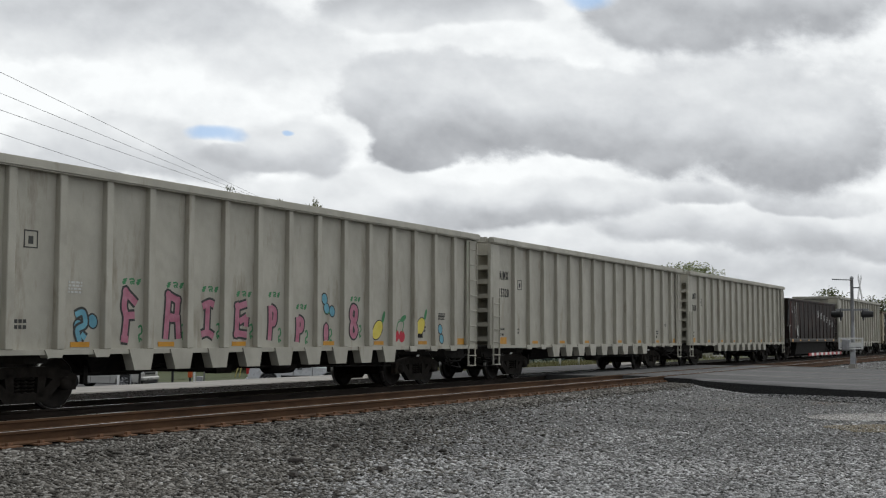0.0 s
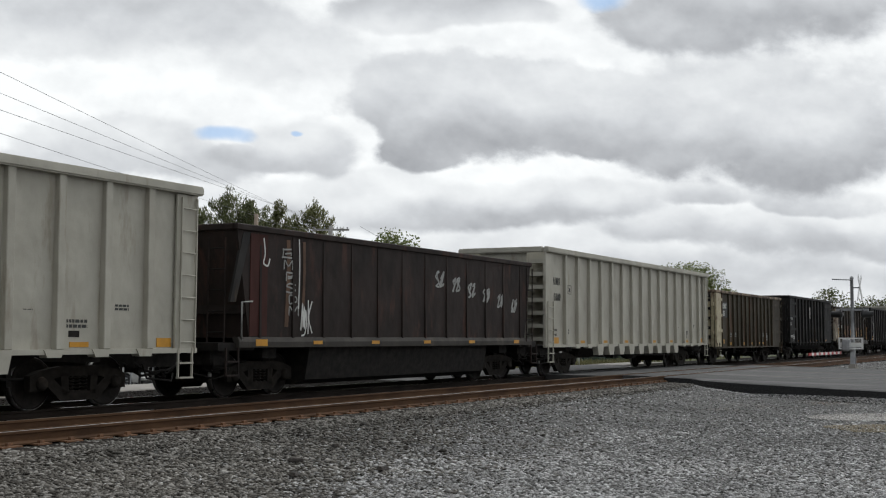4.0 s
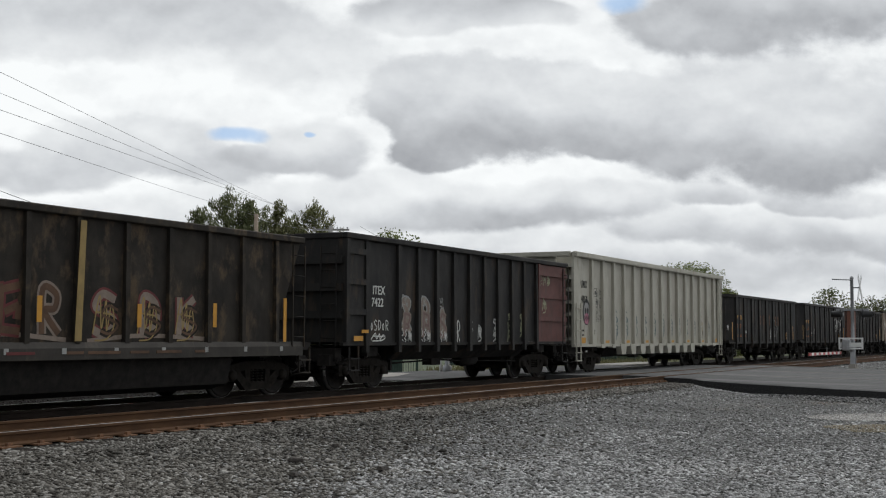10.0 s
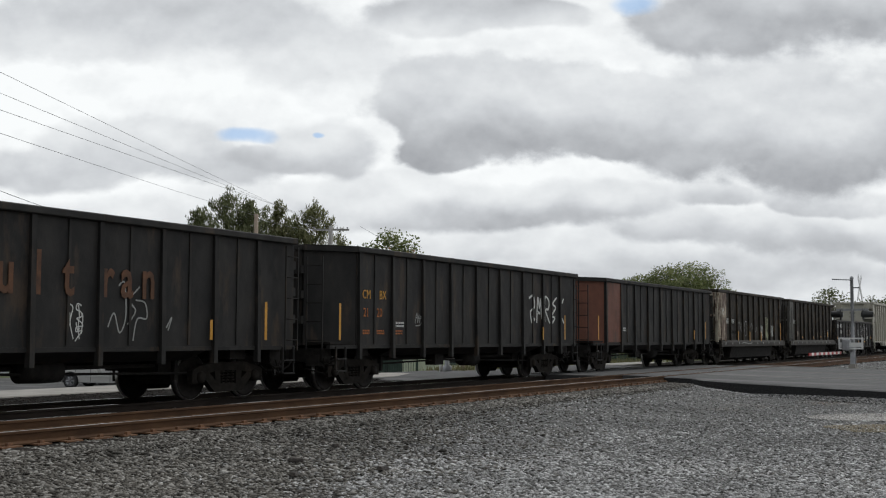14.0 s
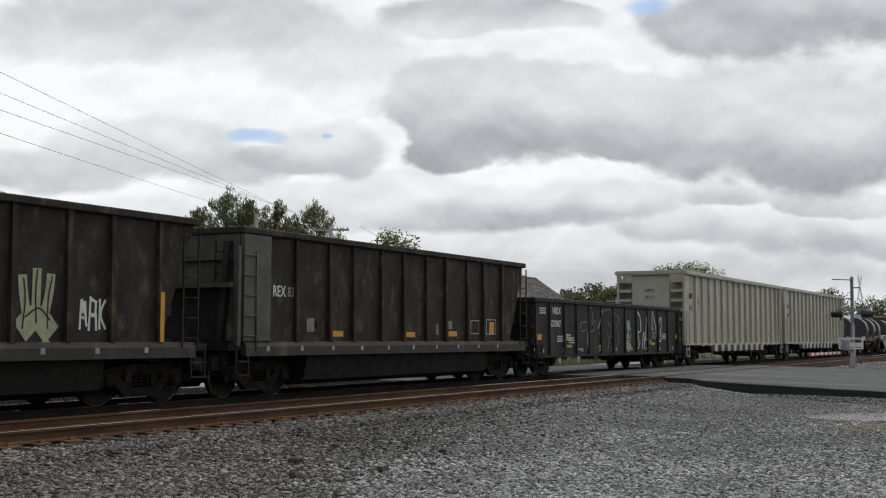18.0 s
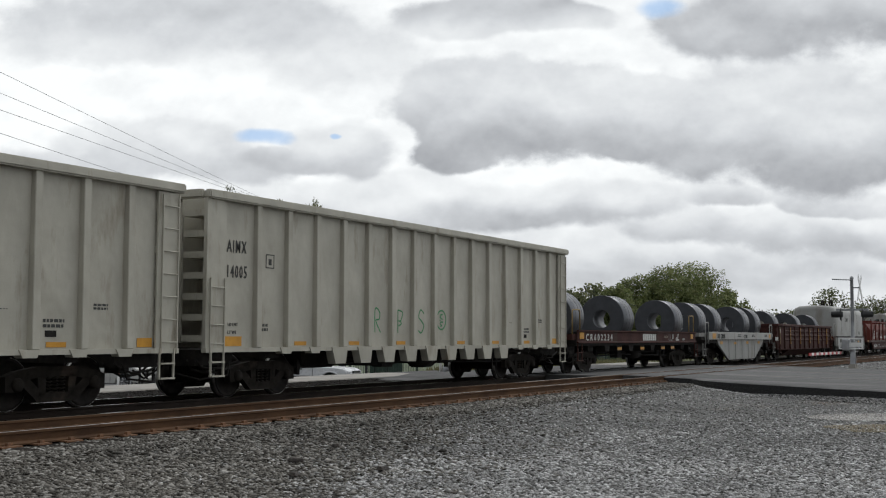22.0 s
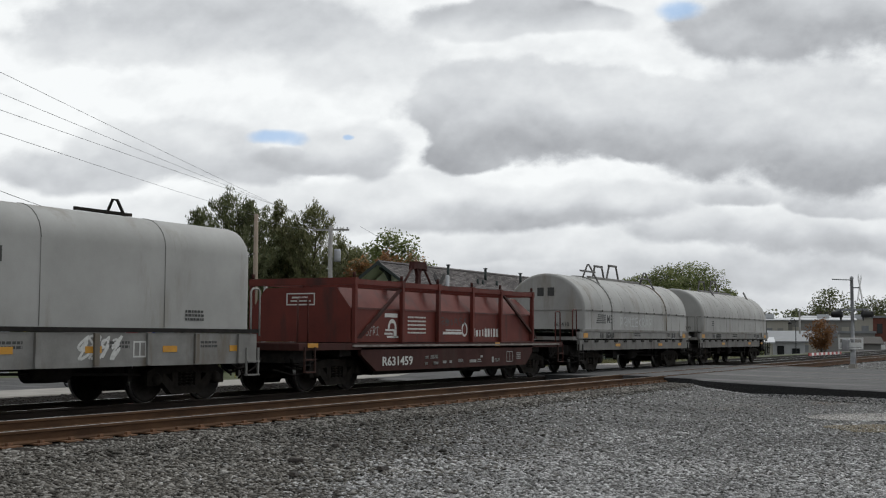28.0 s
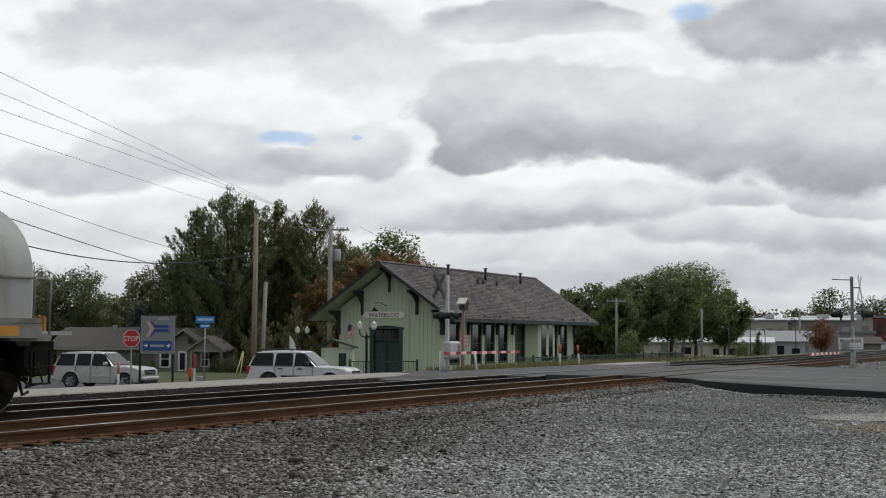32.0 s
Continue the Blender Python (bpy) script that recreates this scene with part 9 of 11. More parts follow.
def bracket_mesh(reach, drop):
    bm = bmesh.new()
    w = 0.07
    prism(bm, [(0, 0), (0, -drop), (0.12, -drop), (0.14, -drop * 0.5), (reach * 0.5, -0.32), (reach, -0.14), (reach, 0)], -w, w)
    return mesh_of("eave_bracket", bm, M_TRIM)


BR_SIDE, BR_GABLE = bracket_mesh(1.25, 1.2), bracket_mesh(1.2, 1.5)
for x in (0.1, 3.3, 5.55, 7.5, 9.9, 12.4, 16.0, 18.1, 20.9):
    b = part("eave_bracket", BR_SIDE, None, depot)
    b.matrix_basis = pose(x, -0.024, EZ_ - 0.45, 0, 0, -90)
for y in (0.05, 1.75, RY_, LY - 1.75, LY - 0.05):
    z = EZ_ + (RZ_ - EZ_) * (1 - abs(y - RY_) / RY_) - 0.2
    b = part("eave_bracket", BR_GABLE, None, depot)
    b.matrix_basis = pose(-0.024, y, z, 0, 0, 180)
for x, hgt in ((6.0, 0.75), (11.6, 0.8), (17.5, 0.75), (9.4, 0.35), (10.2, 0.3), (12.4, 0.35)):
    bm = bmesh.new()
    y = RY_ - 0.9 if hgt > 0.5 else RY_ - 1.4
    z = R_Z - slope * (RY_ - y) * 0.96
    rod(bm, (x, y, z - 0.2), (x, y, z + hgt), 0.09, seg=10)
    if hgt > 0.5:
        rod(bm, (x, y, z + hgt), (x, y, z + hgt + 0.07), 0.15, seg=10)
    part("vent_pipe", bm, M_TRIM, depot)
# name board and its lamp
bm = bmesh.new()
r = 0.19
cy, cz, hw = 4.1, 3.93, 1.32
pts = [(cy + hw + r * math.cos(a), cz + r * math.sin(a)) for a in [math.pi / 2 - math.pi * i / 8 for i in range(9)]] + [(cy - hw + r * math.cos(a), cz + r * math.sin(a)) for a in [-math.pi / 2 - math.pi * i / 8 for i in range(9)]]
prism(bm, pts, -0.08, -0.03, "x")
board = part("name_board", bm, material("name_board_cream", (0.82, 0.80, 0.72), (0.74, 0.72, 0.64), 0.6, scale=4.0, bump=0.03), depot, "cream name board with dark letters")
lettering("lettering", "WATERLOO", 0.36, M_BLACKP, board, Matrix.Translation((-0.085, cy + 1.13, cz - 0.125)) @ FRONT, 1.12)
bm = bmesh.new()
pipe(bm, [(-0.02, cy - 0.2, cz + 0.55), (-0.25, cy - 0.15, cz + 0.6), (-0.45, cy + 0.05, cz + 0.75), (-0.6, cy + 0.3, cz + 0.72), (-0.62, cy + 0.35, cz + 0.4)], 0.02)
lathe(bm, [(0.03, cz + 0.42), (0.22, cz + 0.24), (0.23, cz + 0.22), (0.02, cz + 0.38)], 14, "z", (-0.62, cy + 0.35, 0))
part("barn_lamp", bm, M_BLACKP, depot)

# railings, shed and lamps by the station


def railing(p0, p1, hgt, mat, name, label, group):
    p0, p1 = Vector(p0), Vector(p1)
    L = (p1 - p0).length
    ang = math.degrees(math.atan2(p1.y - p0.y, p1.x - p0.x))
    f = thing(name, label, "fence", pose(p0.x, p0.y, p0.z, 0, 0, ang), group)
    post = box_mesh("post", mat, -0.05, 0.05, -0.05, 0.05, 0, hgt + 0.12)
    n = max(2, round(L / 2.2))
    for i in range(n + 1):
        part("post", post, None, f).location.x = L * i / n
    for z in (0.12, hgt - 0.04):
        bm = bmesh.new()
        box(bm, 0.05, L - 0.05, -0.02, 0.02, z, z + 0.05)
        part("rail", bm, mat, f)
    bar = box_mesh("bar", mat, -0.012, 0.012, -0.012, 0.012, 0.17, hgt - 0.04)
    for i in range(int(L / 0.14)):
        part("bar", bar, None, f).location.x = 0.07 + i * 0.14


railing((56.6, 36.2, -1.15), (58.9, 33.2, -1.12), 0.95, M_DKGREEN, "railing", "dark green iron railing before the station doors", "railings")
railing((62.5, 28.6, -1.05), (97, 29.6, -1.05), 1.05, M_DKGREEN, "railing", "dark green rail fence along the platform", "railings")
shed = thing("shed", "small sage-green utility shed with a dark roof", "shed", pose(56.3, 37.9, GZ + 0.05, 0, 0, -62))
bm = bmesh.new()
box(bm, 0, 1.75, 0, 1.4, 0, 1.9)
part("wall", bm, M_SAGE, shed)
bm = bmesh.new()
prism(bm, [(-0.2, 1.88), (0.6, 2.28), (1.95, 1.88), (1.95, 1.96), (0.6, 2.4), (-0.2, 1.98)], -0.25, 1.65)
part("roof", bm, M_DKGREEN, shed)
bm = bmesh.new()
box(bm, 0.98, 1.4, -0.02, -0.002, 0.1, 1.6)
part("door", bm, M_TRIM, shed)


M_GLOBE = material("frosted_globe", (0.78, 0.78, 0.76), (0.70, 0.70, 0.68), 0.35, scale=6.0, bump=0.0)


def globe_lamp(x, y, z, hgt, ang):
    lamp = thing("street_lamp", "black iron street lamp with two white globes", "street lamp", pose(x, y, z, 0, 0, ang), "lamps by the station")
    bm = bmesh.new()
    lathe(bm, [(0.0, 0), (0.17, 0), (0.17, 0.25), (0.08, 0.5), (0.06, hgt - 0.5), (0.10, hgt - 0.45), (0.06, hgt - 0.3), (0.02, hgt - 0.1), (0.0, hgt - 0.1)], 10, "z")
    pipe(bm, [(-0.37, 0, hgt), (-0.36, 0, hgt - 0.2), (-0.24, 0, hgt - 0.34), (0, 0, hgt - 0.40), (0.24, 0, hgt - 0.34), (0.36, 0, hgt - 0.2), (0.37, 0, hgt)], 0.035)
    part("post", bm, M_BLACKP, lamp)
    for s in (-0.37, 0.37):
        bm = bmesh.new()
        lathe(bm, [(0.0, hgt), (0.08, hgt), (0.14, hgt + 0.10), (0.15, hgt + 0.2), (0.13, hgt + 0.28), (0.16, hgt + 0.3), (0.06, hgt + 0.38), (0.02, hgt + 0.45), (0.0, hgt + 0.45)], 12, "z", (s, 0, 0))
        part("globe", bm, M_GLOBE, lamp, "white glass globe")


globe_lamp(53.2, 33.0, GZ + 0.2, 2.75, -62)
globe_lamp(62.2, 43.3, GZ, 2.75, -20)

M_STRIPE_R, M_STRIPE_W, M_NAVY = material("faded_red_cloth", (0.42, 0.10, 0.10), (0.36, 0.09, 0.09), 0.85, scale=6.0, bump=0.0), M_WHITEP, material("navy_cloth", (0.02, 0.03, 0.10), (0.03, 0.04, 0.12), 0.8, scale=6.0)
flag = thing("flag", "faded striped flag hanging from a short pole", "flag", pose(52.9, 33.6, 1.45, 0, 0, -62) @ Matrix.Scale(0.62, 4))
bm = bmesh.new()
rod(bm, (0.0, 0, -1.1), (-0.35, 0, 0.75), 0.018)
part("flag_pole", bm, M_STEEL, flag)
for k in range(7):
    bm = bmesh.new()
    u0, u1 = k / 7, (k + 1) / 7
    prism(bm, [(-0.3 - 0.12 + 0.5 * u0, 0.62 - 0.25 * u0), (-0.42 + 0.5 * u1, 0.62 - 0.25 * u1), (-0.75 + 0.45 * u1, -0.75 + 0.15 * u1), (-0.75 + 0.45 * u0, -0.75 + 0.15 * u0)], -0.03 + 0.02 * (k % 2), -0.022 + 0.02 * (k % 2))
    part("stripe", bm, M_STRIPE_R if k % 2 == 0 else M_STRIPE_W, flag)
bm = bmesh.new()
prism(bm, [(-0.42, 0.6), (-0.16, 0.48), (-0.28, 0.0), (-0.54, 0.05)], -0.04, -0.036)
part("canton", bm, M_NAVY, flag)
bm = bmesh.new()
rod(bm, (0, 0, 0), (0, 0, 2.6), 0.025)
banner = solo("banner", bm, M_STEEL, "pale feather banner on a thin pole", "banner", pose(60.3, 42.9, GZ))
bm = bmesh.new()
prism(bm, [(0.03, 1.2), (0.45, 1.5), (0.3, 2.2), (0.03, 2.6)], -0.01, 0.01)
part("cloth", bm, M_WHITEP, banner).rotation_euler.z = radians(-62)

# ---- crossing signals ----


def crossbuck(parent, z, size, mat, y=-0.12):
    for a in (45, -45):
        bm = bmesh.new()
        box(bm, -size, size, -0.012, 0.012, -0.11, 0.11)
        arm = part("crossbuck_board", bm, mat, parent)
        arm.matrix_basis = pose(0, y - 0.03 * (a > 0), z) @ Matrix.Rotation(radians(a), 4, "Y")


def gate_arm(parent, x0, x1, z, y, n):
    for k in range(n):
        a, b = x0 + (x1 - x0) * k / n, x0 + (x1 - x0) * (k + 1) / n
        bm = bmesh.new()
        box(bm, min(a, b), max(a, b), y - 0.02, y + 0.02, z - 0.06, z + 0.06)
        part("arm_stripe", bm, M_REDP if k % 2 == 0 else M_WHITEP, parent)


def flashers(parent, z, y, side, facing=-1):
    bm = bmesh.new()
    box(bm, -side - 0.2, side + 0.2, -0.05, 0.05, z - 0.05, z + 0.05)
    part("light_bracket", bm, M_STEEL, parent)
    for s in (-side, side):
        for f in (-1, 1):
            bm = bmesh.new()
            lathe(bm, [(0.0, f * 0.10), (0.12, f * 0.10), (0.14, f * 0.16), (0.15, f * 0.42), (0.13, f * 0.42), (0.12, f * 0.2), (0.0, f * 0.19)], 14, "y", (s, 0, z - 0.2))
            lens = part("signal_light", bm, M_BLACKP, parent, "black hooded signal light")
            bm = bmesh.new()
            lathe(bm, [(0.0, f * 0.21), (0.115, f * 0.21), (0.10, f * 0.23), (0.0, f * 0.24)], 14, "y", (s, 0, z - 0.2))
            part("lens", bm, M_REDP, lens)


M_BUCK = material("weathered_dark_board", (0.075, 0.07, 0.066), (0.045, 0.042, 0.04), 0.8, scale=6.0, bump=0.2)
far_gate = thing("crossing_signal", "grey steel crossing mast with lowered striped gate arm", "crossing signal", pose(46.0, 24.45, -0.42), "crossing signals")
bm = bmesh.new()
lathe(bm, [(0.0, 0), (0.2, 0), (0.2, 0.35), (0.1, 0.4), (0.085, 4.25), (0.0, 4.3)], 12, "z")
part("mast", bm, M_STEEL, far_gate)
crossbuck(far_gate, 3.8, 0.72, M_BUCK, 0.42)
flashers(far_gate, 2.72, 0, 0.42)
bm = bmesh.new()
box(bm, -0.68, 0.30, -0.52, -0.12, 0.66, 1.42)
part("gate_mechanism", bm, material("grey_white_box", (0.46, 0.46, 0.455), (0.38, 0.38, 0.375), 0.5, scale=4.0, bump=0.05), far_gate, "grey-white gate machine box", bevel=0.08)
bm = bmesh.new()
box(bm, 0.05, 0.2, -0.58, -0.53, 1.0, 1.3)
part("nameplate", bm, M_STEEL, far_gate)
gate_arm(far_gate, -1.5, 6.0, 0.92, -0.66, 15)
bm = bmesh.new()
box(bm, -0.25, 0.25, -0.3, 0.3, 0, 0.1)
part("base_plate", bm, M_CONCRETE, far_gate)
near_gate = thing("crossing_signal", "silver crossing mast with hooded lights and a square frame", "crossing signal", pose(59.9, 9.95, -0.32), "crossing signals")
bm = bmesh.new()
lathe(bm, [(0.0, 0.3), (0.12, 0.3), (0.12, 1.2), (0.085, 1.3), (0.075, 4.35), (0.1, 4.38), (0.06, 4.5), (0.0, 4.5)], 12, "z")
part("mast", bm, M_STEEL, near_gate)
bm = bmesh.new()
for s in (-1, 1):
    prism(bm, [(s * 0.05, 0.9), (s * 0.12, 0.9), (s * 0.28, 0.05), (s * 0.2, 0.05)], -0.1, 0.1)
part("pedestal", bm, M_STEEL, near_gate)
for s in (-0.24, 0.24):
    bm = bmesh.new()
    box(bm, s - 0.17, s + 0.17, -0.2, 0.2, -0.1, 0.32, (s - 0.11, s + 0.11, -0.14, 0.14))
    part("footing", bm, M_CONCRETE, near_gate)
crossbuck(near_gate, 3.95, 0.78, M_WHITEP, -0.35)
bm = bmesh.new()
rod(bm, (0, 0, 3.95), (0, -0.38, 3.95), 0.03)
rod(bm, (-0.1, 0.0, 4.32), (-1.1, 0.7, 4.32), 0.03)
part("sign_arm", bm, M_STEEL, near_gate)
bm = bmesh.new()
box(bm, -0.05, 0.05, -0.75, 0.75, 2.85, 2.95)
part("light_bracket", bm, M_STEEL, near_gate)
for s in (-1, 1):
    bm = bmesh.new()
    lathe(bm, [(0.0, s * 0.42), (0.13, s * 0.42), (0.15, s * 0.5), (0.31, s * 0.5), (0.31, s * 0.52), (0.16, s * 0.53), (0.15, s * 0.95), (0.13, s * 0.95), (0.12, s * 0.56), (0.0, s * 0.55)], 18, "y", (-0.05, 0, 2.68))
    lamp = part("signal_light", bm, M_BLACKP, near_gate, "black hooded signal light with a round backplate")
    bm = bmesh.new()
    lathe(bm, [(0.0, s * 0.56), (0.115, s * 0.57), (0.10, s * 0.6), (0.0, s * 0.61)], 14, "y", (-0.05, 0, 2.68))
    part("lens", bm, M_REDP, lamp)
bm = bmesh.new()
for z in (1.02, 1.5):
    box(bm, -0.24, -0.16, -0.5, 0.62, z, z + 0.07)
for y in (-0.5, 0.55):
    box(bm, -0.24, -0.16, y, y + 0.07, 1.09, 1.5)
box(bm, -0.22, -0.18, -0.43, 0.55, 1.12, 1.34)
part("gate_frame", bm, M_WHITEP, near_gate, "white square frame round the gate pivot")
bm = bmesh.new()
box(bm, -0.4, 0.3, 0.13, 0.45, 0.95, 1.5)
part("gate_mechanism", bm, M_STEEL, near_gate, bevel=0.05)
gate_arm(near_gate, 0.0, -7.5, 0.85, 0.55, 15)

# marker posts
M_FADED = material("faded_red_sleeve", (0.46, 0.17, 0.13), (0.40, 0.15, 0.12), 0.6, scale=6.0, bump=0.0)
for x, y, z, h, lean, top in ((55.45, 23.15, -0.42, 1.25, 1, M_ORANGE), (58.9, 23.5, -0.42, 1.2, -10, M_ORANGE), (44.9, 22.45, -0.38, 1.0, -14, None), (36.4, 34.2, -1.3, 1.45, 0, M_FADED), (45.5, 24.5, -0.42, 1.0, 0, None)):
    bm = bmesh.new()
    rod(bm, (0, 0, 0), (0, 0, h), 0.055, seg=10)
    post = solo("marker_post", bm, M_WHITEP, "white plastic marker post with an orange top" if top else "plain white marker post", "post", pose(x, y, z, 0, lean, 0), "marker posts")
    if top:
        bm = bmesh.new()
        rod(bm, (0, 0, h * 0.65), (0, 0, h + 0.01), 0.058, seg=10)
        part("sleeve", bm, top, post)
wp = thing("warning_sign", "faded red warning sign on a wooden post", "sign", pose(48.9, 25.2, -0.85))
bm = bmesh.new()
box(bm, -0.07, 0.07, -0.05, 0.05, 0, 3.0)
part("post", bm, M_POLE, wp)
bm = bmesh.new()
box(bm, -0.3, 0.3, -0.075, -0.055, 1.55, 2.25)
part("panel", bm, material("faded_red_panel", (0.50, 0.13, 0.09), (0.42, 0.11, 0.08), 0.6, scale=8.0, bump=0.0), wp)
bm = bmesh.new()
for k in range(3):
    box(bm, -0.2, 0.2, -0.08, -0.077, 1.68 + 0.17 * k, 1.76 + 0.17 * k)
part("bars", bm, M_CREAMPAINT, wp)
house_box = thing("bird_box", "small weathered bird box on a post", "bird box", pose(48.6, 25.0, -0.6))
bm = bmesh.new()
box(bm, -0.05, 0.05, -0.05, 0.05, 0, 3.0)
part("post", bm, M_POLE, house_box)
bm = bmesh.new()
box(bm, -0.16, 0.16, -0.14, 0.14, 3.0, 3.3)
part("box", bm, M_BUCK, house_box)
bm = bmesh.new()
prism(bm, [(-0.28, 3.26), (0, 3.5), (0.28, 3.26), (0.28, 3.31), (0, 3.56), (-0.28, 3.31)], -0.22, 0.22)
part("roof", bm, M_CREAMPAINT, house_box)

# ---- signs by the street ----
FACE = -62.0
stop = thing("stop_sign", "red octagonal stop sign on a steel post", "road sign", pose(39.6, 36.5, -1.32, 0, 0, FACE))
bm = bmesh.new()
box(bm, -0.03, 0.03, 0.0, 0.05, 0, 2.75)
part("post", bm, M_STEEL, stop)
for r, dy, m, nm in ((0.40, -0.012, M_WHITEP, "rim"), (0.375, -0.018, M_REDP, "face")):
    bm = bmesh.new()
    prism(bm, [(r * math.cos(a), 2.37 + r * math.sin(a)) for a in [radians(22.5 + 45 * i) for i in range(8)]], dy, -0.004 if nm == "rim" else -0.0125)
    part(nm, bm, m, stop)
lettering("lettering", "STOP", 0.33, M_WHITEP, stop, Matrix.Translation((-0.32, -0.022, 2.25)) @ SIDE, 0.8)
rail_sign = thing("station_sign", "grey station sign with blue and pink arrow shapes", "sign", pose(44.3, 40.3, -1.5, 0, 0, FACE))
for x in (0.02, 1.6):
    bm = bmesh.new()
    box(bm, x - 0.05, x + 0.05, 0.02, 0.12, 0, 3.66 if x < 1 else 1.85)
    part("post", bm, M_BLACKP, rail_sign)
bm = bmesh.new()
box(bm, 0.05, 1.68, -0.06, 0.015, 1.8, 3.62)
part("panel", bm, material("sign_grey", (0.23, 0.24, 0.235), (0.20, 0.21, 0.205), 0.6, scale=4.0, bump=0.0), rail_sign)
M_SIGNBLUE, M_SIGNPINK = material("sign_blue", (0.03, 0.06, 0.22), (0.035, 0.07, 0.25), 0.5, scale=5.0, bump=0.0), material("sign_pink", (0.55, 0.36, 0.32), (0.50, 0.32, 0.28), 0.6, scale=5.0, bump=0.0)
for pts, m in (([(0.3, 3.35), (0.45, 3.35), (0.68, 3.0), (0.45, 2.62), (0.3, 2.62), (0.5, 3.0)], M_SIGNPINK), ([(0.5, 3.35), (0.58, 3.35), (0.74, 3.18), (1.4, 3.18), (1.4, 3.03), (0.72, 3.03)], M_SIGNBLUE), ([(0.72, 2.98), (1.4, 2.98), (1.4, 2.82), (0.74, 2.82), (0.58, 2.62), (0.5, 2.62)], M_SIGNBLUE), ([(0.15, 1.95), (1.55, 1.95), (1.55, 2.42), (0.15, 2.42)], M_SIGNBLUE)):
    bm = bmesh.new()
    prism(bm, pts, -0.07, -0.062)
    part("emblem", bm, m, rail_sign)
for x, s in ((0.22, 1), (1.3, 1)):
    bm = bmesh.new()
    prism(bm, [(x, 2.16), (x + 0.1, 2.16), (x + 0.1, 2.08), (x + 0.2, 2.19), (x + 0.1, 2.3), (x + 0.1, 2.22), (x, 2.22)], -0.078, -0.072)
    part("arrow", bm, M_WHITEP, rail_sign)
bm = bmesh.new()
box(bm, 0.52, 1.2, -0.078, -0.072, 2.12, 2.24)
box(bm, 0.85, 1.4, -0.078, -0.062, 3.42, 3.54)
part("bars", bm, material("sign_letter", (0.36, 0.37, 0.38), (0.30, 0.31, 0.32), 0.6, scale=5.0, bump=0.0), rail_sign)
M_STREETBLUE = material("street_sign_blue", (0.02, 0.20, 0.48), (0.025, 0.23, 0.52), 0.45, scale=5.0, bump=0.0)
street_sign = thing("street_sign", "pair of blue street name plates on a thin post", "road sign", pose(44.2, 36.25, -1.32, 0, 0, FACE))
bm = bmesh.new()
rod(bm, (0, 0, 0), (0, 0, 3.0), 0.03)
part("post", bm, M_STEEL, street_sign)
for z, w, h in ((3.25, 0.44, 0.15), (2.95, 0.24, 0.1)):
    bm = bmesh.new()
    box(bm, -w, w, -0.03, -0.015, z - h, z + h)
    plate = part("name_plate", bm, M_STREETBLUE, street_sign)
    bm = bmesh.new()
    box(bm, -w * 0.8, w * 0.8, -0.036, -0.032, z - h * 0.35, z + h * 0.4)
    part("bar", bm, material("plate_white", (0.45, 0.55, 0.68), (0.40, 0.5, 0.62), 0.6, scale=9.0, bump=0.0), plate)
for nm, x, y, w, h, m, lab in (("newspaper_box", 45.3, 38.0, 0.1, 0.95, M_ORANGE, "orange box on a post by the street"), ("utility_box", 44.9, 37.1, 0.15, 0.6, M_STEEL, "small grey utility box by the kerb"), ("sale_sign", 45.0, 37.5, 0.06, 1.6, M_REDP, "narrow red and white yard sign on a post")):
    bm = bmesh.new()
    box(bm, -w, w, -min(w, 0.1), min(w, 0.1), {"newspaper_box": 0.5, "sale_sign": 1.0}.get(nm, 0), h)
    ob = solo(nm, bm, m, lab, "street furniture", pose(x, y, -1.33, 0, 0, FACE), bevel=0.03)
    bm = bmesh.new()
    box(bm, -0.04, 0.04, -0.04, 0.04, -0.02, h * 0.6)
    part("leg", bm, M_WHITEP if nm == "sale_sign" else M_BLACKP, ob)

# ---- utility poles and wires ----


M_GUARD = material("yellow_plastic", (0.42, 0.36, 0.12), (0.36, 0.31, 0.11), 0.6, scale=5.0, bump=0.0)


def pole(x, y, z, h, mat, label, r=0.15, arm=0.0, ang=0.0, lean=0.0):
    t = thing("utility_pole", label, "utility pole", pose(x, y, z, 0, lean, 0), "utility poles")
    bm = bmesh.new()
    rod(bm, (0, 0, -0.3), (0, 0, h), r, r * 0.72, 12)
    part("shaft", bm, mat, t)
    if arm:
        bm = bmesh.new()
        box(bm, -arm, arm, -0.06, 0.06, h - 0.35, h - 0.22)
        a = part("crossarm", bm, mat, t)
        a.rotation_euler.z = radians(ang)
        for s in (-0.9, -0.35, 0.35, 0.9):
            bm = bmesh.new()
            lathe(bm, [(0.0, h - 0.22), (0.04, h - 0.22), (0.05, h - 0.12), (0.0, h - 0.06)], 8, "z", (s * arm, 0, 0))
            part("insulator", bm, M_STEEL, a)
    return t


pl = pole(56.3, 42.55, -1.5, 9.75, M_POLE, "tall brown wooden utility pole", 0.17)
bm = bmesh.new()
rod(bm, (0.45, -0.2, -0.3), (0.62, -0.3, 5.8), 0.14, 0.11, 10)
part("stub_pole", bm, M_POLE_G, pl, "weathered grey stub pole lashed beside it")
p2 = pole(70.9, 47.05, -1.5, 10.45, M_POLE_G, "grey utility pole with a crossarm and transformer", 0.2, 1.3, -62)
bm = bmesh.new()
lathe(bm, [(0.0, 7.9), (0.24, 7.9), (0.25, 8.0), (0.25, 8.7), (0.2, 8.8), (0.0, 8.8)], 14, "z", (0.3, -0.38, 0))
part("transformer", bm, M_STEEL, p2)
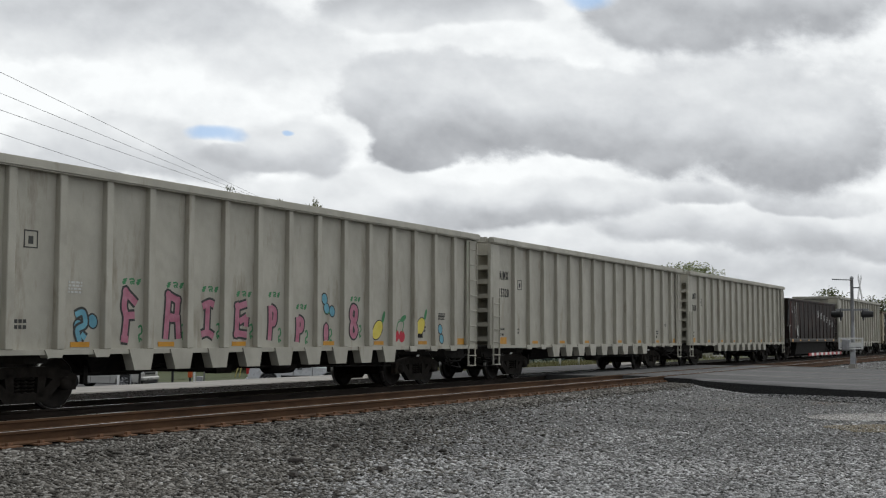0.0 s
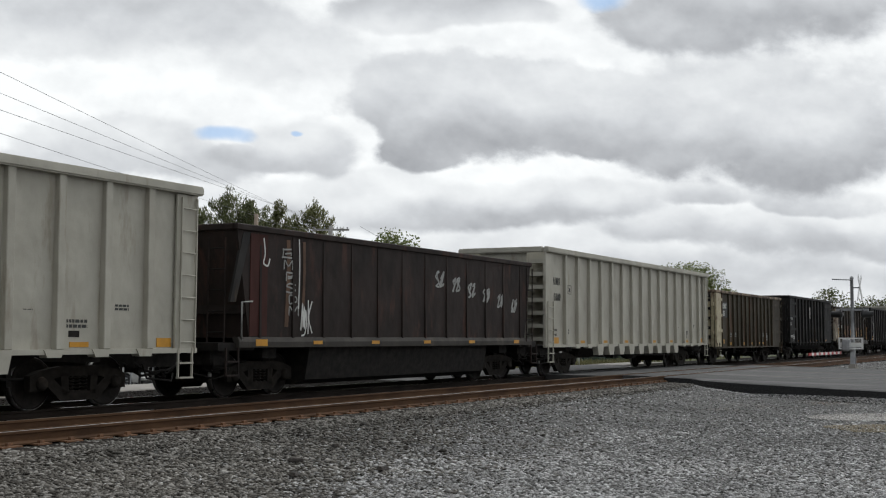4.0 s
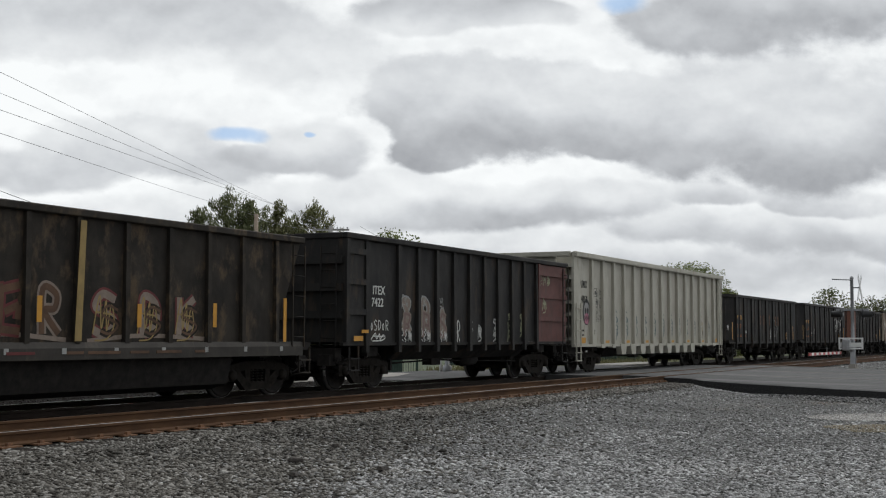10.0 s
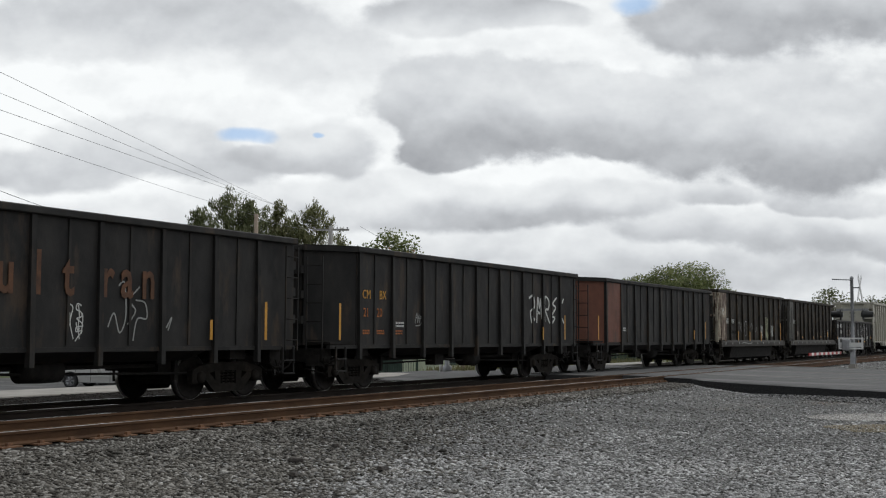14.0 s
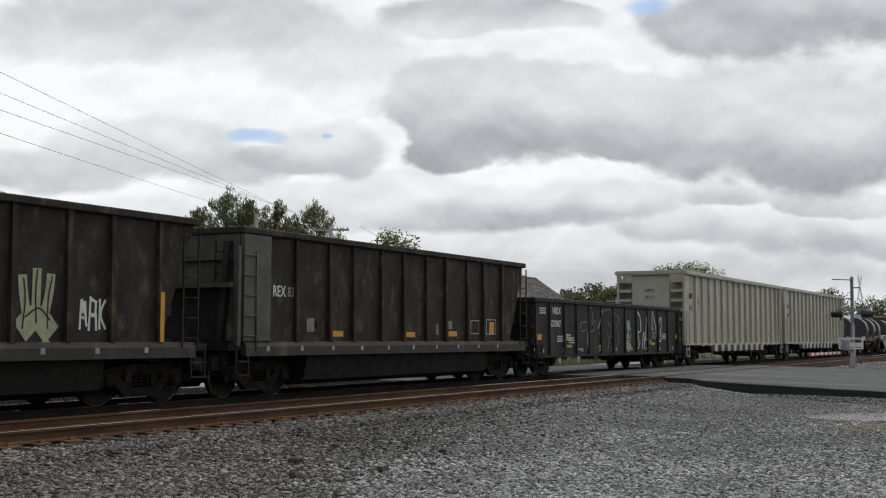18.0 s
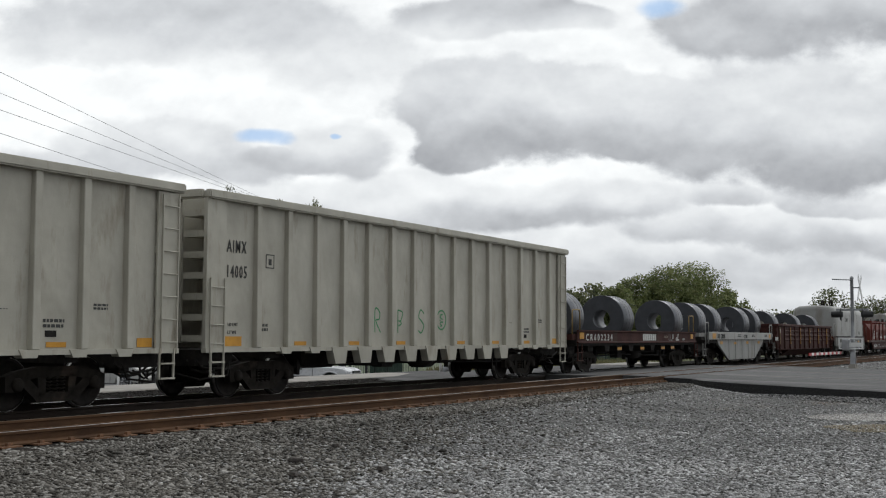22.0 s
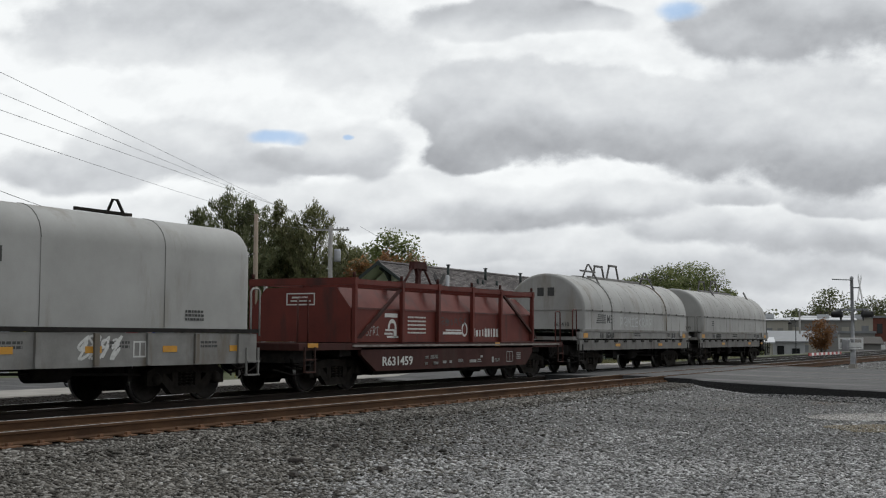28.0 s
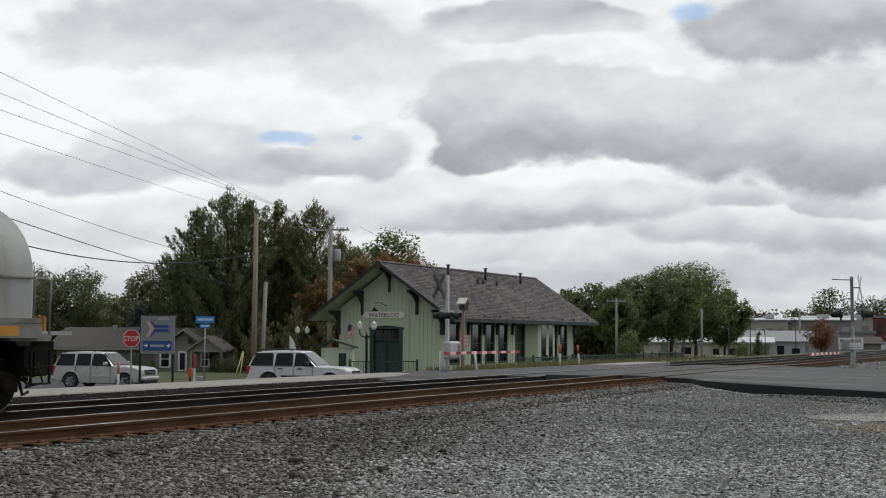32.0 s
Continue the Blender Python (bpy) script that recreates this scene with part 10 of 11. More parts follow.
pole(99.7, 36.3, -1.5, 6.1, M_POLE_G, "slim grey utility pole with a crossarm", 0.12, 0.9, -50)
pole(108.2, 31.2, -1.5, 5.3, M_POLE_G, "slim grey utility pole by the trees", 0.12)
pole(139.7, 36.0, -1.6, 5.8, M_POLE_G, "slim distant utility pole", 0.12)
pole(153.4, 31.8, -1.6, 6.4, M_POLE_G, "slim distant utility pole", 0.14)
pole(121, 36.8, -1.6, 5.4, M_POLE_G, "slim distant utility pole", 0.12)
for p, q in (((53.63, 41.81, -1.12), (55.07, 42.4, 0.29)), ((54.02, 41.8, -1.13), (55.17, 42.43, 0.23))):
    bm = bmesh.new()
    rod(bm, p, q, 0.035, seg=8)
    solo("guy_guard", bm, M_GUARD, "yellow plastic guard on a guy wire", "guy guard", group="guy guards")
M_WIRE = material("dark_wire", (0.02, 0.02, 0.02), (0.03, 0.03, 0.03), 0.6, bump=0.0)
M_WIRE_G = material("grey_wire", (0.16, 0.16, 0.16), (0.2, 0.2, 0.2), 0.5, bump=0.0)


def wire(p0, p1, sag, r, mat, label):
    bm = bmesh.new()
    p0, p1 = Vector(p0), Vector(p1)
    pts = [p0.lerp(p1, i / 16) - Vector((0, 0, sag * 4 * (i / 16) * (1 - i / 16))) for i in range(17)]
    pipe(bm, pts, r, 5)
    solo("power_line", bm, mat, label, "cable", group="overhead lines")


def beyond(a, b, k):
    a, b = Vector(a), Vector(b)
    return tuple(b + (a - b) * k)


TOP = (56.3, 42.55, 8.15)
for i, (p, q) in enumerate((((20.85, 23.75, 7.85), (70.5, 47.8, 9.0)), ((20.89, 23.77, 7.33), (70.8, 47.2, 8.95)), ((20.92, 23.78, 6.91), (71.1, 46.6, 8.95)), ((20.96, 23.8, 6.33), TOP))):
    wire(beyond(p, q, 1.6), q, 0.12, 0.007, M_WIRE_G, "thin bare overhead power line")
for p, q, s, r in (((31.52, 38.82, 7.54), (70.59, 59.0, 7.29), 0.25, 0.014), ((31.54, 38.79, 6.53), (75.09, 58.2, 4.94), 0.25, 0.022), ((34.73, 42.65, 5.96), (56.3, 42.55, 5.95), 1.1, 0.028)):
    wire(p, q, s, r, M_WIRE, "black sagging overhead cable")
wire((70.9, 47.0, 8.6), (56.3, 42.55, 8.0), 0.2, 0.012, M_WIRE_G, "thin bare overhead power line")
wire((71.9, 45.2, 8.9), (90, 41, 4.0), 0.4, 0.012, M_WIRE_G, "thin service line to the station")
wire((99.7, 36.3, 4.2), (85.5, 40.0, 3.6), 0.2, 0.014, M_WIRE, "thin service line to the station")
wire((99.7, 36.3, 4.3), (139.7, 36.0, 4.0), 0.5, 0.014, M_WIRE, "thin overhead line over the trees")
wire((108.2, 31.2, 1.2), (139.7, 36.0, 0.6), 0.4, 0.018, M_WIRE, "dark sagging overhead cable")

# ---- bungalow ----
M_SIDING = material("grey_siding", (0.24, 0.235, 0.215), (0.20, 0.195, 0.18), 0.75, scale=1.2, stretch=(0.3, 1, 9), bump=0.35)
M_ROOFG = stone_material("grey_shingle", [(0.06, 0.057, 0.053), (0.08, 0.076, 0.07), (0.10, 0.094, 0.087)], 0.9)
M_ROOFB = material("bungalow_shingle", (0.098, 0.09, 0.08), (0.07, 0.064, 0.058), 0.9, scale=8.0, stretch=(1, 1, 4), bump=0.5)
M_TANTRIM = material("taupe_trim", (0.30, 0.28, 0.25), (0.24, 0.225, 0.20), 0.7, scale=3.0, bump=0.05)
M_PALEHOUSE = material("pale_house_siding", (0.50, 0.51, 0.52), (0.42, 0.43, 0.44), 0.7, scale=1.2, stretch=(0.3, 1, 9), bump=0.3)
bung = thing("bungalow", "low grey bungalow with a brown-grey shingled roof and a porch", "house", pose(70.0, 71.5, -1.45, 0, 0, -66))
bm = bmesh.new()
box(bm, -0.6, 12.2, 0, 6.5, -0.4, 1.6)
part("wall", bm, M_SIDING, bung)
bm = bmesh.new()
prism(bm, [(-0.6, 1.5), (3.25, 3.05), (7.1, 1.5), (7.1, 1.65), (3.25, 3.22), (-0.6, 1.65)], -1.2, 12.3, "x")
part("roof", bm, M_ROOFB, bung)
bm = bmesh.new()
box(bm, -1.15, 7.9, -0.68, -0.6, 1.44, 1.62)
part("gutter", bm, M_TANTRIM, bung)
bm = bmesh.new()
box(bm, 2.9, 3.2, 2.8, 3.1, 3.0, 3.4)
part("vent", bm, M_STEEL, bung)
# gabled wing and porch in front
bm = bmesh.new()
prism(bm, [(8.0, -0.4), (12.3, -0.4), (12.3, 1.5), (10.35, 2.86), (8.0, 1.5)], -2.2, 1.0)
part("wing", bm, M_SIDING, bung)
bm = bmesh.new()
for s in (-1, 1):
    prism(bm, [(10.35, 3.0), (10.35 + s * 2.5, 1.36), (10.35 + s * 2.5, 1.5), (10.35, 3.16)], -2.7, 3.2)
part("wing_roof", bm, M_ROOFB, bung)
bm = bmesh.new()
for s in (-1, 1):
    prism(bm, [(12.5, 2.46), (12.5 + s * 1.5, 1.42), (12.5 + s * 1.5, 1.56), (12.5, 2.6)], -4.2, -0.6)
part("porch_roof", bm, M_ROOFB, bung)
bm = bmesh.new()
prism(bm, [(11.2, 1.5), (12.5, 2.4), (13.8, 1.5)], -3.95, -3.85)
part("porch_gable", bm, M_SIDING, bung)
for s in (-1, 1):
    bm = bmesh.new()
    prism(bm, [(12.5, 2.42), (12.5 + s * 1.55, 1.34), (12.5 + s * 1.55, 1.48), (12.5, 2.57)], -4.26, -4.205)
    part("barge_board", bm, M_TANTRIM, bung)
    bm = bmesh.new()
    prism(bm, [(10.35, 2.94), (10.35 + s * 2.55, 1.27), (10.35 + s * 2.55, 1.42), (10.35, 3.1)], -2.76, -2.705)
    part("barge_board", bm, M_TANTRIM, bung)
bm = bmesh.new()
box(bm, 11.15, 13.85, -4.0, -3.84, 1.38, 1.5)
part("porch_beam", bm, M_TANTRIM, bung)
for x in (11.35, 13.65):
    bm = bmesh.new()
    box(bm, x - 0.08, x + 0.08, -4.0, -3.84, -0.4, 1.38)
    part("porch_post", bm, M_TANTRIM, bung)
bm = bmesh.new()
box(bm, 11.1, 13.9, -4.0, -2.21, -0.5, -0.3)
part("porch_floor", bm, M_CONCRETE, bung)
bm = bmesh.new()
box(bm, 12.3, 13.8, -1.6, 0.5, -0.4, 1.5)
part("porch_wall", bm, M_SIDING, bung)
for x0, x1, y, z0, z1 in ((8.55, 9.15, -2.2, 0.22, 1.36), (11.75, 12.2, -2.2, 0.3, 1.3)):
    bm = bmesh.new()
    box(bm, x0, x1, y - 0.05, y - 0.005, z0, z1)
    win = part("window", bm, M_GLASS, bung)
    bm = bmesh.new()
    for a in ((x0 - 0.14, x0, z0 - 0.1, z1 + 0.1), (x1, x1 + 0.14, z0 - 0.1, z1 + 0.1), (x0, x1, z1, z1 + 0.1), (x0, x1, z0 - 0.1, z0), (x0, x1, (z0 + z1) / 2 - 0.03, (z0 + z1) / 2 + 0.03)):
        box(bm, a[0], a[1], y - 0.08, y - 0.051, a[2], a[3])
    part("frame", bm, M_WHITEP, win)
bm = bmesh.new()
box(bm, 9.85, 10.55, -2.26, -2.205, -0.38, 1.4)
d = part("door", bm, M_WHITEP, bung, "white front door with a glass pane")
bm = bmesh.new()
box(bm, 10.0, 10.4, -2.285, -2.262, 0.0, 1.25)
part("pane", bm, M_GLASS, d)
bm = bmesh.new()
box(bm, 0.6, 7.2, -0.03, -0.004, -0.2, 1.25)
part("garage_door", bm, M_SIDING, bung)

# a pale house at the edge of the view, and a guy wire before the trees
cottage = thing("cottage", "pale grey house with a white fascia and a dark hipped roof", "house", pose(58.94, 65.33, -1.45, 0, 0, -42))
bm = bmesh.new()
box(bm, -7.0, 0.0, -3.0, 3.0, -0.3, 4.74)
part("wall", bm, M_PALEHOUSE, cottage)
bm = bmesh.new()
box(bm, -7.6, 0.6, -3.6, 3.6, 4.75, 7.4, (-4.2, -2.8, -0.1, 0.1))
part("roof", bm, M_ROOFG, cottage)
bm = bmesh.new()
for q in ((-7.64, 0.64, -3.64, -3.605), (-7.64, 0.64, 3.605, 3.64), (-7.64, -7.605, -3.6, 3.6), (0.605, 0.64, -3.6, 3.6)):
    box(bm, q[0], q[1], q[2], q[3], 4.6, 4.86)
part("fascia", bm, M_WHITEP, cottage)
wire((40.86, 43.94, -0.21), (39.9, 44.81, 6.28), 0.05, 0.02, M_WIRE_G, "thin guy wire running up to a pole")
bm = bmesh.new()
rod(bm, (40.86, 43.94, -0.21), (40.5, 44.27, 2.57), 0.05)
solo("guy_guard", bm, M_GUARD, "yellow plastic guard on a guy wire", "guy guard", group="guy guards")

# ---- parked cars ----
M_TYRE = material("tyre", (0.02, 0.02, 0.02), (0.03, 0.03, 0.03), 0.85, scale=20.0)
M_ALLOY = material("alloy_rim", (0.40, 0.40, 0.41), (0.32, 0.32, 0.33), 0.35, metal=0.8, scale=8.0, bump=0.0)
M_CARGLASS = M_GLASS
M_HEADLAMP = material("headlamp", (0.55, 0.56, 0.58), (0.45, 0.46, 0.48), 0.15, scale=9.0, bump=0.0)


def arc(cx, cz, r, a0, a1, n=8):
    return [(cx + r * math.cos(radians(a0 + (a1 - a0) * i / n)), cz + r * math.sin(radians(a0 + (a1 - a0) * i / n))) for i in range(n + 1)]


def car_mesh_loft(bm, outline, half, taper_top, z_mid, nose=0.12, drop=0.05):
    """Draws a side outline out across y: upper points pulled in, corners rounded in plan and over the edge."""
    n = len(outline)
    end = max(x for x, z in outline)
    top = max(z for x, z in outline)
    cols = []
    for c, e in ((-1, 1.0), (-0.93, 0.35), (-0.6, 0.06), (0.6, 0.06), (0.93, 0.35), (1, 1.0)):
        ring = []
        for x, z in outline:
            edge = min(1.0, max(0.0, (abs(x) - (end - 0.55)) / 0.55))
            high = min(1.0, max(0.0, (z - (top - 0.25)) / 0.25))
            ring.append(bm.verts.new((x - math.copysign(nose * e * edge, x), c * (half - max(0.0, z - z_mid) * taper_top), z - drop * e * high)))
        cols.append(ring)
    for a, b in zip(cols, cols[1:]):
        for i in range(n):
            bm.faces.new((a[i], a[(i + 1) % n], b[(i + 1) % n], b[i]))
    bm.faces.new(cols[0])
    bm.faces.new(cols[-1][::-1])
    bmesh.ops.recalc_face_normals(bm, faces=bm.faces[:])


M_TINT = material("tinted_car_glass", (0.010, 0.011, 0.012), (0.016, 0.017, 0.018), 0.12, scale=2.0, bump=0.0, spec=0.18)


def suv(name, x, y, z, heading, L, W, H, paint, label, rack=True, hatch=False, cladding=False):
    car = thing(name, label, "car", pose(x, y, z, 0, 0, heading), "cars by the station")
    f, r, half = L / 2, -L / 2, W / 2
    wr = 0.395 if not hatch else 0.31
    fx, rx = f - 0.93, r + 1.08
    belt = H * 0.615
    low = 0.36 if not hatch else 0.24
    base, crown = (1.62, 2.42) if not hatch else (1.0, 1.75)
    lower = [(r + 0.07, 0.46), (r, 0.62), (r, 0.85), (r + 0.06, belt), (f - base, belt), (f - 0.75, belt - 0.03), (f - 0.26, belt - 0.09), (f - 0.05, belt - 0.2), (f, belt - 0.4), (f, 0.55), (f - 0.1, low)] + arc(fx, wr, wr + 0.085, 0, 180) + [(fx - wr - 0.09, low - 0.03), (rx + wr + 0.09, low - 0.03)] + arc(rx, wr, wr + 0.085, 0, 180)
    lower = [(px, max(pz, low - 0.03)) for px, pz in lower]
    bm = bmesh.new()
    car_mesh_loft(bm, lower, half, 0.07, 0.75, 0.16, 0.045)
    part("body", bm, paint, car)
    bm = bmesh.new()
    box(bm, r + 0.35, f - 0.35, -half + 0.26, half - 0.26, low - 0.06, belt - 0.4)
    part("underbody", bm, M_TYRE, car)
    roof = H - 0.06
    cab = [(r + 0.05, belt - 0.02), (r + 0.26, roof - 0.26), (r + 0.42, roof - 0.06), (r + 0.75, roof), ((r + f - crown) / 2, roof + 0.025), (f - crown, roof), (f - crown + 0.14, roof - 0.06), (f - base + 0.05, belt - 0.02)] if not hatch else [(r + 0.05, belt - 0.02), (r + 0.45, roof - 0.05), (r + 0.9, roof), (f - crown, roof - 0.02), (f - base, belt - 0.02)]
    lean = 0.26
    bm = bmesh.new()
    car_mesh_loft(bm, cab, half - 0.03, lean, belt, 0.05, 0.05)
    part("cabin", bm, paint, car)
    zt = roof - 0.09

    def yy(zz):
        return half - 0.03 - max(0, zz - belt) * lean
    spans = [(r + 0.22, r + 1.27), (r + 1.34, r + 2.20), (r + 2.25, f - base - 0.34)] if not hatch else [(r + 0.7, r + 1.75), (r + 1.85, f - base - 0.35)]
    for k, (a, b) in enumerate(spans):
        last = k == len(spans) - 1
        for s in (-1, 1):
            bm = bmesh.new()
            top_b = b - (0.24 if last else 0.03)
            v = [(a + (0.0 if k else -0.04), belt - 0.005), (b + (0.3 if last else 0), belt - 0.005), (top_b, zt), (a + (0.2 if k == 0 else 0.05), zt)]
            v = [(p[0] + (q[0] - p[0]) * c, p[1] + (q[1] - p[1]) * c) for i, p in enumerate(v) for q, c in ((v[i - 1], 0.13), (v[i - 1], 0.05), (v[(i + 1) % 4], 0.03), (v[(i + 1) % 4], 0.09))]
            v = [(px + (0.012 if i % 4 in (1, 2) and px < (a + b) / 2 else (-0.012 if i % 4 in (1, 2) else 0.0)), pz) for i, (px, pz) in enumerate(v)]
            n = len(v)
            o = [bm.verts.new((px, s * (yy(pz) + 0.004), pz)) for px, pz in v] + [bm.verts.new((px, s * (yy(pz) - 0.03), pz)) for px, pz in v]
            bm.faces.new(o[:n]), bm.faces.new(o[n:][::-1])
            for i in range(n):
                bm.faces.new((o[i], o[n + i], o[n + (i + 1) % n], o[(i + 1) % n]))
            bmesh.ops.recalc_face_normals(bm, faces=bm.faces[:])
            part("side_window", bm, M_TINT, car, "dark tinted side window")
    bm = bmesh.new()
    xa, xb = (f - crown + 0.14, f - base + 0.05) if not hatch else (f - crown, f - base)
    za = roof - 0.06
    v = [(xb - 0.06, -yy(belt) + 0.12, belt + 0.04), (xb - 0.06, yy(belt) - 0.12, belt + 0.04), (xa + 0.02, yy(za) - 0.12, za - 0.02), (xa + 0.02, -yy(za) + 0.12, za - 0.02)]
    o = [bm.verts.new((p[0] + 0.03, p[1], p[2] + 0.02)) for p in v] + [bm.verts.new((p[0] - 0.03, p[1], p[2] - 0.03)) for p in v]
    for q in ((0, 1, 2, 3), (7, 6, 5, 4), (0, 4, 5, 1), (1, 5, 6, 2), (2, 6, 7, 3), (3, 7, 4, 0)):
        bm.faces.new([o[i] for i in q])
    bmesh.ops.recalc_face_normals(bm, faces=bm.faces[:])
    part("windscreen", bm, M_GLASS, car)
    for wx in (fx, rx):
        for s in (-1, 1):
            bm = bmesh.new()
            lathe(bm, [(wr * 0.62, -0.12), (wr * 0.95, -0.12), (wr, -0.08), (wr, 0.08), (wr * 0.95, 0.12), (wr * 0.62, 0.12)], 24)
            w = part("wheel", bm, M_TYRE, car)
            w.location = (wx, s * (half - 0.10), wr)
            bm = bmesh.new()
            lathe(bm, [(0.0, s * 0.05), (wr * 0.6, s * 0.06), (wr * 0.64, s * 0.122), (wr * 0.66, s * 0.122), (wr * 0.63, -s * 0.02), (0.0, -s * 0.02)], 18)
            for k in range(6):
                a = k * math.pi / 3
                rod(bm, (0.05 * math.cos(a), s * 0.1, 0.05 * math.sin(a)), (wr * 0.62 * math.cos(a), s * 0.1, wr * 0.62 * math.sin(a)), 0.035, seg=5)
            part("rim", bm, M_ALLOY, w)
            bm = bmesh.new()
            pipe(bm, [(wx + dx, s * (half - 0.03), dz) for dx, dz in arc(0, wr, wr + 0.12, -8, 188, 12)], 0.05, 6)
            part("wheel_flare", bm, paint, car)
    for s in (-1, 1):
        bm = bmesh.new()
        box(bm, f - 0.30, f - 0.05, s * (half - 0.28) - 0.17, s * (half - 0.28) + 0.17, belt - 0.40, belt - 0.2)
        part("headlight", bm, M_HEADLAMP, car, "clear headlight", bevel=0.03)
        bm = bmesh.new()
        box(bm, r - 0.01, r + 0.22, s * (half - 0.1) - 0.07, s * (half - 0.1) + 0.07, belt - 0.38, belt - 0.02)
        part("tail_light", bm, M_REDP, car, bevel=0.02)
        bm = bmesh.new()
        box(bm, f - base - 0.42, f - base - 0.22, s * (half + 0.13) - 0.13, s * (half + 0.13) + 0.1, belt + 0.02, belt + 0.2)
        part("mirror", bm, M_BLACKP if cladding else paint, car, bevel=0.04)
        if rack:
            bm = bmesh.new()
            pipe(bm, [(r + 0.5, s * (half - 0.36), roof - 0.01), (r + 0.6, s * (half - 0.36), roof + 0.07), (f - crown - 0.5, s * (half - 0.36), roof + 0.07), (f - crown - 0.35, s * (half - 0.36), roof - 0.02)], 0.025)
            part("roof_rail", bm, M_BLACKP, car)
        for hx in ((r + 1.5, r + 2.42) if not hatch else (r + 1.6,)):
            bm = bmesh.new()
            box(bm, hx, hx + 0.22, s * (half - 0.01) - 0.02, s * (half - 0.01) + 0.02, belt - 0.15, belt - 0.1)
            part("door_handle", bm, M_BLACKP if cladding else M_ALLOY, car)
        for hx in ((r + 1.36, r + 2.24, f - base - 0.12) if not hatch else (r + 1.8, f - 1.3)):
            bm = bmesh.new()
            prism(bm, [(hx, low + 0.02), (hx + 0.018, low + 0.02), (hx + 0.018, belt), (hx, belt)], s * (half - 0.03) - 0.005 + (0.032 * s), s * (half - 0.03) + 0.005 + (0.032 * s))
            part("door_gap", bm, M_TYRE, car)
        bm = bmesh.new()
        box(bm, rx + wr + 0.2, fx - wr - 0.2, s * half - 0.02, s * half + 0.02, 0.62, 0.72 if cladding else 0.65)
        part("side_moulding", bm, M_TYRE if cladding else paint, car)
        bm = bmesh.new()
        box(bm, rx + wr + 0.1, fx - wr - 0.1, s * (half - 0.06) - 0.05, s * (half - 0.06) + 0.05, low - 0.07, low + 0.03)
        part("sill", bm, M_TYRE, car)
    bm = bmesh.new()
    box(bm, f - 0.1, f + 0.015, -half + 0.48, half - 0.48, belt - 0.44, belt - 0.2)
    part("grille", bm, M_BLACKP, car, "dark grille")
    bm = bmesh.new()
    box(bm, f - 0.1, f + 0.03, -half + 0.42, half - 0.42, belt - 0.35, belt - 0.29)
    part("grille_bar", bm, M_ALLOY, car)
    bm = bmesh.new()
    box(bm, f - 0.25, f + 0.09, -half + 0.1, half - 0.1, 0.45, 0.66)
    part("bumper", bm, paint, car, bevel=0.06)
    bm = bmesh.new()
    box(bm, f - 0.25, f + 0.05, -half + 0.2, half - 0.2, 0.30, 0.44)
    part("lower_bumper", bm, M_TYRE, car, bevel=0.04)
    bm = bmesh.new()
    box(bm, r - 0.08, r + 0.2, -half + 0.08, half - 0.08, 0.42, 0.62)
    part("rear_bumper", bm, paint, car, bevel=0.06)
    bm = bmesh.new()
    box(bm, f + 0.092, f + 0.1, -0.16, 0.16, 0.5, 0.6)
    part("plate", bm, M_SILVER, car)
    return car


M_CARSILVER = material("silver_car_paint", (0.47, 0.463, 0.44), (0.43, 0.423, 0.40), 0.3, metal=0.35, scale=2.0, bump=0.0)
M_CARWHITE = material("pale_silver_car_paint", (0.56, 0.565, 0.57), (0.52, 0.525, 0.53), 0.28, metal=0.15, scale=2.0, bump=0.0)
M_CARPLAIN = material("white_car_paint", (0.70, 0.70, 0.70), (0.64, 0.64, 0.64), 0.25, scale=2.0, bump=0.0)
suv("suv_car", 47.4, 45.4, -1.60, -76, 5.1, 2.0, 1.95, M_CARSILVER, "beige-silver large SUV waiting at the stop sign")
suv("suv_car", 44.85, 31.05, -1.27, -76, 4.87, 1.9, 1.85, M_CARWHITE, "pale silver SUV with a roof rack by the station", cladding=True)
hatch = suv("suv_car", 60.3, 44.8, -1.6, 165, 4.5, 1.8, 1.72, M_CARPLAIN, "small white SUV driving slowly along the street", True)

# ---- sheds and shops of the town ----
M_METALROOF = material("pale_metal_roof", (0.50, 0.51, 0.52), (0.42, 0.43, 0.44), 0.45, metal=0.2, scale=1.0, stretch=(1, 8, 1), bump=0.1)
M_GREYROOF = material("grey_metal_roof", (0.22, 0.23, 0.235), (0.18, 0.185, 0.19), 0.6, scale=1.0, stretch=(1, 6, 1), bump=0.1)
M_TANWALL = material("tan_metal_wall", (0.36, 0.345, 0.29), (0.31, 0.295, 0.25), 0.7, scale=1.0, stretch=(8, 8, 0.3), bump=0.15)
M_CREAMWALL = material("cream_metal_wall", (0.50, 0.48, 0.40), (0.43, 0.41, 0.34), 0.7, scale=1.0, stretch=(8, 8, 0.3), bump=0.15)
M_PALEWALL = material("pale_metal_wall", (0.42, 0.43, 0.43), (0.36, 0.37, 0.37), 0.7, scale=1.0, stretch=(8, 8, 0.3), bump=0.15)
M_BRICK = material("dark_red_brick", (0.16, 0.055, 0.038), (0.11, 0.042, 0.03), 0.85, scale=3.0, bump=0.3)


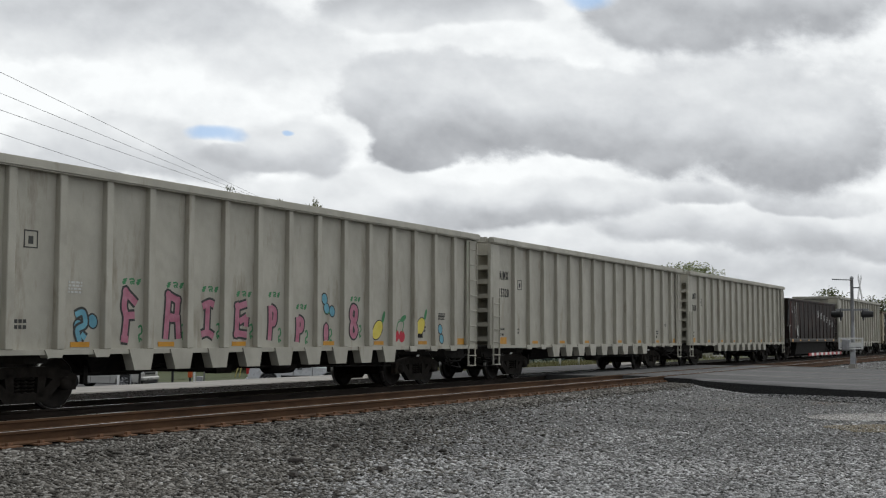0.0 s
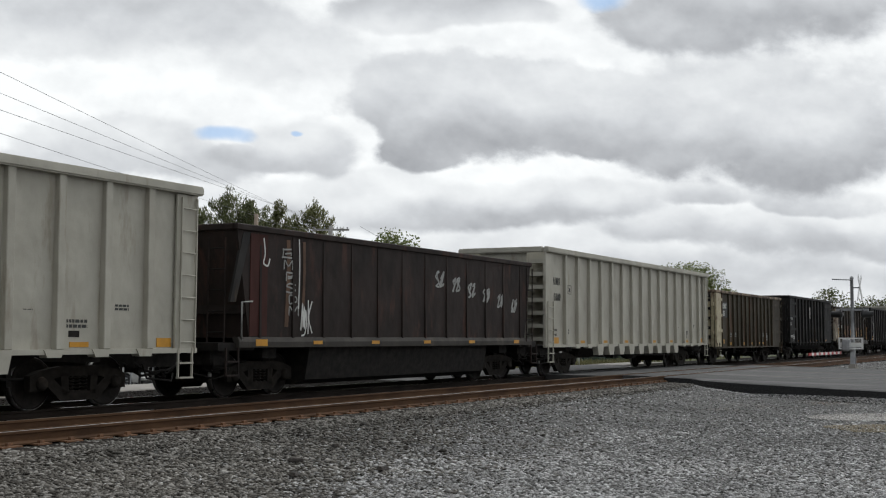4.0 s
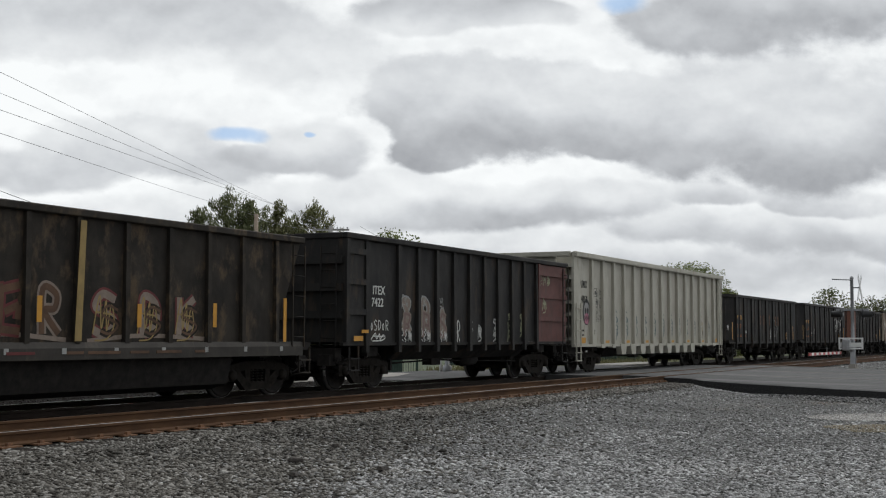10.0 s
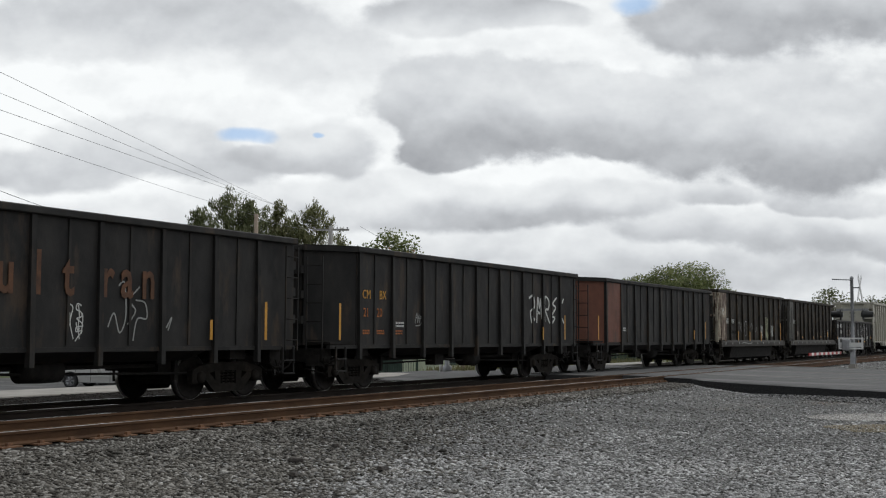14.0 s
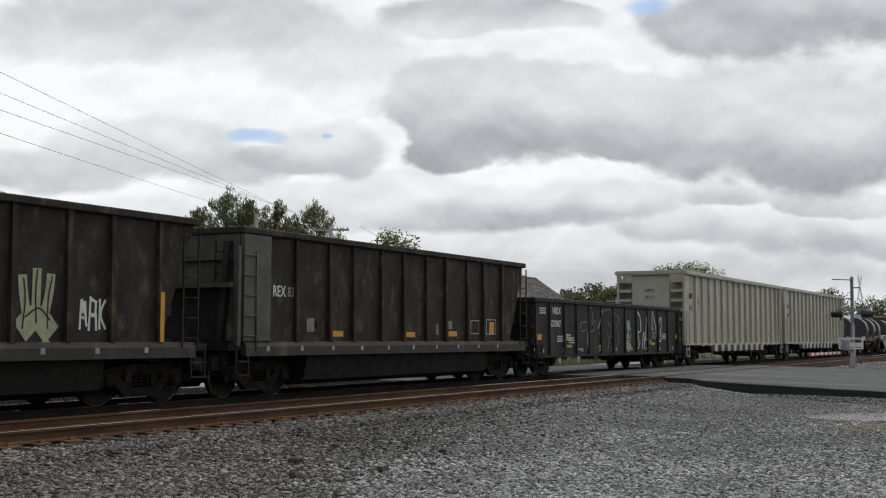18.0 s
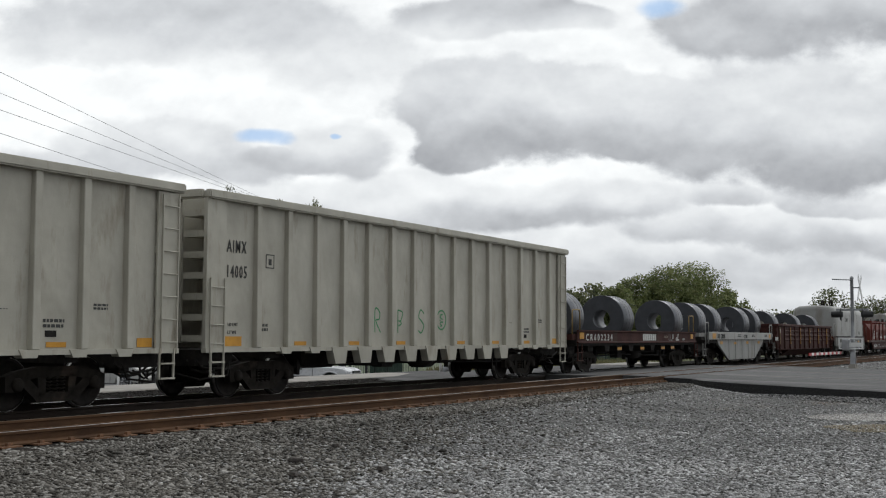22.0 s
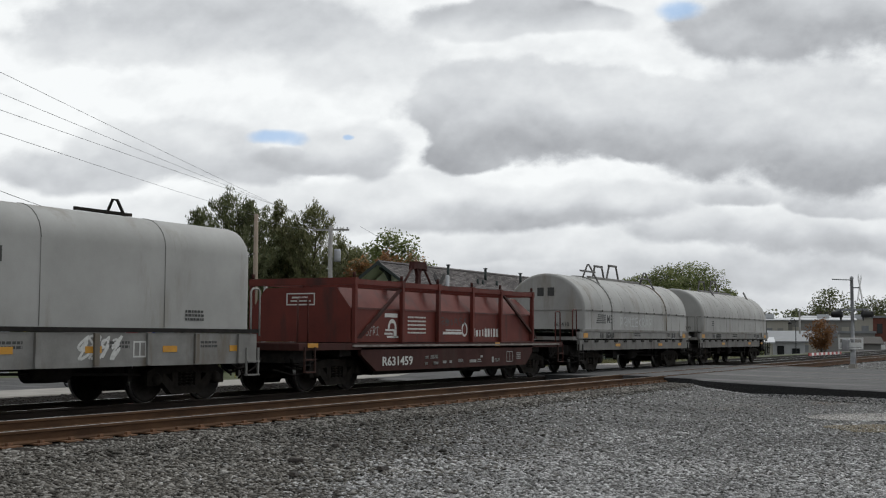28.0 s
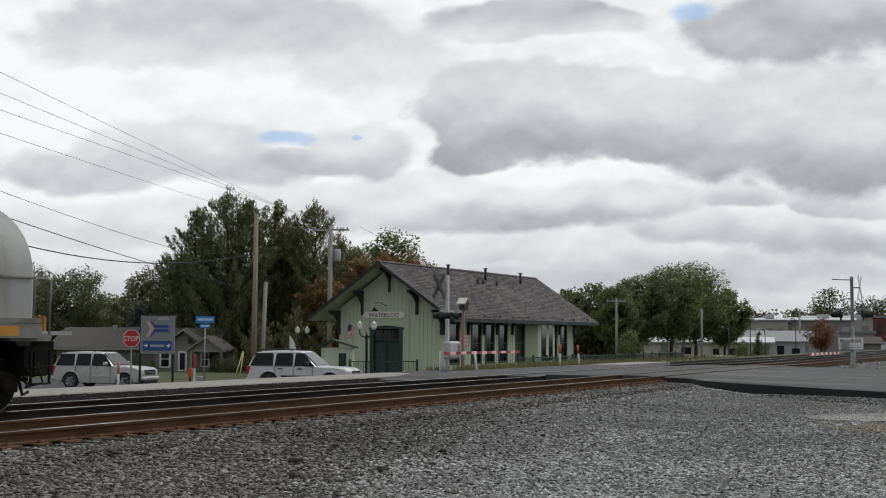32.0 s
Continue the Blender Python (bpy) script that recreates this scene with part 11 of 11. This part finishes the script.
def shed_building(x, y, ang, L, W, h, rise, wall, roof, label, openings=(), z=-1.65, name="warehouse"):
    b = thing(name, label, "building", pose(x, y, z, 0, 0, ang))
    bm = bmesh.new()
    box(bm, 0, L, 0, W, -0.3, h)
    part("wall", bm, wall, b)
    bm = bmesh.new()
    if rise:
        prism(bm, [(-0.4, h), (W / 2, h + rise), (W + 0.4, h), (W + 0.4, h + 0.15), (W / 2, h + rise + 0.18), (-0.4, h + 0.15)], -0.4, L + 0.4, "x")
        part("roof", bm, roof, b)
        for e in (0.0, L - 0.02):
            bm = bmesh.new()
            prism(bm, [(0, h), (W, h), (W / 2, h + rise - 0.02)], e, e + 0.02, "x")
            part("gable", bm, wall, b)
    else:
        box(bm, -0.2, L + 0.2, -0.2, W + 0.2, h, h + 0.35)
        part("roof", bm, roof, b)
    for a, w, z0, z1, m in openings:
        bm = bmesh.new()
        box(bm, a, a + w, -0.06, -0.004, z0, z1)
        part("door" if z0 < 0.2 else "window", bm, m, b)
    return b


shed_building(134.7, 38.0, -75.6, 6.8, 8, 2.2, 0.55, M_CREAMWALL, M_METALROOF, "cream metal shed with a pale roof and a porch door", ((5.0, 1.6, 0.0, 1.9, M_SIDING), (0.4, 0.7, 0.9, 1.6, M_GLASS), (2.2, 0.7, 0.9, 1.6, M_GLASS)))
shed_building(144.0, 48.8, -72.7, 8.0, 8, 2.15, 0.5, M_CREAMWALL, M_METALROOF, "low cream shed behind the street trees", ((2.0, 0.9, 0.0, 1.9, M_GREYROOF), (4.5, 1.2, 0.8, 1.6, M_GLASS)))
shed_building(146.2, 33.5, -77.8, 3.7, 7, 2.3, 0.9, M_PALEWALL, M_GREYROOF, "pale blue-grey metal shed with a gable", ((0.5, 0.8, 0.0, 1.9, M_GLASS), (2.2, 0.9, 0.9, 1.6, M_GLASS)))
shed_building(161.8, 45.1, -76.7, 13.4, 10, 2.4, 1.25, M_TANWALL, M_GREYROOF, "long grey warehouse with a low roof", tuple((0.8 + 2.6 * k, 1.2, 0.0 if k % 2 else 1.0, 1.9, (M_GREYROOF, M_GLASS)[k % 2]) for k in range(5)))
shed_building(222.5, 58.5, -76.5, 10.1, 14, 6.0, 0.4, M_TANWALL, M_METALROOF, "tan flat industrial hall with a pale roof", tuple((0.6 + 1.9 * k, 1.0, 2.4, 4.6, (M_GREYROOF, M_SIDING, M_METALROOF)[k % 3]) for k in range(5)))
shed_building(230.7, 49.9, -79.2, 11.8, 14, 6.1, 0.5, M_SIDING, M_METALROOF, "grey industrial hall with a pale roof", tuple((0.7 + 2.2 * k, 1.3, 2.5, 4.9, (M_TANWALL, M_GREYROOF)[k % 2]) for k in range(5)))
shed_building(259.6, 53.2, -80, 14.4, 12, 7.1, 0.3, M_TANWALL, M_METALROOF, "far tan hall behind the others", tuple((0.9 + 2.7 * k, 1.4, 3.0, 5.4, M_GREYROOF) for k in range(5)))
shed_building(196, 34.5, -78, 5.2, 9, 3.6, 0, M_SIDING, M_GREYROOF, "flat-roofed grey commercial building", tuple((0.5 + 1.5 * k, 0.8, 1.5, 2.8, M_GLASS) for k in range(3)), name="shop_building")
shed_building(197.8, 29.8, -82.3, 8.0, 10, 6.0, 0, M_BRICK, M_GREYROOF, "two-storey dark red brick shop", tuple((0.6 + 1.8 * k, 0.8, 3.6, 5.1, M_GLASS) for k in range(4)) + tuple((0.5 + 1.9 * k, 1.3, 0.4, 2.3, M_WHITEP) for k in range(4)), name="shop_building")
shed_building(170, 27.6, -70, 3.0, 4, 2.0, 0.9, M_SIDING, M_ROOFB, "small dark-roofed shelter by the railway", name="shelter")
for x, y, w in ((224.5, 52, 1.6), (233, 44, 2.2), (236, 38, 1.4)):
    bm = bmesh.new()
    box(bm, -w / 2, w / 2, -0.8, 0.8, 0, 0.9)
    solo("roof_unit", bm, M_METALROOF, "pale metal air unit on a hall roof", "roof unit", pose(x + 3, y + 0.6, 4.75, 0, 0, -78), "roof units")
for k in range(5):
    bm = bmesh.new()
    box(bm, -0.5, 0.5, -0.3, 0.3, 0, 1.0)
    ob = solo("planter", bm, M_WHITEP if k % 2 else M_REDP, "white painted barrier block by the street" if k % 2 else "red painted barrier block by the street", "barrier", pose(150.5 + 0.6 * k, 24.5 - 0.95 * k, -1.5, 0, 0, -62), "barrier blocks", bevel=0.05)
for x, y, h in ((104, 27.6, 2.6), (122, 30.2, 3.2), (133, 28.0, 3.4), (146, 27.4, 3.4), (124.5, 29.3, 2.2)):
    t = thing("street_lamp", "dark iron street lamp with a bell shade", "street lamp", pose(x, y, -1.5, 0, 0, -62), "lamps along the street")
    bm = bmesh.new()
    rod(bm, (0, 0, -0.2), (0, 0, h + 1), 0.06, 0.045, 8)
    pipe(bm, [(0, 0, h + 1), (-0.15, 0, h + 1.35), (-0.45, 0, h + 1.4), (-0.6, 0, h + 1.1)], 0.035)
    part("post", bm, M_BLACKP, t)
    bm = bmesh.new()
    lathe(bm, [(0.0, h + 1.1), (0.06, h + 1.1), (0.28, h + 0.8), (0.0, h + 0.8)], 12, "z", (-0.6, 0, 0))
    part("shade", bm, M_BLACKP, t)
bm = bmesh.new()
lathe(bm, [(0.0, -0.05), (2.6, -0.05), (1.9, 0.35), (0.9, 0.62), (0.0, 0.7)], 20, "z")
solo("gravel_heap", bm, M_STONE, "low heap of grey stone beside the track", "gravel heap", pose(101, 27.5, -0.95))

# ---- what moves ----


def motions():
    for car, x in CARS:
        z = car.matrix_basis.translation.z
        walk(car, [(t, pose(x - SPEED * t, TRACK_Y, z)) for t in (0, 8, 16, 24, 32)])
    right = Vector((math.sin(AZ), -math.cos(AZ), 0))
    ahead = Vector((math.cos(AZ), math.sin(AZ), 0))
    turn = math.degrees(AZ) - 90
    rows = []
    for t in (0, 16, 32):
        p = EYE + right * (100 * (t - 16) / 32) + ahead * (40 * (t - 16) / 32)
        rows.append((t, pose(p.x, p.y, p.z, 0, 0, turn)))
    walk(clouds, rows)
    walk(hatch, [(t, pose(x, y, -1.6, 0, 0, 165)) for t, x, y in ((0, 66.68, 43.95), (32, 31.14, 53.48))])


motions()
